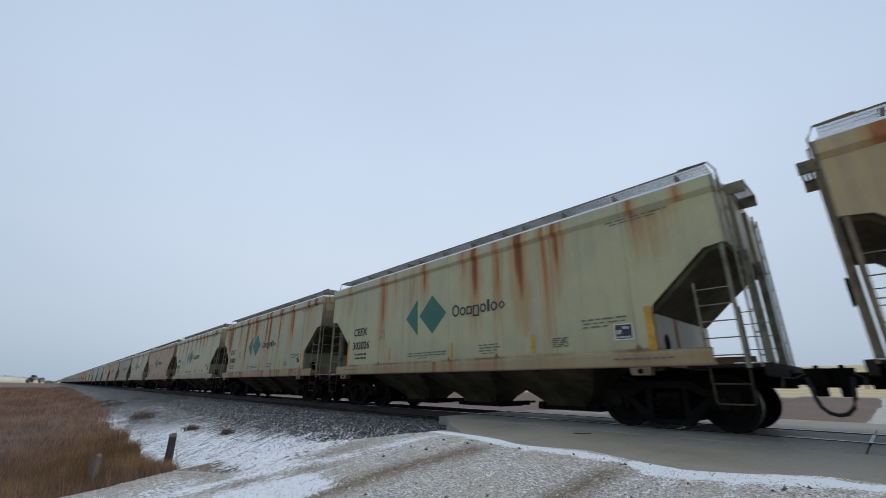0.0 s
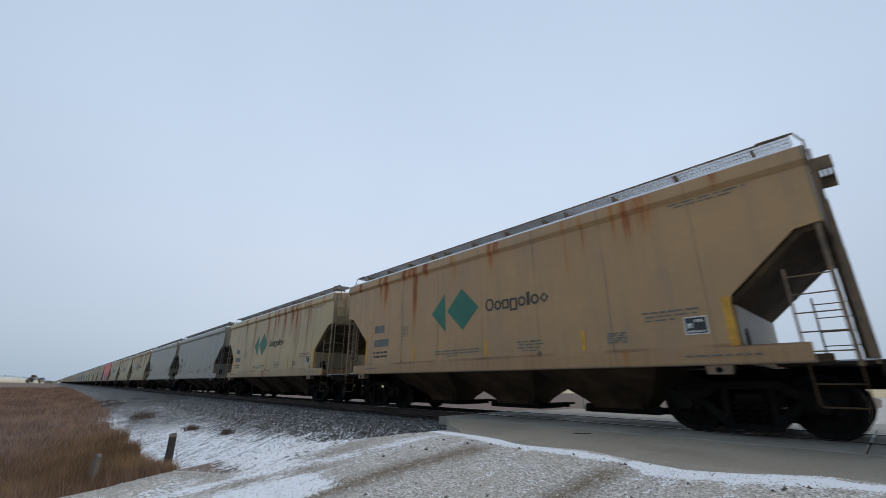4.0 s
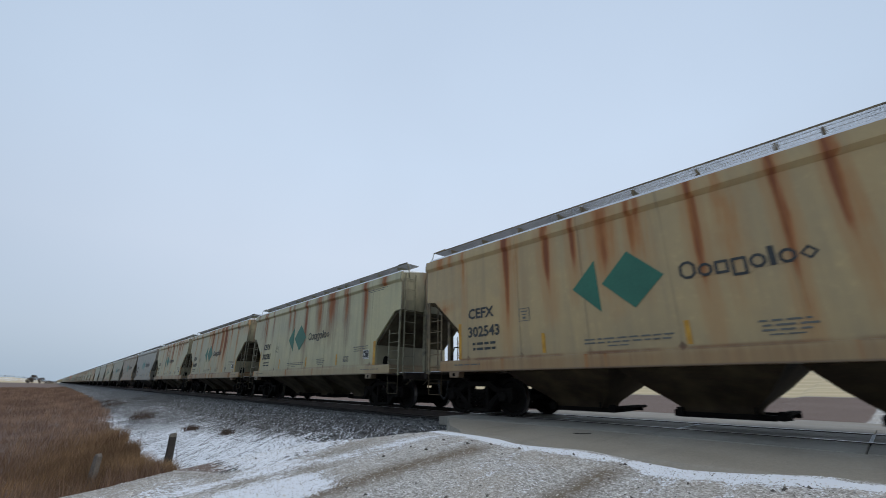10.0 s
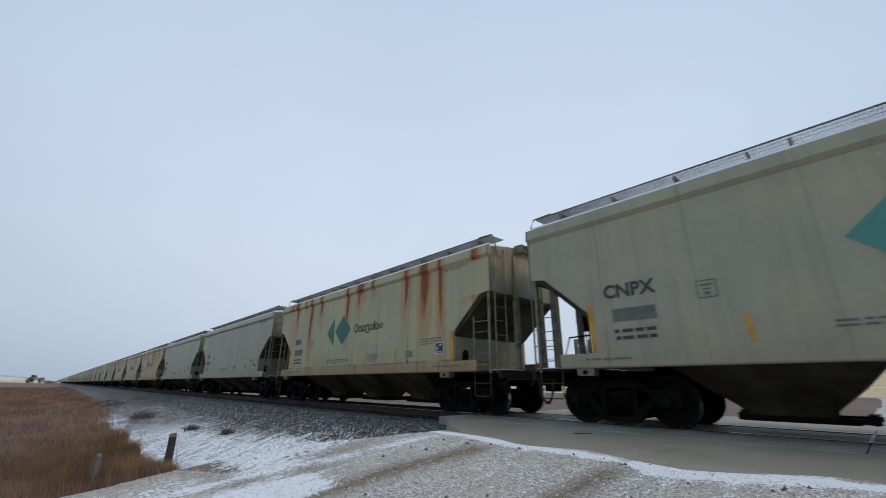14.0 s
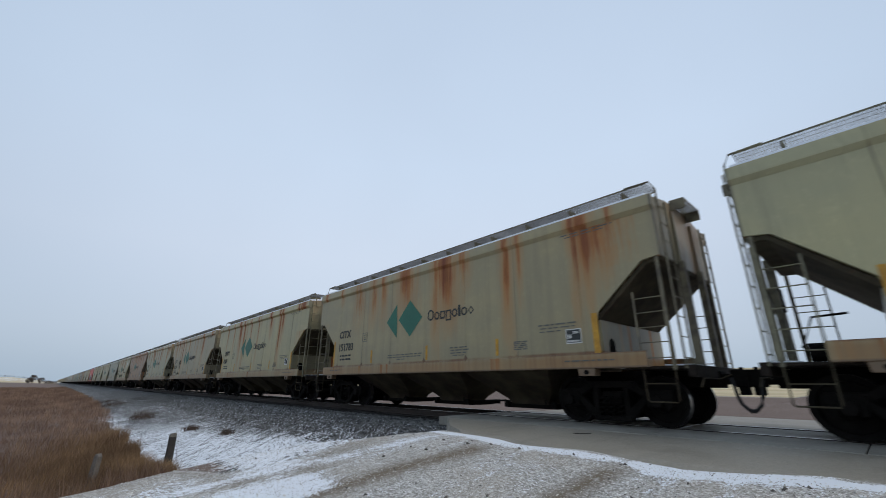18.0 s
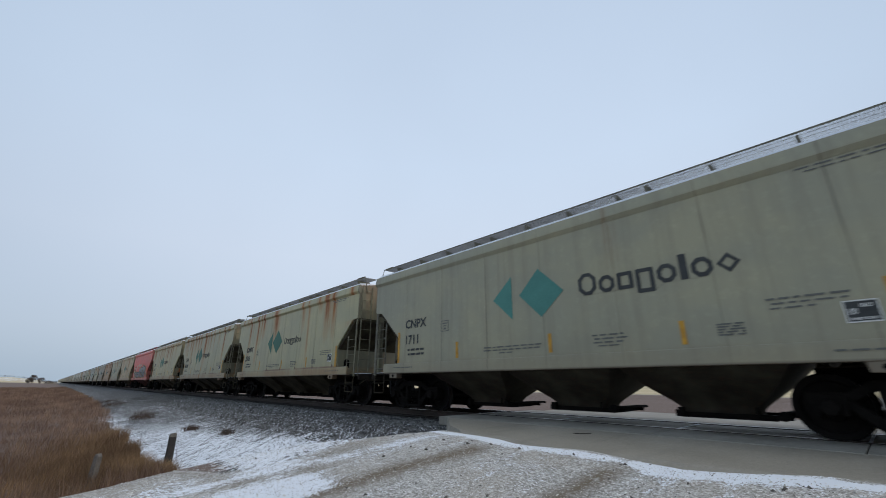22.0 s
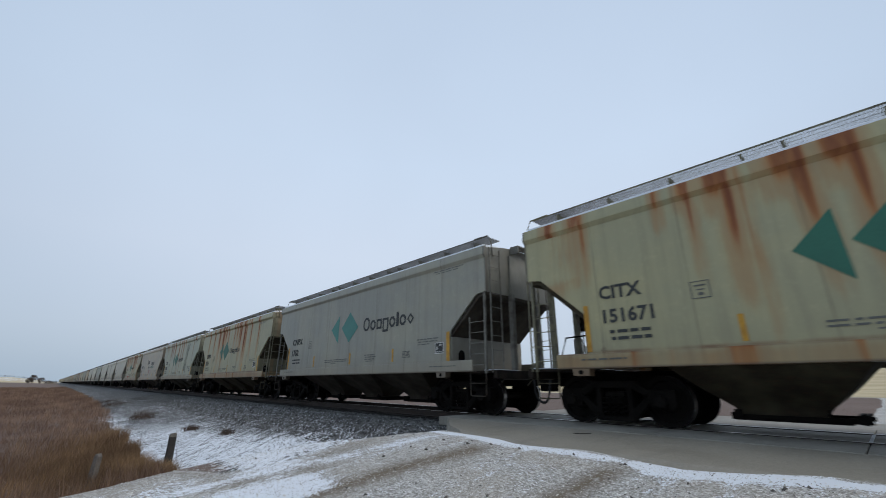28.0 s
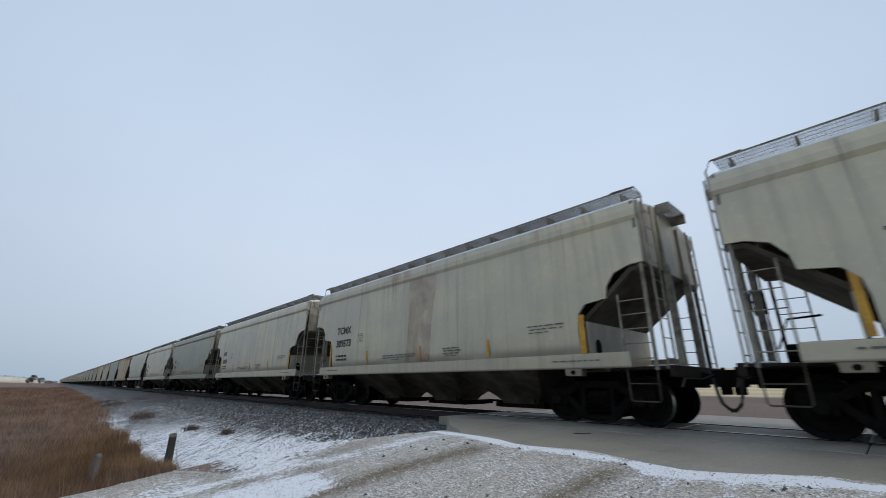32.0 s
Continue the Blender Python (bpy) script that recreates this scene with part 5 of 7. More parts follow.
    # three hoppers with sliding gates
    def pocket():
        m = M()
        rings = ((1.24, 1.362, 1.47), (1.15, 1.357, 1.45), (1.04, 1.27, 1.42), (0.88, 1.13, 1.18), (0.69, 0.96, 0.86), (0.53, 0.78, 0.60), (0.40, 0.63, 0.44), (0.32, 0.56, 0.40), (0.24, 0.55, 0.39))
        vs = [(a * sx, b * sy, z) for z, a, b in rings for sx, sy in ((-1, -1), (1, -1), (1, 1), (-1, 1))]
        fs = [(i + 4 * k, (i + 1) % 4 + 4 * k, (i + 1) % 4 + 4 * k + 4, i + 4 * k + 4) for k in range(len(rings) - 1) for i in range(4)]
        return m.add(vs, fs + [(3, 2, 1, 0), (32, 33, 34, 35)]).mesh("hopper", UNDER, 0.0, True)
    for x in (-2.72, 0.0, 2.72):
        h = part("hopper", shared("pocket", pocket), car, "discharge hopper darkened by grime and painted shade")
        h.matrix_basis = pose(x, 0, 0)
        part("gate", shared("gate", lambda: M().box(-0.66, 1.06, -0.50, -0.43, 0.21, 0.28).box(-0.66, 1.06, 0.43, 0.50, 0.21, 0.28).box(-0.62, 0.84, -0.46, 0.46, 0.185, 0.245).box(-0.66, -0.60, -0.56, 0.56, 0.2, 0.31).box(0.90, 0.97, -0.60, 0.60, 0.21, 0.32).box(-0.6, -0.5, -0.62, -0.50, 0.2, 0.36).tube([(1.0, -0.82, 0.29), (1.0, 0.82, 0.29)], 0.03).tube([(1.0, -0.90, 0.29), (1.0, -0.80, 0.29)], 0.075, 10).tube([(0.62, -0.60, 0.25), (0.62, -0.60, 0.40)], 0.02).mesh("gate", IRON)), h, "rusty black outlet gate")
    add_truck(car, -5.185)
    add_truck(car, 5.185)
    return car


def build_far_hopper(style, cut):
    """A car that stays far down the line: same shape, fewer parts."""
    car = new("hopper_car")
    rnd = style == "round"
    part("side_sheet", shared(("fside", style, cut), lambda: side_sheet(style, cut).mesh("side_sheet", PAINT, 0, rnd)), car)
    part("side_sheet", shared(("side2", style, cut), lambda: mirror_y(side_sheet(style, cut)).mesh("side_sheet", PAINT, 0, rnd)), car)
    yc = 1.50 if rnd else HW
    part("roof", shared(("froof", style), lambda: M().extrude([(-yc - 0.03, CHORD), (-yc, EAVE), (-0.5, EAVE + 0.15), (0.5, EAVE + 0.15), (yc, EAVE), (yc + 0.03, CHORD)], "x", -HALF, HALF).mesh("roof", PAINT)), car)
    part("running_board", shared("frb", lambda: M().box(-HALF, HALF, -1.3, -0.8, BOARD - 0.05, BOARD).mesh("running_board", GALV)), car)
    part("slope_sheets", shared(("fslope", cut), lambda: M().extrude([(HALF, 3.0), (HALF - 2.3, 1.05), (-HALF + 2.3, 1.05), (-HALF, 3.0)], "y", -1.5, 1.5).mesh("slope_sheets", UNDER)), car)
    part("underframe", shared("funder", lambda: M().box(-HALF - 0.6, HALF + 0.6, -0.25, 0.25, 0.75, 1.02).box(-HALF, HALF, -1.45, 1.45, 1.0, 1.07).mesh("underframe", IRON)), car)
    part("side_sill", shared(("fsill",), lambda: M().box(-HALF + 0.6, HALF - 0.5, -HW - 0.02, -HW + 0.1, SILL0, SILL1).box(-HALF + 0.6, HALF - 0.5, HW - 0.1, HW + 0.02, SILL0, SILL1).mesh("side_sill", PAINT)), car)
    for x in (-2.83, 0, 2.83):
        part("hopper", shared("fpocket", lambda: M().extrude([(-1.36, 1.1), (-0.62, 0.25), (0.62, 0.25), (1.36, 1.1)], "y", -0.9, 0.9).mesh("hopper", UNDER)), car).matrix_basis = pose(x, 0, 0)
    for x in (-5.185, 5.185):
        def ft():
            m = M()
            for a in (-0.885, 0.885):
                m.lathe([(-1.1, 0.1), (-0.84, 0.457), (-0.68, 0.457), (-0.6, 0.1), (0.6, 0.1), (0.68, 0.457), (0.84, 0.457), (1.1, 0.1)], a, 0.457, 14)
            m.box(-1.1, 1.1, -1.1, -0.95, 0.4, 0.66)
            return m.mesh("truck", IRON)
        part("truck", shared("ftruck", ft), car).matrix_basis = pose(x, 0, 0)
    return car


# ---- markings ----
FACE = -HW - 0.010      # markings lie just off the near side sheet


def text_mesh(body, size, spread=0.028):
    cu = bpy.data.curves.new("lettering", "FONT")
    cu.body, cu.size, cu.offset, cu.extrude, cu.resolution_u = body, size, spread * size, 0.0015, 2
    ob = new("lettering", cu)
    me = bpy.data.meshes.new_from_object(ob)
    bpy.data.objects.remove(ob)
    me.transform(pose(0, 0, 0, 90, 0, 0))
    return me


def plate(polys, depth=0.004):
    m = M()
    for p in polys:
        m.extrude(p, "y", FACE, FACE + depth)
    return m


def rect(x0, x1, z0, z1, slant=0.0):
    return [(x0, z0), (x1, z0), (x1 + slant, z1), (x0 + slant, z1)]


def word_blocks(widths, x0, z0, cap, low, drop, stroke):
    """A brand word as a row of plain blocks: (width, tall, hanging, shape) a piece; shapes are hollow, solid and lozenge."""
    m = M()
    x = x0
    last = None
    for w, up, down, shape in widths:
        top = z0 + (cap if up else low)
        bot = z0 - (drop if down else 0.0)
        o = len(m.v)
        if shape == "solid":
            m.extrude(rect(x, x + w, bot, top), "y", FACE, FACE + 0.004)
            left, right = (o, o + 4), (o + 1, o + 5)
        else:
            c = min(w, top - bot) * (0.06 if shape == "square" else 0.30)
            xm, zm = x + w / 2, (bot + top) / 2
            oct_o = [(x + c, bot), (x + w - c, bot), (x + w, bot + c), (x + w, top - c), (x + w - c, top), (x + c, top), (x, top - c), (x, bot + c)]
            left, right = (o, o + 16), (o + 1, o + 17)
            if shape == "lozenge":
                oct_o = [(xm, bot), (xm + w / 4, (bot + zm) / 2), (x + w, zm), (xm + w / 4, (top + zm) / 2), (xm, top), (xm - w / 4, (top + zm) / 2), (x, zm), (xm - w / 4, (bot + zm) / 2)]
                left = (o + 6, o + 22)
            oct_i = [(xm + (a - xm) * (1 - 2 * stroke / w), zm + (b - zm) * (1 - 2 * stroke / (top - bot))) for a, b in oct_o]
            m.add([(a, FACE, b) for a, b in oct_o + oct_i] + [(a, FACE + 0.004, b) for a, b in oct_o], [(i, (i + 1) % 8, (i + 1) % 8 + 8, i + 8) for i in range(8)] + [(i + 16, (i + 1) % 8 + 16, (i + 1) % 8, i) for i in range(8)])
        if last:
            m.f.append((last[0], last[1], left[1], left[0]))
        last = right
        x += w + stroke * 0.75
    return m


def letters(total, pattern, stroke):
    """C tall hollow, x low hollow, q low square, d hanging, i thin solid stem, l lozenge, B tall square."""
    kinds = {"C": (1.2, 1, 0, "hollow"), "x": (1.0, 0, 0, "hollow"), "q": (0.95, 0, 0, "square"), "d": (1.0, 0, 1, "square"), "i": (0.40, 1, 0, "solid"), "l": (1.05, 0, 0, "lozenge"), "B": (1.0, 1, 0, "square")}
    share = sum(kinds[c][0] for c in pattern)
    w = (total - (len(pattern) - 1) * stroke * 0.75) / share
    return [(w * kinds[c][0], *kinds[c][1:]) for c in pattern]


def put_mark(car, mesh_key, make, mat, name, label, m=None):
    def made():
        k = make()
        return k.mesh(name, mat) if isinstance(k, M) else k
    me = shared(mesh_key, made)
    if not me.materials:
        me.materials.append(mat)
    ob = part(name, me, car, label)
    if m is not None:
        ob.matrix_basis = m
    return ob


def words(seed, *lines):
    """Lines of small unreadable stencilling as bars of word length: (x0, x1, z0, z1) a line."""
    r, out = random.Random(seed), []
    for x0, x1, z0, z1 in lines:
        x = x0
        while x < x1 - 0.04:
            w = min(r.uniform(0.07, 0.24), x1 - x)
            out.append(rect(x, x + w, z0, z1))
            x += w + r.uniform(0.035, 0.06)
    return out


def placard(car, shift):
    put_mark(car, "placard", lambda: plate([rect(4.70, 5.05, 1.55, 1.57), rect(4.70, 5.05, 1.83, 1.85), rect(4.70, 4.72, 1.57, 1.83), rect(5.03, 5.05, 1.57, 1.83), rect(4.74, 4.83, 1.66, 1.74), rect(4.86, 4.99, 1.75, 1.80), rect(4.74, 5.0, 1.585, 1.62)], 0.002), WHITEP, "placard_frame", "white-edged data placard").matrix_basis = pose(-0.08 + shift, 0, 0)
    put_mark(car, "placard2", lambda: plate([rect(4.715, 5.035, 1.565, 1.835)], 0.006), BLACKP, "placard", "black data placard").matrix_basis = pose(-0.08 + shift, 0, 0)


def stencils(car, kind, shift=0.0):
    dark = {"red": CREAMP}.get(kind, BLACKP)
    soft = {"red": CREAMP}.get(kind, FAINT)
    lines = {
        "load_stencil": (words(1, (-4.86, -4.10, 1.69, 1.75), (-4.84, -4.10, 1.56, 1.62)), dark),
        "inspection_box": ([rect(-3.36, -3.06, 2.425, 2.44), rect(-3.36, -3.06, 2.14, 2.155), rect(-3.36, -3.345, 2.155, 2.425), rect(-3.075, -3.06, 2.155, 2.425), rect(-3.30, -3.12, 2.35, 2.375), rect(-3.27, -3.15, 2.28, 2.30), rect(-3.25, -3.17, 2.19, 2.24)], soft),
        "stencil_block": (words(2, (-1.78, -0.10, 1.585, 1.615), (-1.78, -0.15, 1.515, 1.545), (-1.3, -0.9, 1.45, 1.475)), soft),
        "stencil_block.001": (words(3, (1.10, 1.82, 1.66, 1.69), (1.14, 1.80, 1.59, 1.62), (1.12, 1.70, 1.52, 1.55), (1.2, 1.62, 1.46, 1.48)), soft),
        "stencil_block.002": (words(4, (3.95, 4.95, 1.97, 2.0), (4.0, 4.85, 1.90, 1.925), (3.98, 4.5, 1.83, 1.855)), soft),
        "stencil_block.003": (words(5, (4.7, 5.9, 3.90, 3.925), (4.8, 5.7, 3.84, 3.86)), soft),
        "faded_panel": (words(6, *[(3.25, 3.62, 1.50 + 0.042 * k, 1.526 + 0.042 * k) for k in range(5)]), soft),
    }
    for name, (polys, mat) in lines.items():
        if kind == "round" and name in ("stencil_block.003", "faded_panel"):
            continue
        tagged(put_mark(car, ("st", name, mat.name), lambda: plate(polys), mat, name.split(".")[0], ""), "small unreadable stencilled lettering", kind="stuff")
    if kind != "round":
        placard(car, shift)
    for i, (x, z0, z1, w) in enumerate(((-5.36, 1.36, 2.28, 0.10), (-2.78, 1.40, 1.82, 0.085), (0.08, 1.40, 1.80, 0.085), (2.70, 1.40, 1.80, 0.085), (5.22, 1.34, 2.12, 0.13))):
        put_mark(car, ("yel", i), lambda: plate([rect(x, x + w, z0, z1)]), YELLOW, "yellow_reflector", "")
    sill = put_mark(car, ("sillmark", soft.name), lambda: plate(words(7, (4.55, 5.6, 1.19, 1.215), (-5.5, -4.6, 1.205, 1.235))), soft, "sill_lettering", "small stencilled lettering on the sill")
    tagged(sill, kind="stuff").matrix_basis = pose(0, -0.025, 0)


def report_mark(car, mark, number, mat, dx=0.0, dz=0.0, size=0.37):
    if mark:
        put_mark(car, ("mk", mark, mat.name, size), lambda: text_mesh(" ".join(mark) if size > 0.4 else mark, size), mat, "reporting_mark", "", pose(-5.0 + dx, FACE, 2.37 + dz))
    if number:
        put_mark(car, ("nm", number, mat.name, size), lambda: text_mesh(number, size), mat, "car_number", "", pose(-5.02 + dx, FACE, 1.90 + dz))


def small_logo(car, ink=GREEN, word=BLACKP):
    put_mark(car, ("tri", ink.name), lambda: plate([[(-1.92, 2.66), (-1.34, 2.12), (-1.38, 3.20)]]), ink, "logo_triangle", "green triangle")
    put_mark(car, ("dia", ink.name), lambda: plate([[(-1.27, 2.68), (-0.68, 2.12), (-0.10, 2.66), (-0.70, 3.24)]]), ink, "logo_diamond", "green diamond")
    put_mark(car, "word_small", lambda: word_blocks(letters(1.92, "Cxqdxixl", 0.058), 0.16, 2.50, 0.31, 0.225, 0.075, 0.045), word, "wordmark", "row of dark hollow blocks")


def big_logo(car):
    put_mark(car, "tri_big", lambda: plate([[(-1.42, 2.74), (-0.84, 2.20), (-0.84, 3.25)]]), TEAL, "logo_triangle", "teal triangle")
    put_mark(car, "dia_big", lambda: plate([[(-0.62, 2.75), (-0.04, 2.18), (0.56, 2.70), (-0.06, 3.30)]]), TEAL, "logo_diamond", "teal diamond")
    put_mark(car, "word_big", lambda: word_blocks(letters(2.92, "Cxqdxixl", 0.088), 0.92, 2.50, 0.46, 0.34, 0.12, 0.075), BLACKP, "wordmark", "row of dark hollow blocks")


def grow(poly, d):
    cx, cz = sum(p[0] for p in poly) / len(poly), sum(p[1] for p in poly) / len(poly)
    return [(x + d * (1 if x > cx else -1), z + d * (1 if z > cz else -1)) for x, z in poly]


def layer(car, name, polys, mat, depth, label, step=0.0):
    """Flat painted shapes, each a part of its own."""
    for i, p in enumerate(polys):
        y = FACE - depth - step * i
        part(name, M().extrude(p, "y", y, y + 0.004).mesh(name, mat), car, label)


def tag_bars(rng, x0, x1, base, crest, count):
    """Wild-style blocks as plain shapes: slanted bars that cross and end in points, cell by cell; crest gives the height along the side."""
    out = []
    w = (x1 - x0) / count
    for i in range(count):
        a, b = x0 + w * i, base + rng.uniform(0, 0.10)
        h = crest(a + w / 2)
        lean, t = rng.uniform(-0.16, 0.22) * w, w * rng.uniform(0.24, 0.32)
        cell = [[(a, b), (a + t, b), (a + t + lean, h - 0.06), (a + t * 0.45 + lean, h + 0.08), (a - 0.05 * w + lean, h - 0.16)]]
        cell.append([(a + 0.66 * w, b + 0.02), (a + 0.66 * w + t, b - 0.04), (a + 0.70 * w + t + lean, h - 0.2), (a + 0.62 * w + lean, h - 0.02)])
        z = b + (h - b) * rng.uniform(0.62, 0.74)
        cell.append([(a - 0.05 * w + lean, z), (a + 0.8 * w + lean, z + 0.04), (a + 1.06 * w + lean, z + 0.16), (a + 0.75 * w + lean, h), (a + 0.1 * w + lean, h - 0.04)])
        if rng.random() < 0.7:
            z = b + (h - b) * rng.uniform(0.15, 0.40)
            cell.append([(a + 0.1 * w, z), (a + 0.95 * w, z - 0.08), (a + 1.02 * w, z + 0.10), (a + 0.2 * w, z + (h - b) * 0.22)])
        out.append(cell)
    return [p for cell in out for p in cell]


def above(poly, z):
    """The part of a shape above a height."""
    out = []
    for (xa, za), (xb, zb) in zip(poly, poly[1:] + poly[:1]):
        if za >= z:
            out.append((xa, za))
        if (za >= z) != (zb >= z):
            out.append((xa + (xb - xa) * (z - za) / (zb - za), z))
    return out


def graffiti_pink(car):
    rng = random.Random(31)
    bars = tag_bars(rng, -3.55, 3.55, 1.20, lambda x: 1.86 + 0.52 * math.exp(-((x - 1.5) / 1.9) ** 2) + 0.12 * math.sin(x * 2.3), 6)
    layer(car, "graffiti_shade", [[(-4.75, 1.12), (-3.0, 1.12), (-3.2, 1.42), (-3.9, 1.5), (-4.3, 1.78), (-4.5, 1.5)], [(-2.2, 1.10), (-0.6, 1.10), (-0.9, 1.34), (-2.0, 1.3)], [(3.1, 1.10), (5.95, 1.10), (5.95, 1.30), (5.4, 1.34), (5.0, 1.58), (4.7, 1.46), (4.3, 1.76), (3.9, 1.86), (3.6, 1.7), (3.3, 1.36)], [(-0.55 + 0.40 * math.cos(k * 0.52), 2.16 + 0.32 * math.sin(k * 0.52)) for k in range(12)]], BLUE, 0.022, "blue spray-painted background shape")
    layer(car, "graffiti_outline", [grow(p, 0.05) for p in bars], MAROON, 0.030, "dark maroon spray-painted outline", 0.0004)
    layer(car, "graffiti_fill", bars, BEIGE, 0.042, "peach spray-painted fill", 0.0006)
    layer(car, "graffiti_fill", [q for q in (above(p, 1.66 + 0.08 * math.sin(p[0][0] * 3)) for p in bars) if len(q) > 2], PINK, 0.060, "pink spray-painted upper fill", 0.0006)
    layer(car, "graffiti_line", [rect(x, x + 0.04, 1.32 + rng.uniform(0, 0.2), 1.62 + rng.uniform(0, 0.35), rng.uniform(-0.3, 0.3)) for x in [-3.3 + 0.62 * i for i in range(11)]], MAROON, 0.080, "dark maroon spray-painted stroke")
    layer(car, "graffiti_line", [rect(x, x + 0.10, 1.42, 1.74, 0.16) for x in (3.52, 3.85)], WHITEP, 0.040, "white spray-painted stroke")
    layer(car, "graffiti_spot", [rect(x, x + 0.14, 1.35, 1.62, 0.06) for x in (-2.7, -1.3, 1.9)], YELLOW, 0.078, "yellow spray-painted patch")


def graffiti_silver(car):
    rng = random.Random(57)
    bars = tag_bars(rng, -3.85, 4.3, 1.32, lambda x: 1.96 + 0.62 * ramp(x, -1.2, 1.6) + 0.10 * math.sin(x * 2.9), 7)
    layer(car, "graffiti_edge", [grow(p, 0.09) for p in bars], LIMEE, 0.018, "yellow spray-painted edge", 0.0003)
    layer(car, "graffiti_outline", [grow(p, 0.06) for p in bars], BLACKP, 0.030, "black spray-painted outline", 0.0003)
    layer(car, "graffiti_fill", bars, GREYS, 0.044, "silver spray-painted fill", 0.0006)
    layer(car, "graffiti_line", [rect(x, x + 0.05, 1.42 + rng.uniform(0, 0.2), 1.75 + rng.uniform(0, 0.45), rng.uniform(-0.3, 0.3)) for x in [-3.6 + 0.46 * i for i in range(17)]], BLACKP, 0.066, "black spray-painted stroke")
    layer(car, "graffiti_spot", [[(x, z), (x + 0.22, z + 0.05), (x + 0.1, z + 0.26)] for x, z in ((-3.3, 1.42), (-2.0, 1.56), (0.3, 1.5), (1.5, 1.62), (2.7, 1.5))], ORANGEP, 0.070, "orange spray-painted wedge")
    layer(car, "graffiti_spot", [rect(x, x + 0.5, 1.16, 1.32, 0.1) for x in (-3.2, -2.3, -1.2, 0.2, 1.4, 2.6)], BEIGE, 0.016, "peach spray-painted patch")
    layer(car, "mark_panel", [rect(-4.95, -4.0, 1.82, 2.70)], BLACKP, -0.002, "black panel behind the reporting mark")


def scribble(car, x0, x1, z0, z1, loops, mat, seed, r=0.016, name="graffiti_line"):
    rng = random.Random(seed)
    pts = []
    n = loops * 10
    for i in range(n + 1):
        t = i / n
        a = t * loops * 2 * math.pi
        pts.append((x0 + (x1 - x0) * (t + 0.03 * math.sin(a)), FACE - 0.004, (z0 + z1) / 2 + (z1 - z0) / 2 * math.sin(a) * (0.55 + 0.45 * math.sin(a * 0.37 + seed)) + rng.uniform(-0.02, 0.02)))
    part(name, M().tube(pts, r, 4).mesh(name, mat), car, "spray-painted looping line")


def corp_logo(car):
    """White brand word and road-like emblem as plain shapes."""
    put_mark(car, "corp1", lambda: word_blocks(letters(1.35, "Bqiqxq", 0.062), -1.92, 2.62, 0.36, 0.25, 0.1, 0.062), CREAMP, "wordmark", "row of cream hollow blocks")
    put_mark(car, "corp2", lambda: word_blocks(letters(0.96, "Cxqd", 0.028), -0.48, 2.66, 0.38, 0.27, 0.11, 0.028), CREAMP, "wordmark", "row of thin cream hollow blocks")
    arcs = []
    for j in range(3):
        r0, r1 = 0.10 + j * 0.075, 0.145 + j * 0.075
        out = [(-2.85 + r1 * 1.25 * math.cos(a), 2.72 + r1 * 0.75 * math.sin(a)) for a in [math.pi * (0.9 - 1.25 * k / 9) for k in range(10)]]
        inn = [(-2.85 + r0 * 1.25 * math.cos(a), 2.72 + r0 * 0.75 * math.sin(a)) for a in [math.pi * (0.9 - 1.25 * k / 9) for k in range(9, -1, -1)]]
        arcs.append((out + inn)[::-1])
    for j in range(3):
        x = -3.10 + j * 0.13
        arcs.append(rect(x, x + 0.07, 2.42, 2.72, 0.03))
    put_mark(car, "corp_emblem", lambda: plate(arcs), CREAMP, "emblem", "cream striped emblem")


def farm_brand(car):
    put_mark(car, "agr", lambda: word_blocks(letters(1.48, "Bdqixq", 0.05), -1.45, 2.78, 0.42, 0.27, 0.11, 0.05), BLACKP, "wordmark", "row of dark hollow blocks")
    put_mark(car, "agr_tri", lambda: plate([[(-1.42, 2.78), (-1.24, 2.78), (-1.30, 2.98)]]), GREEN, "emblem", "small green wedge")
    put_mark(car, "whs", lambda: word_blocks(letters(0.98, "Cixiqxqix", 0.025), -0.72, 2.28, 0.2, 0.14, 0.0, 0.025), FAINT, "wordmark", "row of small grey hollow blocks")
    put_mark(car, "grw", lambda: word_blocks(letters(1.9, "CBCCBBB", 0.06), 0.95, 2.60, 0.30, 0.30, 0.0, 0.06), BLACKP, "wordmark", "row of dark hollow blocks")
    put_mark(car, "tog", lambda: word_blocks(letters(1.9, "ixdxiBxq", 0.035), 1.0, 2.30, 0.24, 0.17, 0.07, 0.035), GREEN, "wordmark", "row of green hollow blocks")
    put_mark(car, "redlines", lambda: plate([rect(0.02, 0.95, 1.72 + 0.07 * k, 1.755 + 0.07 * k) for k in range(5)]), REDP, "stencil_block", "faded red stencil lines")
    put_mark(car, "sy", lambda: plate([rect(-5.3, -4.8, 1.12, 1.20), rect(-2.6, -2.1, 1.12, 1.2), rect(0.6, 1.2, 1.12, 1.22)]), YELLOW, "yellow_reflector", "").matrix_basis = pose(0, -0.025, 0)


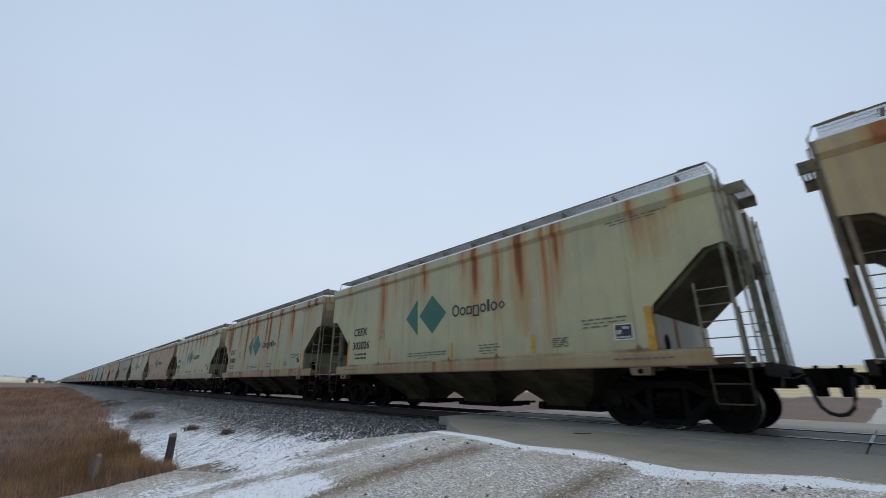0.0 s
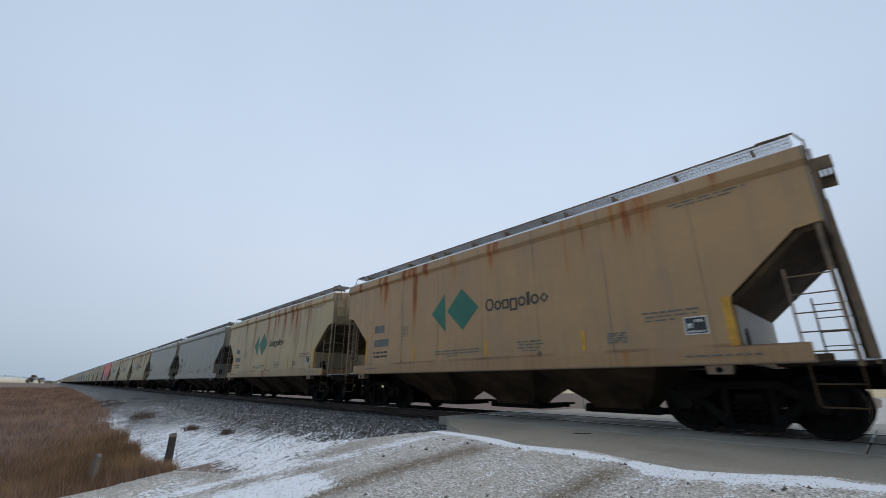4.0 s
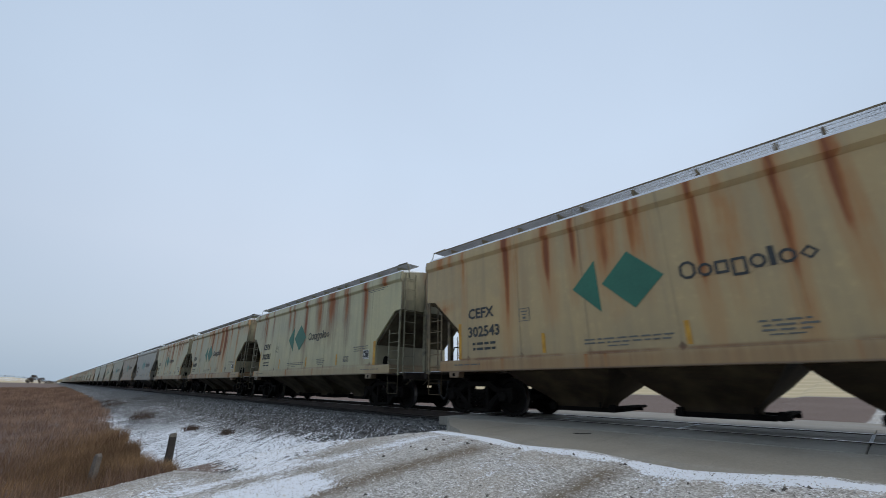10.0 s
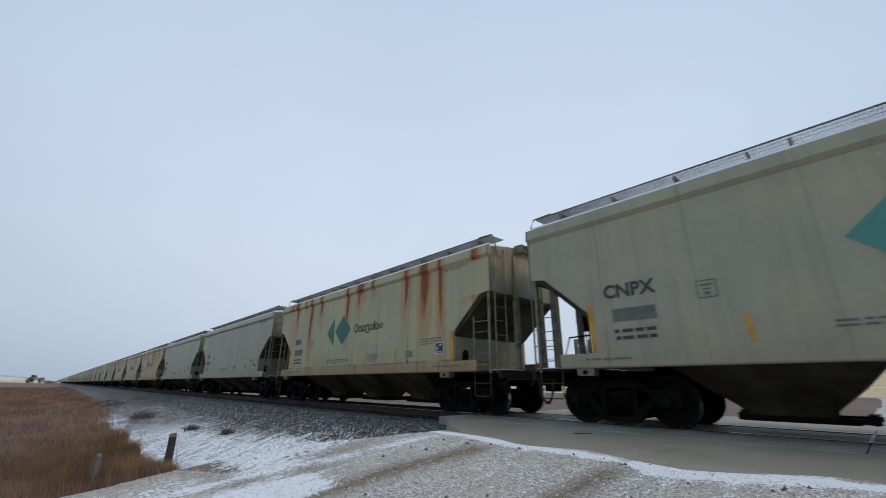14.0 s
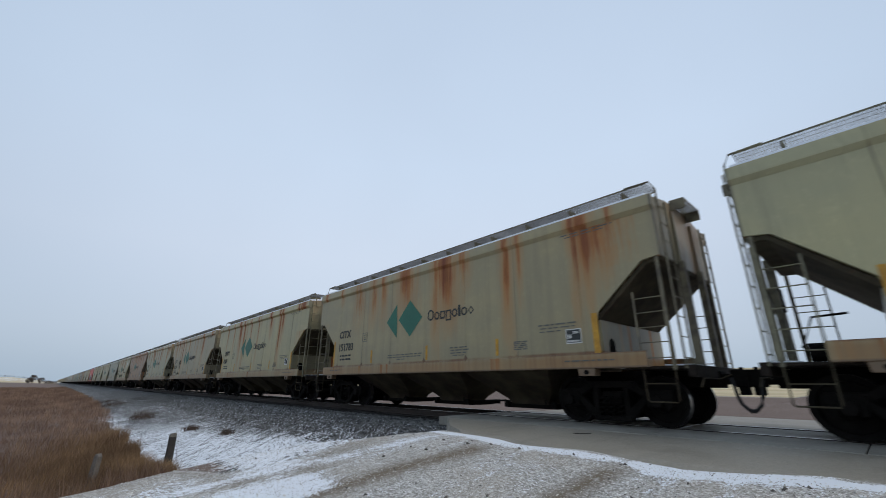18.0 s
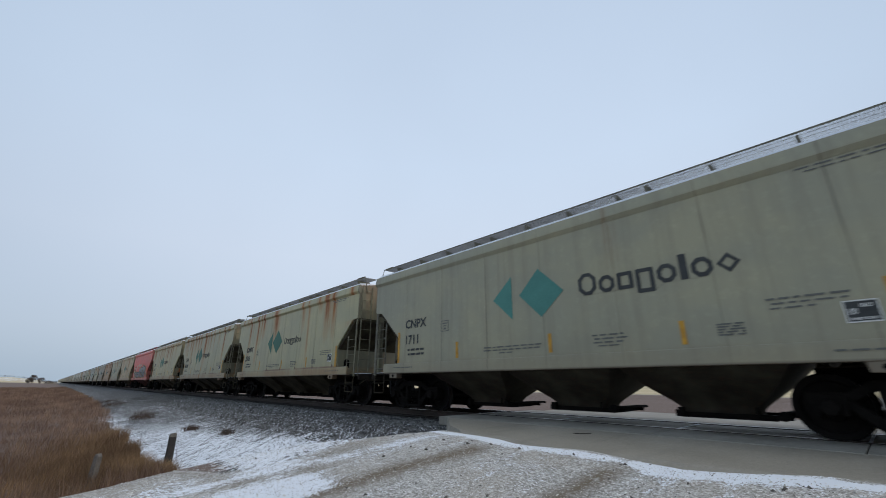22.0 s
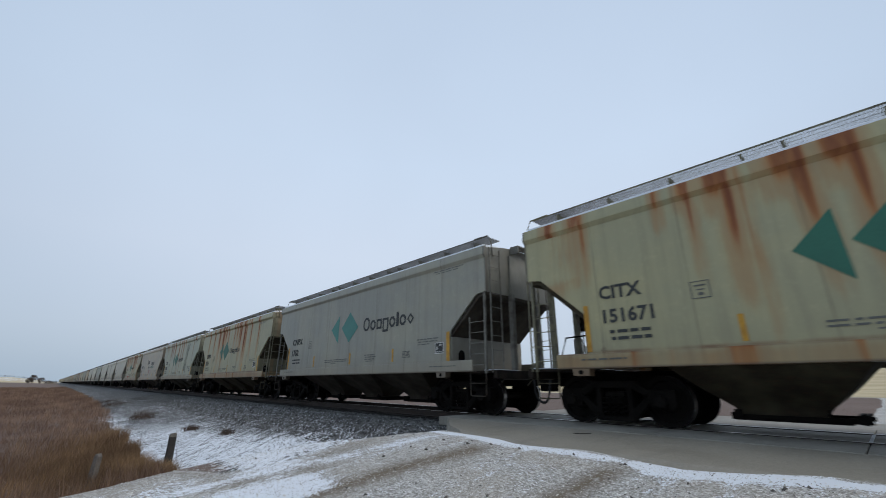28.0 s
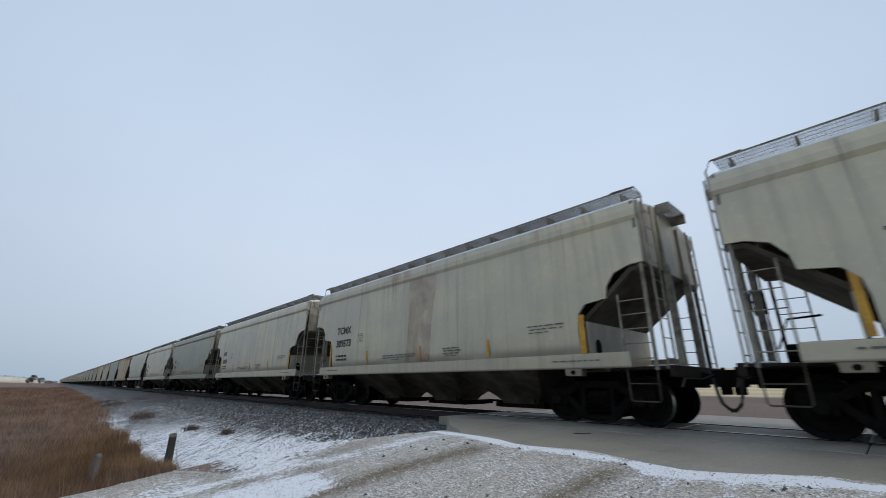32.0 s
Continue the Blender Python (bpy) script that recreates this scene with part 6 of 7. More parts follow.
# ---- the train ----
PALE_GREEN, TAN, ORANGE, GREY = (0.372, 0.355, 0.222), (0.39, 0.297, 0.158), (0.35, 0.218, 0.105), (0.272, 0.272, 0.236)
LIGHT, WHITE, RED, DUN, CREAM, MINT = (0.297, 0.291, 0.216), (0.51, 0.475, 0.375), (0.67, 0.098, 0.072), (0.245, 0.208, 0.145), (0.44, 0.385, 0.295), (0.34, 0.355, 0.262)
STRAW, OLIVE, BROWN = (0.385, 0.345, 0.192), (0.31, 0.268, 0.162), (0.27, 0.165, 0.092)
WORDS = {STRAW: "straw-coloured", OLIVE: "olive-tan", BROWN: "rust-brown", PALE_GREEN: "pale green-grey", TAN: "tan", ORANGE: "orange-tan", GREY: "plain grey", LIGHT: "light grey", WHITE: "off-white", RED: "bright red", DUN: "dun grey", CREAM: "cream", MINT: "mint-grey"}
# number in the train: shape, paint, rust, mark, number, logo
TRAIN = {
    0: ("flat", TAN, 0.85, "", "", "small"), 1: ("flat", PALE_GREEN, 0.60, "CEFX", "302026", "small"), 2: ("flat", PALE_GREEN, 0.80, "CITX", "151859", "small"),
    3: ("flat", PALE_GREEN, 0.50, "CEFX", "302965", "small"), 4: ("flat", ORANGE, 0.55, "PTEX", "21834", "small"), 5: ("flat", PALE_GREEN, 0.38, "CNPX", "4507", "small"),
    6: ("flat", DUN, 0.30, "CNPX", "150593", "big"), 7: ("flat", ORANGE, 0.50, "", "", "small"), 8: ("flat", TAN, 0.45, "", "", "small"),
    9: ("flat", GREY, 0.03, "ITFX", "33214", ""), 10: ("flat", GREY, 0.05, "ITFX", "33052", ""), 11: ("flat", STRAW, 0.70, "CNPX", "4798", "small"),
    12: ("flat", STRAW, 0.60, "CEFX", "302088", "small"), 13: ("flat", STRAW, 0.50, "CITX", "151198", "small"), 14: ("flat", RED, 0.0, "POTX", "3181", "corp1"),
    15: ("flat", OLIVE, 0.62, "CEFX", "302048", "small"), 16: ("flat", TAN, 0.65, "CEFX", "302543", "small"), 17: ("flat", PALE_GREEN, 0.34, "CEFX", "302581", "small"),
    18: ("flat", PALE_GREEN, 0.64, "CEFX", "302824", "small"), 19: ("flat", PALE_GREEN, 0.68, "CNPX", "3319", "small"), 20: ("flat", GREY, 0.15, "CNPX", "150326", "big"),
    21: ("flat", DUN, 0.35, "CNPX", "150496", "big"), 22: ("flat", LIGHT, 0.12, "CNPX", "", "big"), 23: ("flat", PALE_GREEN, 0.66, "", "", "small"),
    24: ("flat", LIGHT, 0.10, "", "", ""), 25: ("flat", MINT, 0.22, "ITFX", "33063", ""), 26: ("flat", TAN, 0.82, "CITX", "151426", "small"),
    27: ("flat", PALE_GREEN, 0.58, "CEFX", "302899", "small"), 28: ("flat", PALE_GREEN, 0.72, "CNPX", "4813", "small"), 29: ("flat", OLIVE, 0.74, "CITX", "151783", "small"),
    30: ("flat", STRAW, 0.58, "CNPX", "4569", "small"), 31: ("flat", OLIVE, 0.60, "CITX", "151317", "small"), 32: ("flat", PALE_GREEN, 0.62, "CEFX", "302525", "small"),
    33: ("flat", BROWN, 0.75, "CITX", "151667", "small"), 34: ("flat", STRAW, 0.75, "CEFX", "302829", "small"), 35: ("flat", LIGHT, 0.12, "CNPX", "1711", "big"),
    36: ("flat", PALE_GREEN, 0.52, "CNPX", "3565", "small"), 37: ("flat", PALE_GREEN, 0.50, "CEFX", "302790", "small"), 38: ("flat", STRAW, 0.50, "CITX", "151264", "small"),
    39: ("flat", RED, 0.0, "POTX", "2563", "corp2"), 40: ("flat", TAN, 0.52, "CEFX", "302199", "small"), 41: ("flat", PALE_GREEN, 0.52, "CEFX", "", "small"),
    42: ("flat", ORANGE, 0.98, "", "", "small"), 43: ("flat", DUN, 0.15, "CNPX", "", "big"), 44: ("flat", PALE_GREEN, 0.50, "CITX", "151671", "small"),
    45: ("flat", GREY, 0.12, "CNPX", "1762", "big"), 46: ("flat", PALE_GREEN, 0.82, "CNPX", "3333", "small"), 47: ("flat", MINT, 0.42, "CITX", "151885", "small"),
    48: ("curved", CREAM, 0.20, "SHQX", "3864", "farm"), 49: ("flat", PALE_GREEN, 0.84, "CNPX", "3260", "small"), 50: ("round", WHITE, 0.04, "TCMX", "309566", ""),
    51: ("round", WHITE, 0.14, "TCMX", "309573", ""), 52: ("round", WHITE, 0.03, "", "", ""), 53: ("round", LIGHT, 0.10, "", "", ""), 54: ("round", WHITE, 0.12, "", "", ""),
    55: ("round", WHITE, 0.03, "", "", ""), 56: ("flat", TAN, 0.35, "", "", "small"), 57: ("flat", LIGHT, 0.10, "", "", ""),
}
rng = random.Random(77)
for k in list(range(-4, 0)) + list(range(58, 106)):
    col = rng.choice([OLIVE, TAN, OLIVE, LIGHT, PALE_GREEN, DUN, TAN])
    TRAIN[k] = ("flat", col, 0.1 if col == LIGHT else rng.uniform(0.25, 0.55), "", "", "")
CUTS = {"flat": "angular", "curved": "curved", "round": "scalloped"}

cars, templates = {}, {}
for k in sorted(TRAIN):
    shape, paint, rust, mark, number, logo = TRAIN[k]
    near = 0 <= k <= 54
    key = (shape, near)
    style = "round" if shape == "round" else "flat"
    if key not in templates:
        templates[key] = (build_hopper if near else build_far_hopper)(style, CUTS[shape])
        car = templates[key]
    else:
        base = templates[key]
        car = copy_thing(base, Matrix.Identity(4))
    cars[k] = car
    state = "clean" if rust < 0.08 else "lightly streaked" if rust < 0.3 else "rust-streaked" if rust < 0.65 else "heavily rusted"
    tagged(car, f"{WORDS[paint]} {state} covered hopper car, coupled in the train", "railway car", "freight train cars")
for k in sorted(TRAIN):
    shape, paint, rust, mark, number, logo = TRAIN[k]
    car = cars[k]
    jit = 1.0 + 0.06 * math.sin(k * 2.7)
    tone = tuple(c * jit * g for c, g in zip(paint, (1.10, 1.08, 1.04)))
    for ob in car.children_recursive:
        ob.color = (*tone, (k % 61) + 3 + min(0.98, max(0.005, rust)))
    if not 0 <= k <= 54:
        continue
    kind = "red" if logo.startswith("corp") else "round" if shape == "round" else ""
    stencils(car, kind, -0.35 if k in (9, 10, 25) else 0.14 if logo == "big" else 0.0)
    ink = CREAMP if kind == "red" else BLACKP
    report_mark(car, mark, number, ink, 0.12 if shape == "round" else 0.0, 0.15 if shape == "round" else 0.0, 0.36)
    if not mark:
        put_mark(car, "blankmark", lambda: plate([rect(-4.86, -4.3, 2.36, 2.60)]), FAINT, "reporting_mark", "rubbed-out mark")
    if not number:
        put_mark(car, "blanknum", lambda: plate([rect(-4.86, -4.06, 1.90, 2.14)]), FAINT, "car_number", "rubbed-out number")
    if shape == "round":
        # the round shell bulges past the flat sides
        for ob in car.children:
            if ob.name.split(".")[0] in ("reporting_mark", "car_number", "load_stencil", "stencil_block", "inspection_box"):
                ob.location.y -= 0.014
    if logo == "small":
        small_logo(car)
    elif logo == "big":
        big_logo(car)
    elif logo == "farm":
        farm_brand(car)
    elif logo:
        corp_logo(car)
        (graffiti_pink if logo == "corp1" else graffiti_silver)(car)


# ---- rust runs down the near sides ----
RUNS = {}


def rust_runs(k, *runs):
    """Runs on one car: (place along the side, half width, length down from the roof edge, strength)."""
    RUNS[k] = list(runs)


rust_runs(1, (-5.42, 0.18, 1.5, 0.4), (-3.21, 0.21, 2.6, 0.5), (-2.50, 0.11, 1.2, 0.4), (-1.71, 0.38, 1.8, 0.25), (-1.06, 0.12, 1.1, 0.6), (0.59, 0.10, 1.2, 0.5), (1.01, 0.13, 1.8, 0.7), (1.80, 0.12, 2.2, 0.5), (2.50, 0.15, 1.9, 0.85), (3.18, 0.08, 2.4, 0.6), (3.51, 0.09, 1.4, 0.8), (3.70, 0.06, 1.2, 0.5), (5.25, 0.07, 1.0, 0.6), (6.11, 0.05, 0.6, 0.6))
rust_runs(2, (-5.95, 0.12, 2.1, 0.8), (-5.63, 0.06, 1.0, 0.5), (-5.27, 0.12, 2.4, 0.8), (-4.92, 0.06, 1.0, 0.6), (-3.70, 0.08, 1.8, 0.8), (-3.46, 0.06, 2.4, 0.4), (-3.13, 0.11, 2.4, 0.3), (-2.45, 0.15, 2.8, 0.95), (-2.22, 0.09, 1.5, 0.5), (-1.72, 0.13, 2.4, 0.4), (-1.08, 0.23, 1.8, 0.7), (-0.86, 0.09, 1.5, 0.6), (-0.58, 0.05, 1.2, 0.5), (0.49, 0.07, 2.4, 0.9), (0.62, 0.05, 2.6, 0.5), (0.97, 0.14, 2.4, 0.9))
rust_runs(3, (-1.15, 0.18, 1.2, 0.5), (0.35, 0.16, 1.0, 0.6), (1.50, 0.22, 1.0, 0.7), (2.47, 0.17, 1.2, 0.6), (3.34, 0.15, 0.8, 0.7))
rust_runs(4, (-4.01, 0.15, 1.2, 0.3), (-3.01, 0.55, 1.5, 0.3), (-2.35, 0.10, 2.4, 0.5), (-1.73, 0.12, 1.8, 0.4), (0.09, 0.10, 2.6, 0.6), (1.65, 0.09, 1.8, 0.5), (1.88, 0.06, 1.2, 0.5), (2.67, 0.14, 1.0, 0.3), (3.50, 0.18, 2.4, 0.4), (4.45, 0.08, 2.4, 0.4), (4.84, 0.05, 1.5, 0.6), (5.89, 0.05, 0.6, 0.5), (6.12, 0.05, 0.4, 0.5))
rust_runs(5, (-6.04, 0.09, 1.2, 0.6), (-5.45, 0.07, 0.4, 0.4), (-4.82, 0.06, 1.8, 0.7), (-3.69, 0.05, 0.6, 0.6), (-3.59, 0.05, 1.2, 0.4), (-3.33, 0.05, 0.6, 0.4), (-2.64, 0.09, 0.6, 0.5), (-2.42, 0.06, 1.2, 0.4), (-1.73, 0.10, 2.1, 0.75), (-1.16, 0.10, 0.7, 0.6), (-0.96, 0.05, 1.5, 0.6), (-0.62, 0.07, 1.4, 0.75), (0.42, 0.05, 0.7, 0.7))
rust_runs(6, (0.30, 0.16, 1.8, 0.2), (2.42, 0.13, 1.8, 0.2), (5.09, 0.10, 2.4, 0.25))
rust_runs(11, (-6.02, 0.07, 1.5, 0.8), (-5.33, 0.07, 1.5, 0.6), (-4.89, 0.12, 1.8, 0.8), (-4.40, 0.05, 1.0, 0.4), (-4.19, 0.05, 1.0, 0.5), (-3.64, 0.07, 1.5, 0.7), (-3.43, 0.05, 0.8, 0.7), (-3.29, 0.05, 2.9, 0.5), (-2.53, 0.09, 2.2, 0.85), (-1.85, 0.15, 1.8, 0.9))
rust_runs(12, (-3.19, 0.43, 1.8, 0.6), (-1.21, 0.55, 1.5, 0.5), (0.48, 0.22, 1.8, 0.5), (1.37, 0.23, 2.6, 0.6), (2.32, 0.13, 2.6, 0.7), (3.06, 0.12, 2.4, 0.4), (3.53, 0.09, 1.2, 0.5), (4.98, 0.10, 1.8, 0.4), (5.70, 0.12, 1.5, 0.6))
rust_runs(13, (-5.94, 0.10, 1.5, 0.5), (-4.90, 0.09, 1.8, 0.6), (-3.74, 0.08, 2.4, 0.7), (-2.60, 0.16, 1.8, 0.75), (-1.84, 0.10, 1.8, 0.6), (-1.01, 0.07, 1.0, 0.3), (-0.62, 0.05, 1.2, 0.8), (0.17, 0.08, 1.2, 0.3), (0.58, 0.08, 1.5, 0.5), (1.01, 0.05, 0.4, 0.4), (1.32, 0.05, 1.2, 0.3), (1.79, 0.12, 2.4, 0.9), (1.88, 0.09, 2.9, 0.5), (2.31, 0.06, 1.0, 0.6), (2.52, 0.07, 1.8, 0.6), (3.19, 0.06, 1.0, 0.5), (3.33, 0.05, 1.0, 0.3), (3.62, 0.05, 1.2, 0.7))
rust_runs(15, (-4.89, 0.22, 1.8, 0.4), (-3.66, 0.19, 1.5, 0.4), (-2.37, 0.21, 2.1, 0.4), (-1.54, 0.16, 1.8, 0.6), (-0.76, 0.18, 1.8, 0.6), (0.88, 0.18, 1.5, 0.4), (1.60, 0.14, 1.8, 0.4), (2.16, 0.22, 2.6, 0.5), (3.19, 0.10, 2.6, 0.35), (4.90, 0.08, 1.5, 0.4), (5.91, 0.11, 1.2, 0.6))
rust_runs(16, (-6.08, 0.15, 2.4, 0.6), (-5.66, 0.10, 1.5, 0.5), (-5.16, 0.06, 1.8, 0.5), (-3.68, 0.11, 2.5, 0.85), (-3.45, 0.31, 1.8, 0.3), (-2.51, 0.11, 1.8, 0.85), (-1.83, 0.08, 1.5, 0.8), (-1.12, 0.22, 1.8, 0.6), (-0.56, 0.07, 1.5, 0.8), (-0.41, 0.14, 1.8, 0.4), (0.55, 0.08, 2.6, 0.85), (1.02, 0.18, 2.1, 0.4), (1.73, 0.08, 2.9, 0.85), (1.79, 0.09, 2.9, 0.4), (2.41, 0.07, 2.1, 0.85), (2.51, 0.11, 2.9, 0.4))
rust_runs(17, (0.99, 0.27, 1.8, 0.5), (2.06, 0.33, 1.8, 0.6), (3.23, 0.22, 1.8, 0.5), (4.56, 0.13, 2.6, 0.7), (5.76, 0.15, 1.2, 0.7))
rust_runs(18, (-5.02, 0.15, 1.8, 0.5), (-3.47, 0.19, 1.8, 0.5), (-1.44, 0.13, 1.0, 0.4), (-0.93, 0.37, 1.2, 0.4), (-0.45, 0.23, 2.1, 0.8), (0.65, 0.12, 1.8, 0.6), (0.96, 0.10, 1.2, 0.4), (1.72, 0.24, 2.4, 0.7), (1.99, 0.12, 2.6, 0.6), (2.50, 0.28, 2.6, 1), (2.97, 0.06, 2.6, 0.5), (3.66, 0.10, 1.2, 0.8), (4.90, 0.08, 2.6, 0.6), (5.07, 0.13, 0.6, 0.5), (5.96, 0.05, 0.4, 0.5), (6.66, 0.05, 0.6, 0.6))
rust_runs(19, (-5.37, 0.05, 0.4, 0.6), (-4.92, 0.05, 1.2, 0.4), (-3.98, 0.05, 1.5, 0.5), (-3.65, 0.07, 1.8, 0.75), (-3.44, 0.05, 2.4, 0.25), (-2.99, 0.08, 0.7, 0.5), (-2.68, 0.05, 0.4, 0.5), (-2.46, 0.06, 1.5, 0.7), (-1.87, 0.16, 1.5, 0.7), (-1.70, 0.11, 2.9, 0.85), (-1.13, 0.09, 1.8, 0.8), (-0.58, 0.08, 1.8, 0.85), (-0.35, 0.07, 2.4, 0.3), (0.49, 0.08, 1.8, 0.7), (0.70, 0.08, 2.6, 0.8), (1.00, 0.17, 2.1, 0.95))
rust_runs(21, (-4.79, 0.12, 1.2, 0.3), (-2.36, 0.12, 1.2, 0.4), (-0.64, 0.08, 1.5, 0.3), (0.70, 0.08, 2.4, 0.5), (1.91, 0.10, 1.5, 0.45), (2.44, 0.05, 2.1, 0.3), (3.92, 0.09, 2.4, 0.5), (4.26, 0.06, 1.5, 0.5))
rust_runs(26, (-4.29, 0.22, 1.5, 0.4), (-2.67, 0.30, 1.8, 0.5), (-1.77, 0.24, 1.8, 0.5), (1.10, 0.39, 1.5, 0.75), (1.73, 0.17, 2.6, 0.5), (2.55, 0.16, 2.6, 0.8), (3.19, 0.14, 2.4, 0.4), (3.65, 0.10, 1.8, 0.75), (4.70, 0.19, 1.8, 1), (4.87, 0.12, 2.6, 0.5), (6.00, 0.06, 1.8, 0.5))
rust_runs(25, (-5.91, 0.07, 1.2, 0.22), (-3.89, 0.05, 0.7, 0.2))
rust_runs(27, (-5.42, 0.08, 0.8, 0.6), (-5.05, 0.10, 2.4, 0.5), (-3.81, 0.09, 1.2, 0.7), (-2.55, 0.17, 1.5, 0.8), (-2.34, 0.14, 2.4, 0.35), (-1.87, 0.09, 1.2, 0.5), (-1.68, 0.05, 1.2, 0.5), (-1.13, 0.12, 1.2, 0.4), (-0.68, 0.09, 1.2, 0.7), (0.49, 0.09, 1.2, 0.6), (0.92, 0.12, 1.0, 0.4), (1.08, 0.05, 1.0, 0.4), (1.68, 0.07, 2.8, 0.85), (1.81, 0.07, 2.6, 0.4), (2.42, 0.10, 1.8, 0.9), (2.57, 0.09, 2.8, 0.5), (3.12, 0.10, 2.4, 0.5), (3.36, 0.10, 1.8, 0.5))
rust_runs(28, (1.93, 0.43, 1.5, 0.6), (3.36, 0.19, 1.5, 0.4), (4.63, 0.14, 2.6, 0.5), (5.13, 0.13, 2.6, 0.4), (5.91, 0.12, 1.5, 0.4))
rust_runs(29, (-3.75, 0.34, 1.5, 0.4), (-2.77, 0.19, 1.5, 0.5), (-2.17, 0.15, 1.5, 0.5), (-0.93, 0.39, 1.5, 0.6), (0.50, 0.13, 2.6, 0.5), (0.93, 0.36, 1.8, 0.75), (1.63, 0.19, 1.0, 0.5), (3.12, 0.11, 2.4, 0.7), (3.51, 0.09, 1.5, 0.5), (4.99, 0.10, 2.1, 0.6), (5.23, 0.15, 1.8, 0.7), (5.84, 0.07, 0.6, 0.5))
rust_runs(30, (-6.04, 0.07, 1.5, 0.4), (-4.90, 0.08, 1.2, 0.7), (-3.66, 0.06, 1.5, 0.7), (-2.52, 0.18, 1.5, 0.8), (-2.36, 0.10, 2.6, 0.6), (-1.78, 0.10, 2.4, 0.85), (-1.38, 0.09, 2.4, 0.3), (-0.86, 0.05, 0.7, 0.4), (-0.63, 0.05, 1.4, 0.8), (0.52, 0.05, 2.1, 0.75), (0.85, 0.05, 0.4, 0.4))
rust_runs(31, (-0.59, 0.22, 1.8, 0.4), (1.08, 0.16, 1.5, 0.3), (2.02, 0.22, 2.6, 0.3), (2.88, 0.33, 1.8, 0.2))
rust_runs(32, (-5.29, 0.13, 1.2, 0.5), (-3.64, 0.14, 2.4, 0.5), (-2.59, 0.15, 1.2, 0.6), (-2.23, 0.17, 1.5, 0.85), (-1.76, 0.16, 1.8, 0.85), (-1.65, 0.11, 2.9, 0.5), (-0.60, 0.10, 1.5, 0.7), (-0.03, 0.07, 1.2, 0.4), (0.64, 0.10, 1.8, 0.8), (1.76, 0.14, 1.5, 0.9), (1.90, 0.08, 2.6, 0.5), (2.18, 0.07, 1.0, 0.5), (2.51, 0.08, 1.5, 0.75), (3.74, 0.05, 1.5, 0.6), (4.94, 0.09, 2.1, 0.9), (5.11, 0.05, 2.1, 0.4), (5.35, 0.10, 1.2, 0.5), (5.99, 0.05, 1.5, 0.5), (6.68, 0.05, 0.7, 0.4))
rust_runs(33, (-6.17, 0.12, 1.5, 0.6), (-5.66, 0.10, 1.5, 0.5), (-4.96, 0.13, 1.8, 0.7), (-3.76, 0.09, 2.4, 0.5), (-3.17, 0.10, 1.8, 0.6), (-2.42, 0.08, 2.1, 0.6), (-1.78, 0.12, 1.5, 0.7), (-1.37, 0.11, 1.2, 0.7), (-0.81, 0.14, 1.8, 0.7))
rust_runs(34, (-1.68, 0.29, 2.1, 0.7), (-0.70, 0.19, 1.5, 0.5), (0.20, 0.17, 1.2, 0.4), (1.51, 0.18, 2.6, 0.8), (2.25, 0.17, 1.5, 0.8), (3.33, 0.13, 1.0, 0.4), (5.76, 0.19, 1.2, 0.6))
rust_runs(35, (1.68, 0.14, 1.8, 0.22), (3.93, 0.07, 1.0, 0.12))
rust_runs(36, (-6.01, 0.06, 0.4, 0.7), (-5.91, 0.05, 1.2, 0.3), (-5.31, 0.08, 0.3, 0.6), (-5.06, 0.05, 0.3, 0.5), (-4.80, 0.07, 1.8, 0.8), (-4.40, 0.05, 1.5, 0.3), (-3.64, 0.08, 2.1, 0.9), (-3.17, 0.06, 1.2, 0.6), (-2.80, 0.10, 1.0, 0.85))
rust_runs(37, (-4.27, 0.26, 1.5, 0.4), (-3.64, 0.21, 2.4, 0.5), (-2.66, 0.26, 1.5, 0.4), (-1.82, 0.14, 1.2, 0.7), (-1.08, 0.16, 1.5, 0.5), (0.29, 0.20, 2.1, 0.7), (0.85, 0.22, 1.8, 0.4), (1.62, 0.12, 1.2, 0.5), (2.45, 0.11, 1.2, 0.5), (3.61, 0.10, 1.0, 0.4), (4.83, 0.08, 2.4, 0.85))
rust_runs(38, (-6.00, 0.11, 1.5, 0.5), (-5.35, 0.15, 1.5, 0.6), (-3.57, 0.12, 1.2, 0.5), (-2.62, 0.10, 2.4, 0.5), (-2.20, 0.10, 1.0, 0.6), (-1.73, 0.10, 1.5, 0.6), (-1.23, 0.08, 1.5, 0.5), (-0.66, 0.08, 1.2, 0.8), (0.48, 0.07, 1.5, 0.7), (0.83, 0.06, 0.7, 0.5), (1.12, 0.12, 2.1, 0.75), (1.65, 0.06, 1.0, 0.5), (2.41, 0.12, 1.5, 0.8), (2.62, 0.06, 1.8, 0.6), (3.17, 0.08, 1.5, 0.8), (3.44, 0.07, 1.0, 0.5))
rust_runs(40, (-4.80, 0.19, 1.2, 0.3), (-3.72, 0.34, 2.4, 0.3), (-0.77, 0.13, 1.2, 0.4), (0.20, 0.18, 1.8, 0.4), (0.86, 0.15, 1.2, 0.35), (1.76, 0.11, 2.4, 0.55), (2.31, 0.20, 2.6, 0.7), (3.23, 0.06, 2.6, 0.4), (4.83, 0.07, 2.4, 0.6), (5.92, 0.05, 0.4, 0.5))
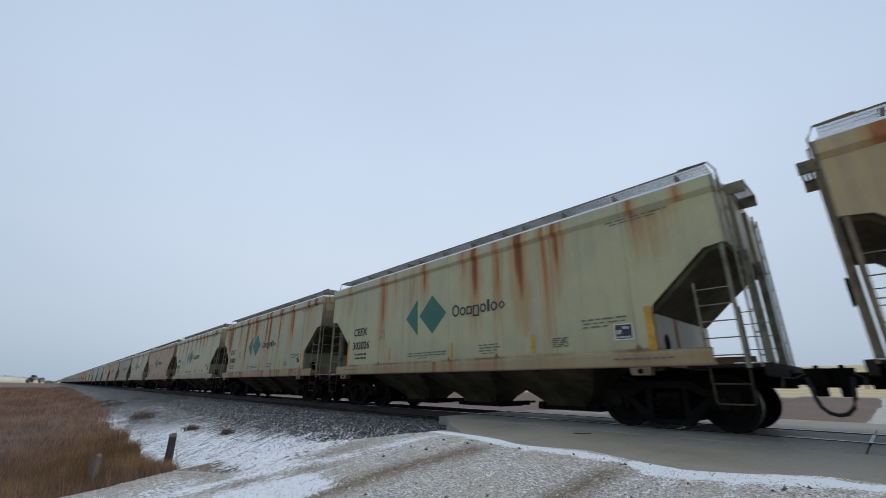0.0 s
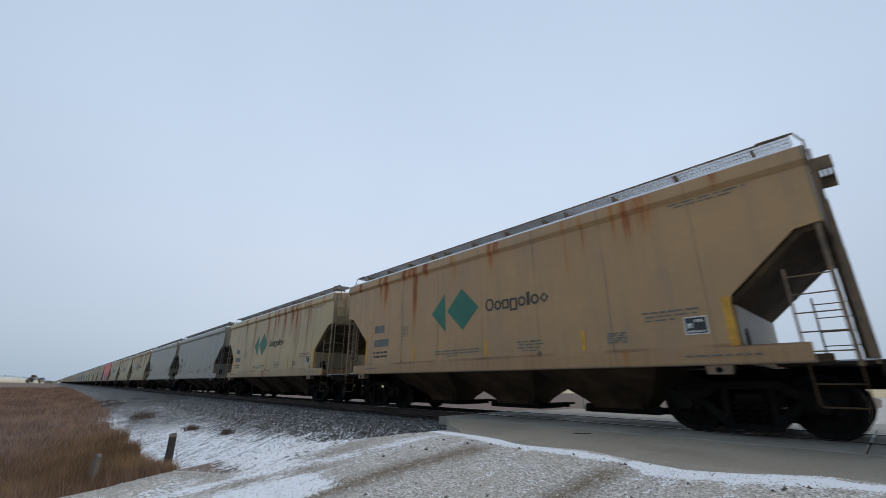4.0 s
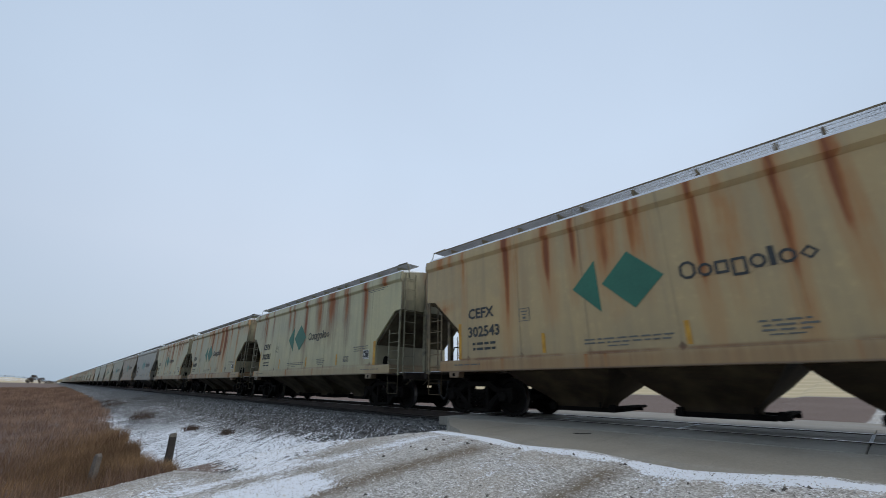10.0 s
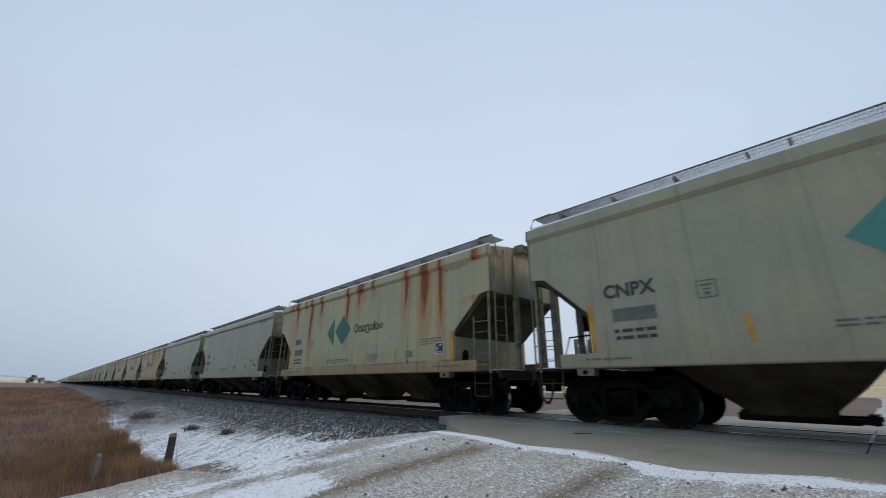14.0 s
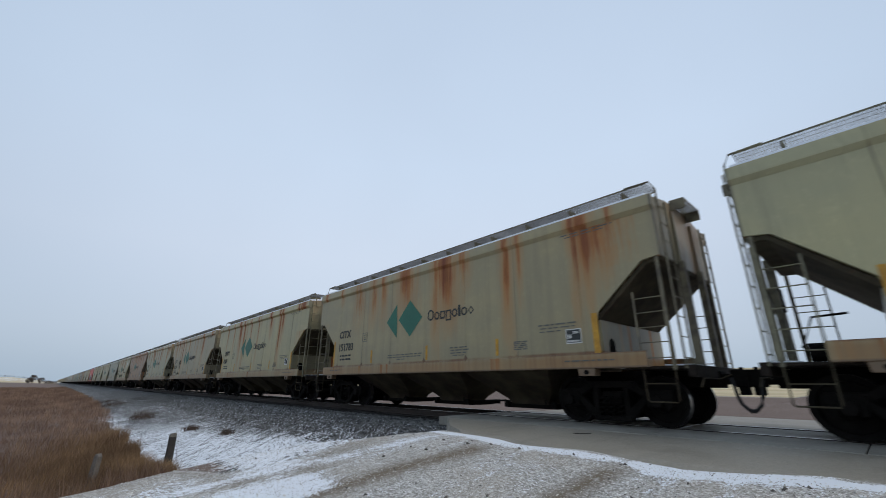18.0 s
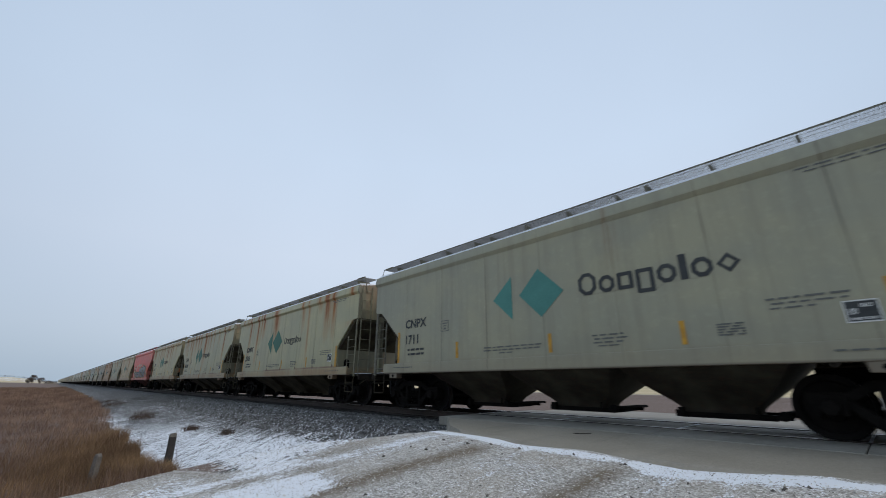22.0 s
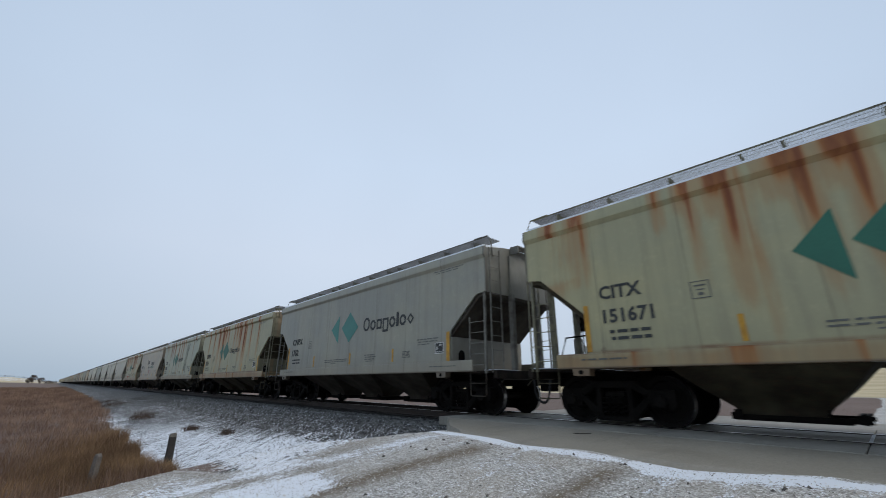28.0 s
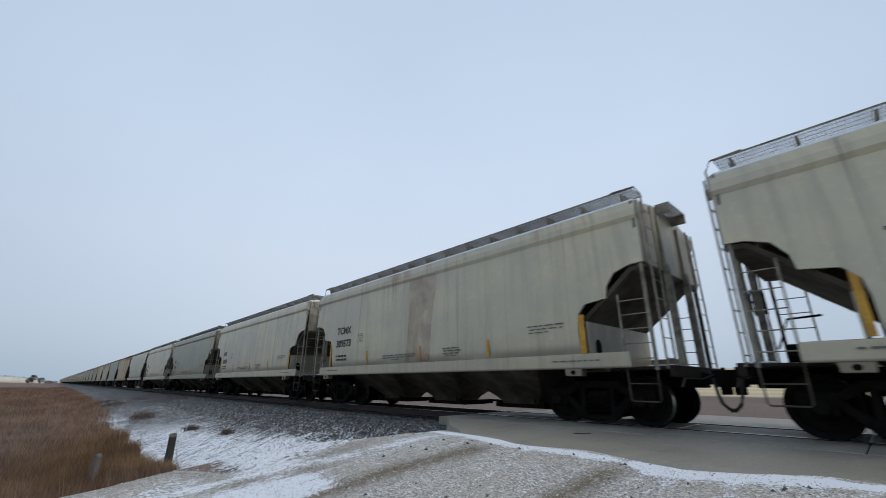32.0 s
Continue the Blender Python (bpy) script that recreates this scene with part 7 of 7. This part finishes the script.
rust_runs(44, (-6.01, 0.11, 1.5, 0.85), (-5.38, 0.14, 0.4, 0.6), (-5.21, 0.06, 1.2, 0.6), (-3.67, 0.05, 0.6, 0.7), (-3.20, 0.08, 0.4, 0.7), (-3.12, 0.05, 1.5, 0.6), (-2.69, 0.19, 0.6, 0.8), (-2.54, 0.09, 1.8, 0.9), (-2.33, 0.05, 2.4, 0.5), (-1.78, 0.18, 0.6, 0.8), (-1.65, 0.06, 1.0, 0.6), (-1.54, 0.08, 1.8, 0.8), (-1.12, 0.16, 0.6, 0.8), (-0.96, 0.08, 1.8, 0.85))
rust_runs(46, (-6.06, 0.11, 1.5, 0.6), (-4.87, 0.10, 1.8, 0.6), (-3.69, 0.11, 1.8, 0.7), (-2.58, 0.19, 1.8, 0.8), (-2.39, 0.13, 2.6, 0.4), (-1.67, 0.23, 1.8, 0.9), (-1.58, 0.12, 2.9, 0.6), (-1.16, 0.16, 1.2, 0.7), (-0.59, 0.07, 1.5, 0.85), (0.03, 0.05, 2.4, 0.25), (0.62, 0.06, 1.5, 0.8), (1.10, 0.17, 1.5, 0.5), (1.55, 0.11, 1.5, 0.7), (1.82, 0.13, 1.8, 0.9), (2.50, 0.14, 2.4, 1), (2.73, 0.09, 2.8, 0.6), (3.27, 0.06, 0.4, 0.5), (3.62, 0.07, 1.8, 0.85), (4.80, 0.06, 1.8, 0.9), (4.92, 0.08, 0.4, 0.5))
rust_runs(47, (-5.84, 0.05, 0.7, 0.6), (-5.27, 0.11, 0.4, 0.8), (-5.15, 0.06, 1.0, 0.5), (-4.80, 0.05, 0.7, 0.6), (-3.66, 0.05, 1.2, 0.8), (-3.29, 0.08, 1.5, 0.8), (-2.75, 0.12, 1.2, 0.8))
rust_runs(49, (-6.01, 0.11, 1.2, 0.5), (-5.31, 0.25, 1.8, 0.85), (-4.84, 0.08, 2.4, 0.5), (-4.17, 0.15, 1.8, 0.85), (-3.64, 0.10, 1.5, 0.4), (-3.22, 0.19, 1.5, 0.8), (-2.67, 0.08, 1.5, 0.6), (-2.45, 0.07, 1.8, 0.5), (-1.76, 0.16, 1.2, 0.85), (-1.56, 0.06, 1.8, 0.6), (-1.25, 0.06, 1.2, 0.6), (-0.95, 0.14, 1.2, 0.8), (-0.56, 0.05, 1.0, 0.8), (0.58, 0.09, 1.8, 0.8), (1.05, 0.12, 2.4, 0.8), (1.41, 0.15, 1.8, 1), (1.56, 0.06, 2.6, 0.6), (1.75, 0.18, 1.8, 0.9), (2.35, 0.19, 1.8, 1), (2.51, 0.15, 2.8, 0.8), (3.24, 0.21, 1.5, 1), (3.49, 0.07, 2.6, 0.7))


def lay_rust(k):
    """Gives a car its own near side and roof edge with its rust runs; stretches with none of their own get likely ones."""
    shape, paint, rust = TRAIN[k][:3]
    runs = RUNS.get(k, [])
    rng = random.Random(900 + k)
    lo, hi = (min(r[0] for r in runs) - 0.7, max(r[0] for r in runs) + 0.7) if runs else (0.0, 0.0)
    for _ in range(int(4 + 26 * rust) if rust > 0.08 and k not in (6, 9, 10, 20, 22, 24, 25, 35, 43, 45, 48) else 0):
        x = rng.uniform(-6.3, 6.3)
        strong = 0.25 + 0.75 * min(1.0, rust * rng.uniform(0.5, 1.5))
        run = (x, rng.uniform(0.05, 0.16) * (1.6 if rng.random() < 0.2 else 1), rng.choice((0.5, 1.1, 1.5, 1.9, 2.5)), strong)
        if not lo < x < hi:
            runs = runs + [run]
    for ob in car_sides(cars[k]):
        me = ob.data.copy()
        co = np.empty(len(me.vertices) * 3)
        me.vertices.foreach_get("co", co)
        x, z = co[0::3], co[2::3]
        d = np.maximum(EAVE - z, 0.0)
        core, halo = np.zeros_like(x), np.zeros_like(x)
        for i, (cx, w, length, strong) in enumerate(runs):
            dx = x - cx - 0.014 * np.sin(d * 1.7 + i * 2.1) * d
            q = np.clip((d / (length * 1.2) - 0.3) / 0.7, 0, 1)
            fall = 1 - q * q * (3 - 2 * q)
            core = np.maximum(core, 1.12 * strong * np.exp(-np.abs(dx / (w * (1.0 - 0.40 * q))) ** 2.6) * fall)
            q = np.clip(d / (length * 1.35 + 0.2), 0, 1)
            halo = np.maximum(halo, min(1.0, strong * 1.1) * np.exp(-(dx / (w * 1.7 + 0.05)) ** 2) * (1 - q ** 3))
        for name, values in (("rust_fit", np.ones_like(x)), ("rust_run", core), ("rust_wash", halo)):
            me.attributes.new(name, "FLOAT", "POINT").data.foreach_set("value", values)
        ob.data = me


def car_sides(car):
    return [ob for ob in car.children if ob.data in (MESHES[("side", "flat", "angular")], MESHES[("side", "flat", "curved")], MESHES[("chord", "flat", 1)])]


for k in range(55):
    if TRAIN[k][0] != "round":
        lay_rust(k)

scribble(cars[34], -2.9, 1.4, 1.38, 2.10, 9, BLACKP, 3, 0.009)
scribble(cars[34], 2.2, 4.4, 2.05, 2.35, 4, BLACKP, 5, 0.012)
scribble(cars[31], -3.9, -2.7, 1.35, 1.62, 5, BLACKP, 8, 0.010)
scribble(cars[31], -3.2, -2.8, 1.75, 2.9, 2, BLACKP, 9, 0.010)
scribble(cars[49], -2.9, -1.2, 1.42, 1.60, 7, CRIMSON, 12, 0.014)
layer(cars[49], "graffiti_heart", [[(-4.36, 1.40), (-4.24, 1.56), (-4.26, 1.63), (-4.31, 1.64), (-4.36, 1.59), (-4.41, 1.64), (-4.46, 1.63), (-4.48, 1.56)]], CRIMSON, 0.002, "red spray-painted heart")
flakes = random.Random(41)
for i in range(26):
    cx, cz, r = -2.6 + 0.32 * i + flakes.uniform(-0.12, 0.12), 1.44 + 0.55 * flakes.random() ** 1.5, flakes.uniform(0.05, 0.14)
    layer(cars[49], "bare_patch", [[(cx + r * flakes.uniform(0.45, 1.3) * math.cos(0.57 * q), cz + r * flakes.uniform(0.5, 1.5) * math.sin(0.57 * q)) for q in range(11)]], FLAKED, 0.0005 * (i % 5), "grey patch where paint has flaked off")
layer(cars[34], "paper_sheet", [rect(4.35, 4.95, 2.95, 3.6)], WHITEP, 0.0, "pale pasted sheet")
layer(cars[51], "red_stain", [[(-0.55, 1.36), (0.55, 1.36), (0.62, 2.4), (0.78, 3.3), (0.9, 3.9), (-0.45, 3.9), (-0.42, 3.0), (-0.5, 2.0)]], STAIN, 0.012, "faded reddish stain band")
layer(cars[47], "dark_smear", [[(2.6, 1.7), (3.0, 1.6), (3.5, 1.8), (3.45, 2.6), (3.7, 3.3), (3.65, 3.98), (2.75, 3.98), (2.65, 3.2), (2.5, 2.5)]], SMEAR, 0.0, "dark grey smear")


# ---- how the train rolls past: cars that have passed the mark, by the second ----
def passed(t):
    return (((1.32855563e-06 * t - 1.31616531e-04) * t + 4.57942414e-03) * t + 1.50453163) * t + 0.992513901


TAIL_MARK = -14.66      # where a car's trailing end stands when it is counted


# slack in the couplings: how far each car runs ahead of its even place
SLACK = (0.10, 0.0, 0.25, 0.20, 0.12, 0.28, 0.02, 0.0, 0.0, -0.05, -0.08, -0.08, -0.10, -0.08, 0.05, -0.02, 0.12, 0.10, 0.10, 0.15, 0.0, -0.06, -0.05, -0.05, -0.06, -0.08, -0.16, -0.03, -0.11,
         -0.12, -0.10, -0.15, -0.20, -0.10, -0.10, -0.25, -0.18, -0.24, -0.15, -0.16, -0.16, -0.10, -0.10, -0.10, -0.05, -0.10, -0.03, 0.0, -0.03, 0.05, -0.07, -0.08)


def car_x(k, t):
    slack = SLACK[k] if 0 <= k < len(SLACK) else 0.0
    return TAIL_MARK + HALF + PITCH_CAR * (passed(t) - k) + slack


def motions():
    for k, car in cars.items():
        walk(car, [(float(t), pose(car_x(k, t), 0.75, 0.0)) for t in range(0, 33, 2)])


motions()
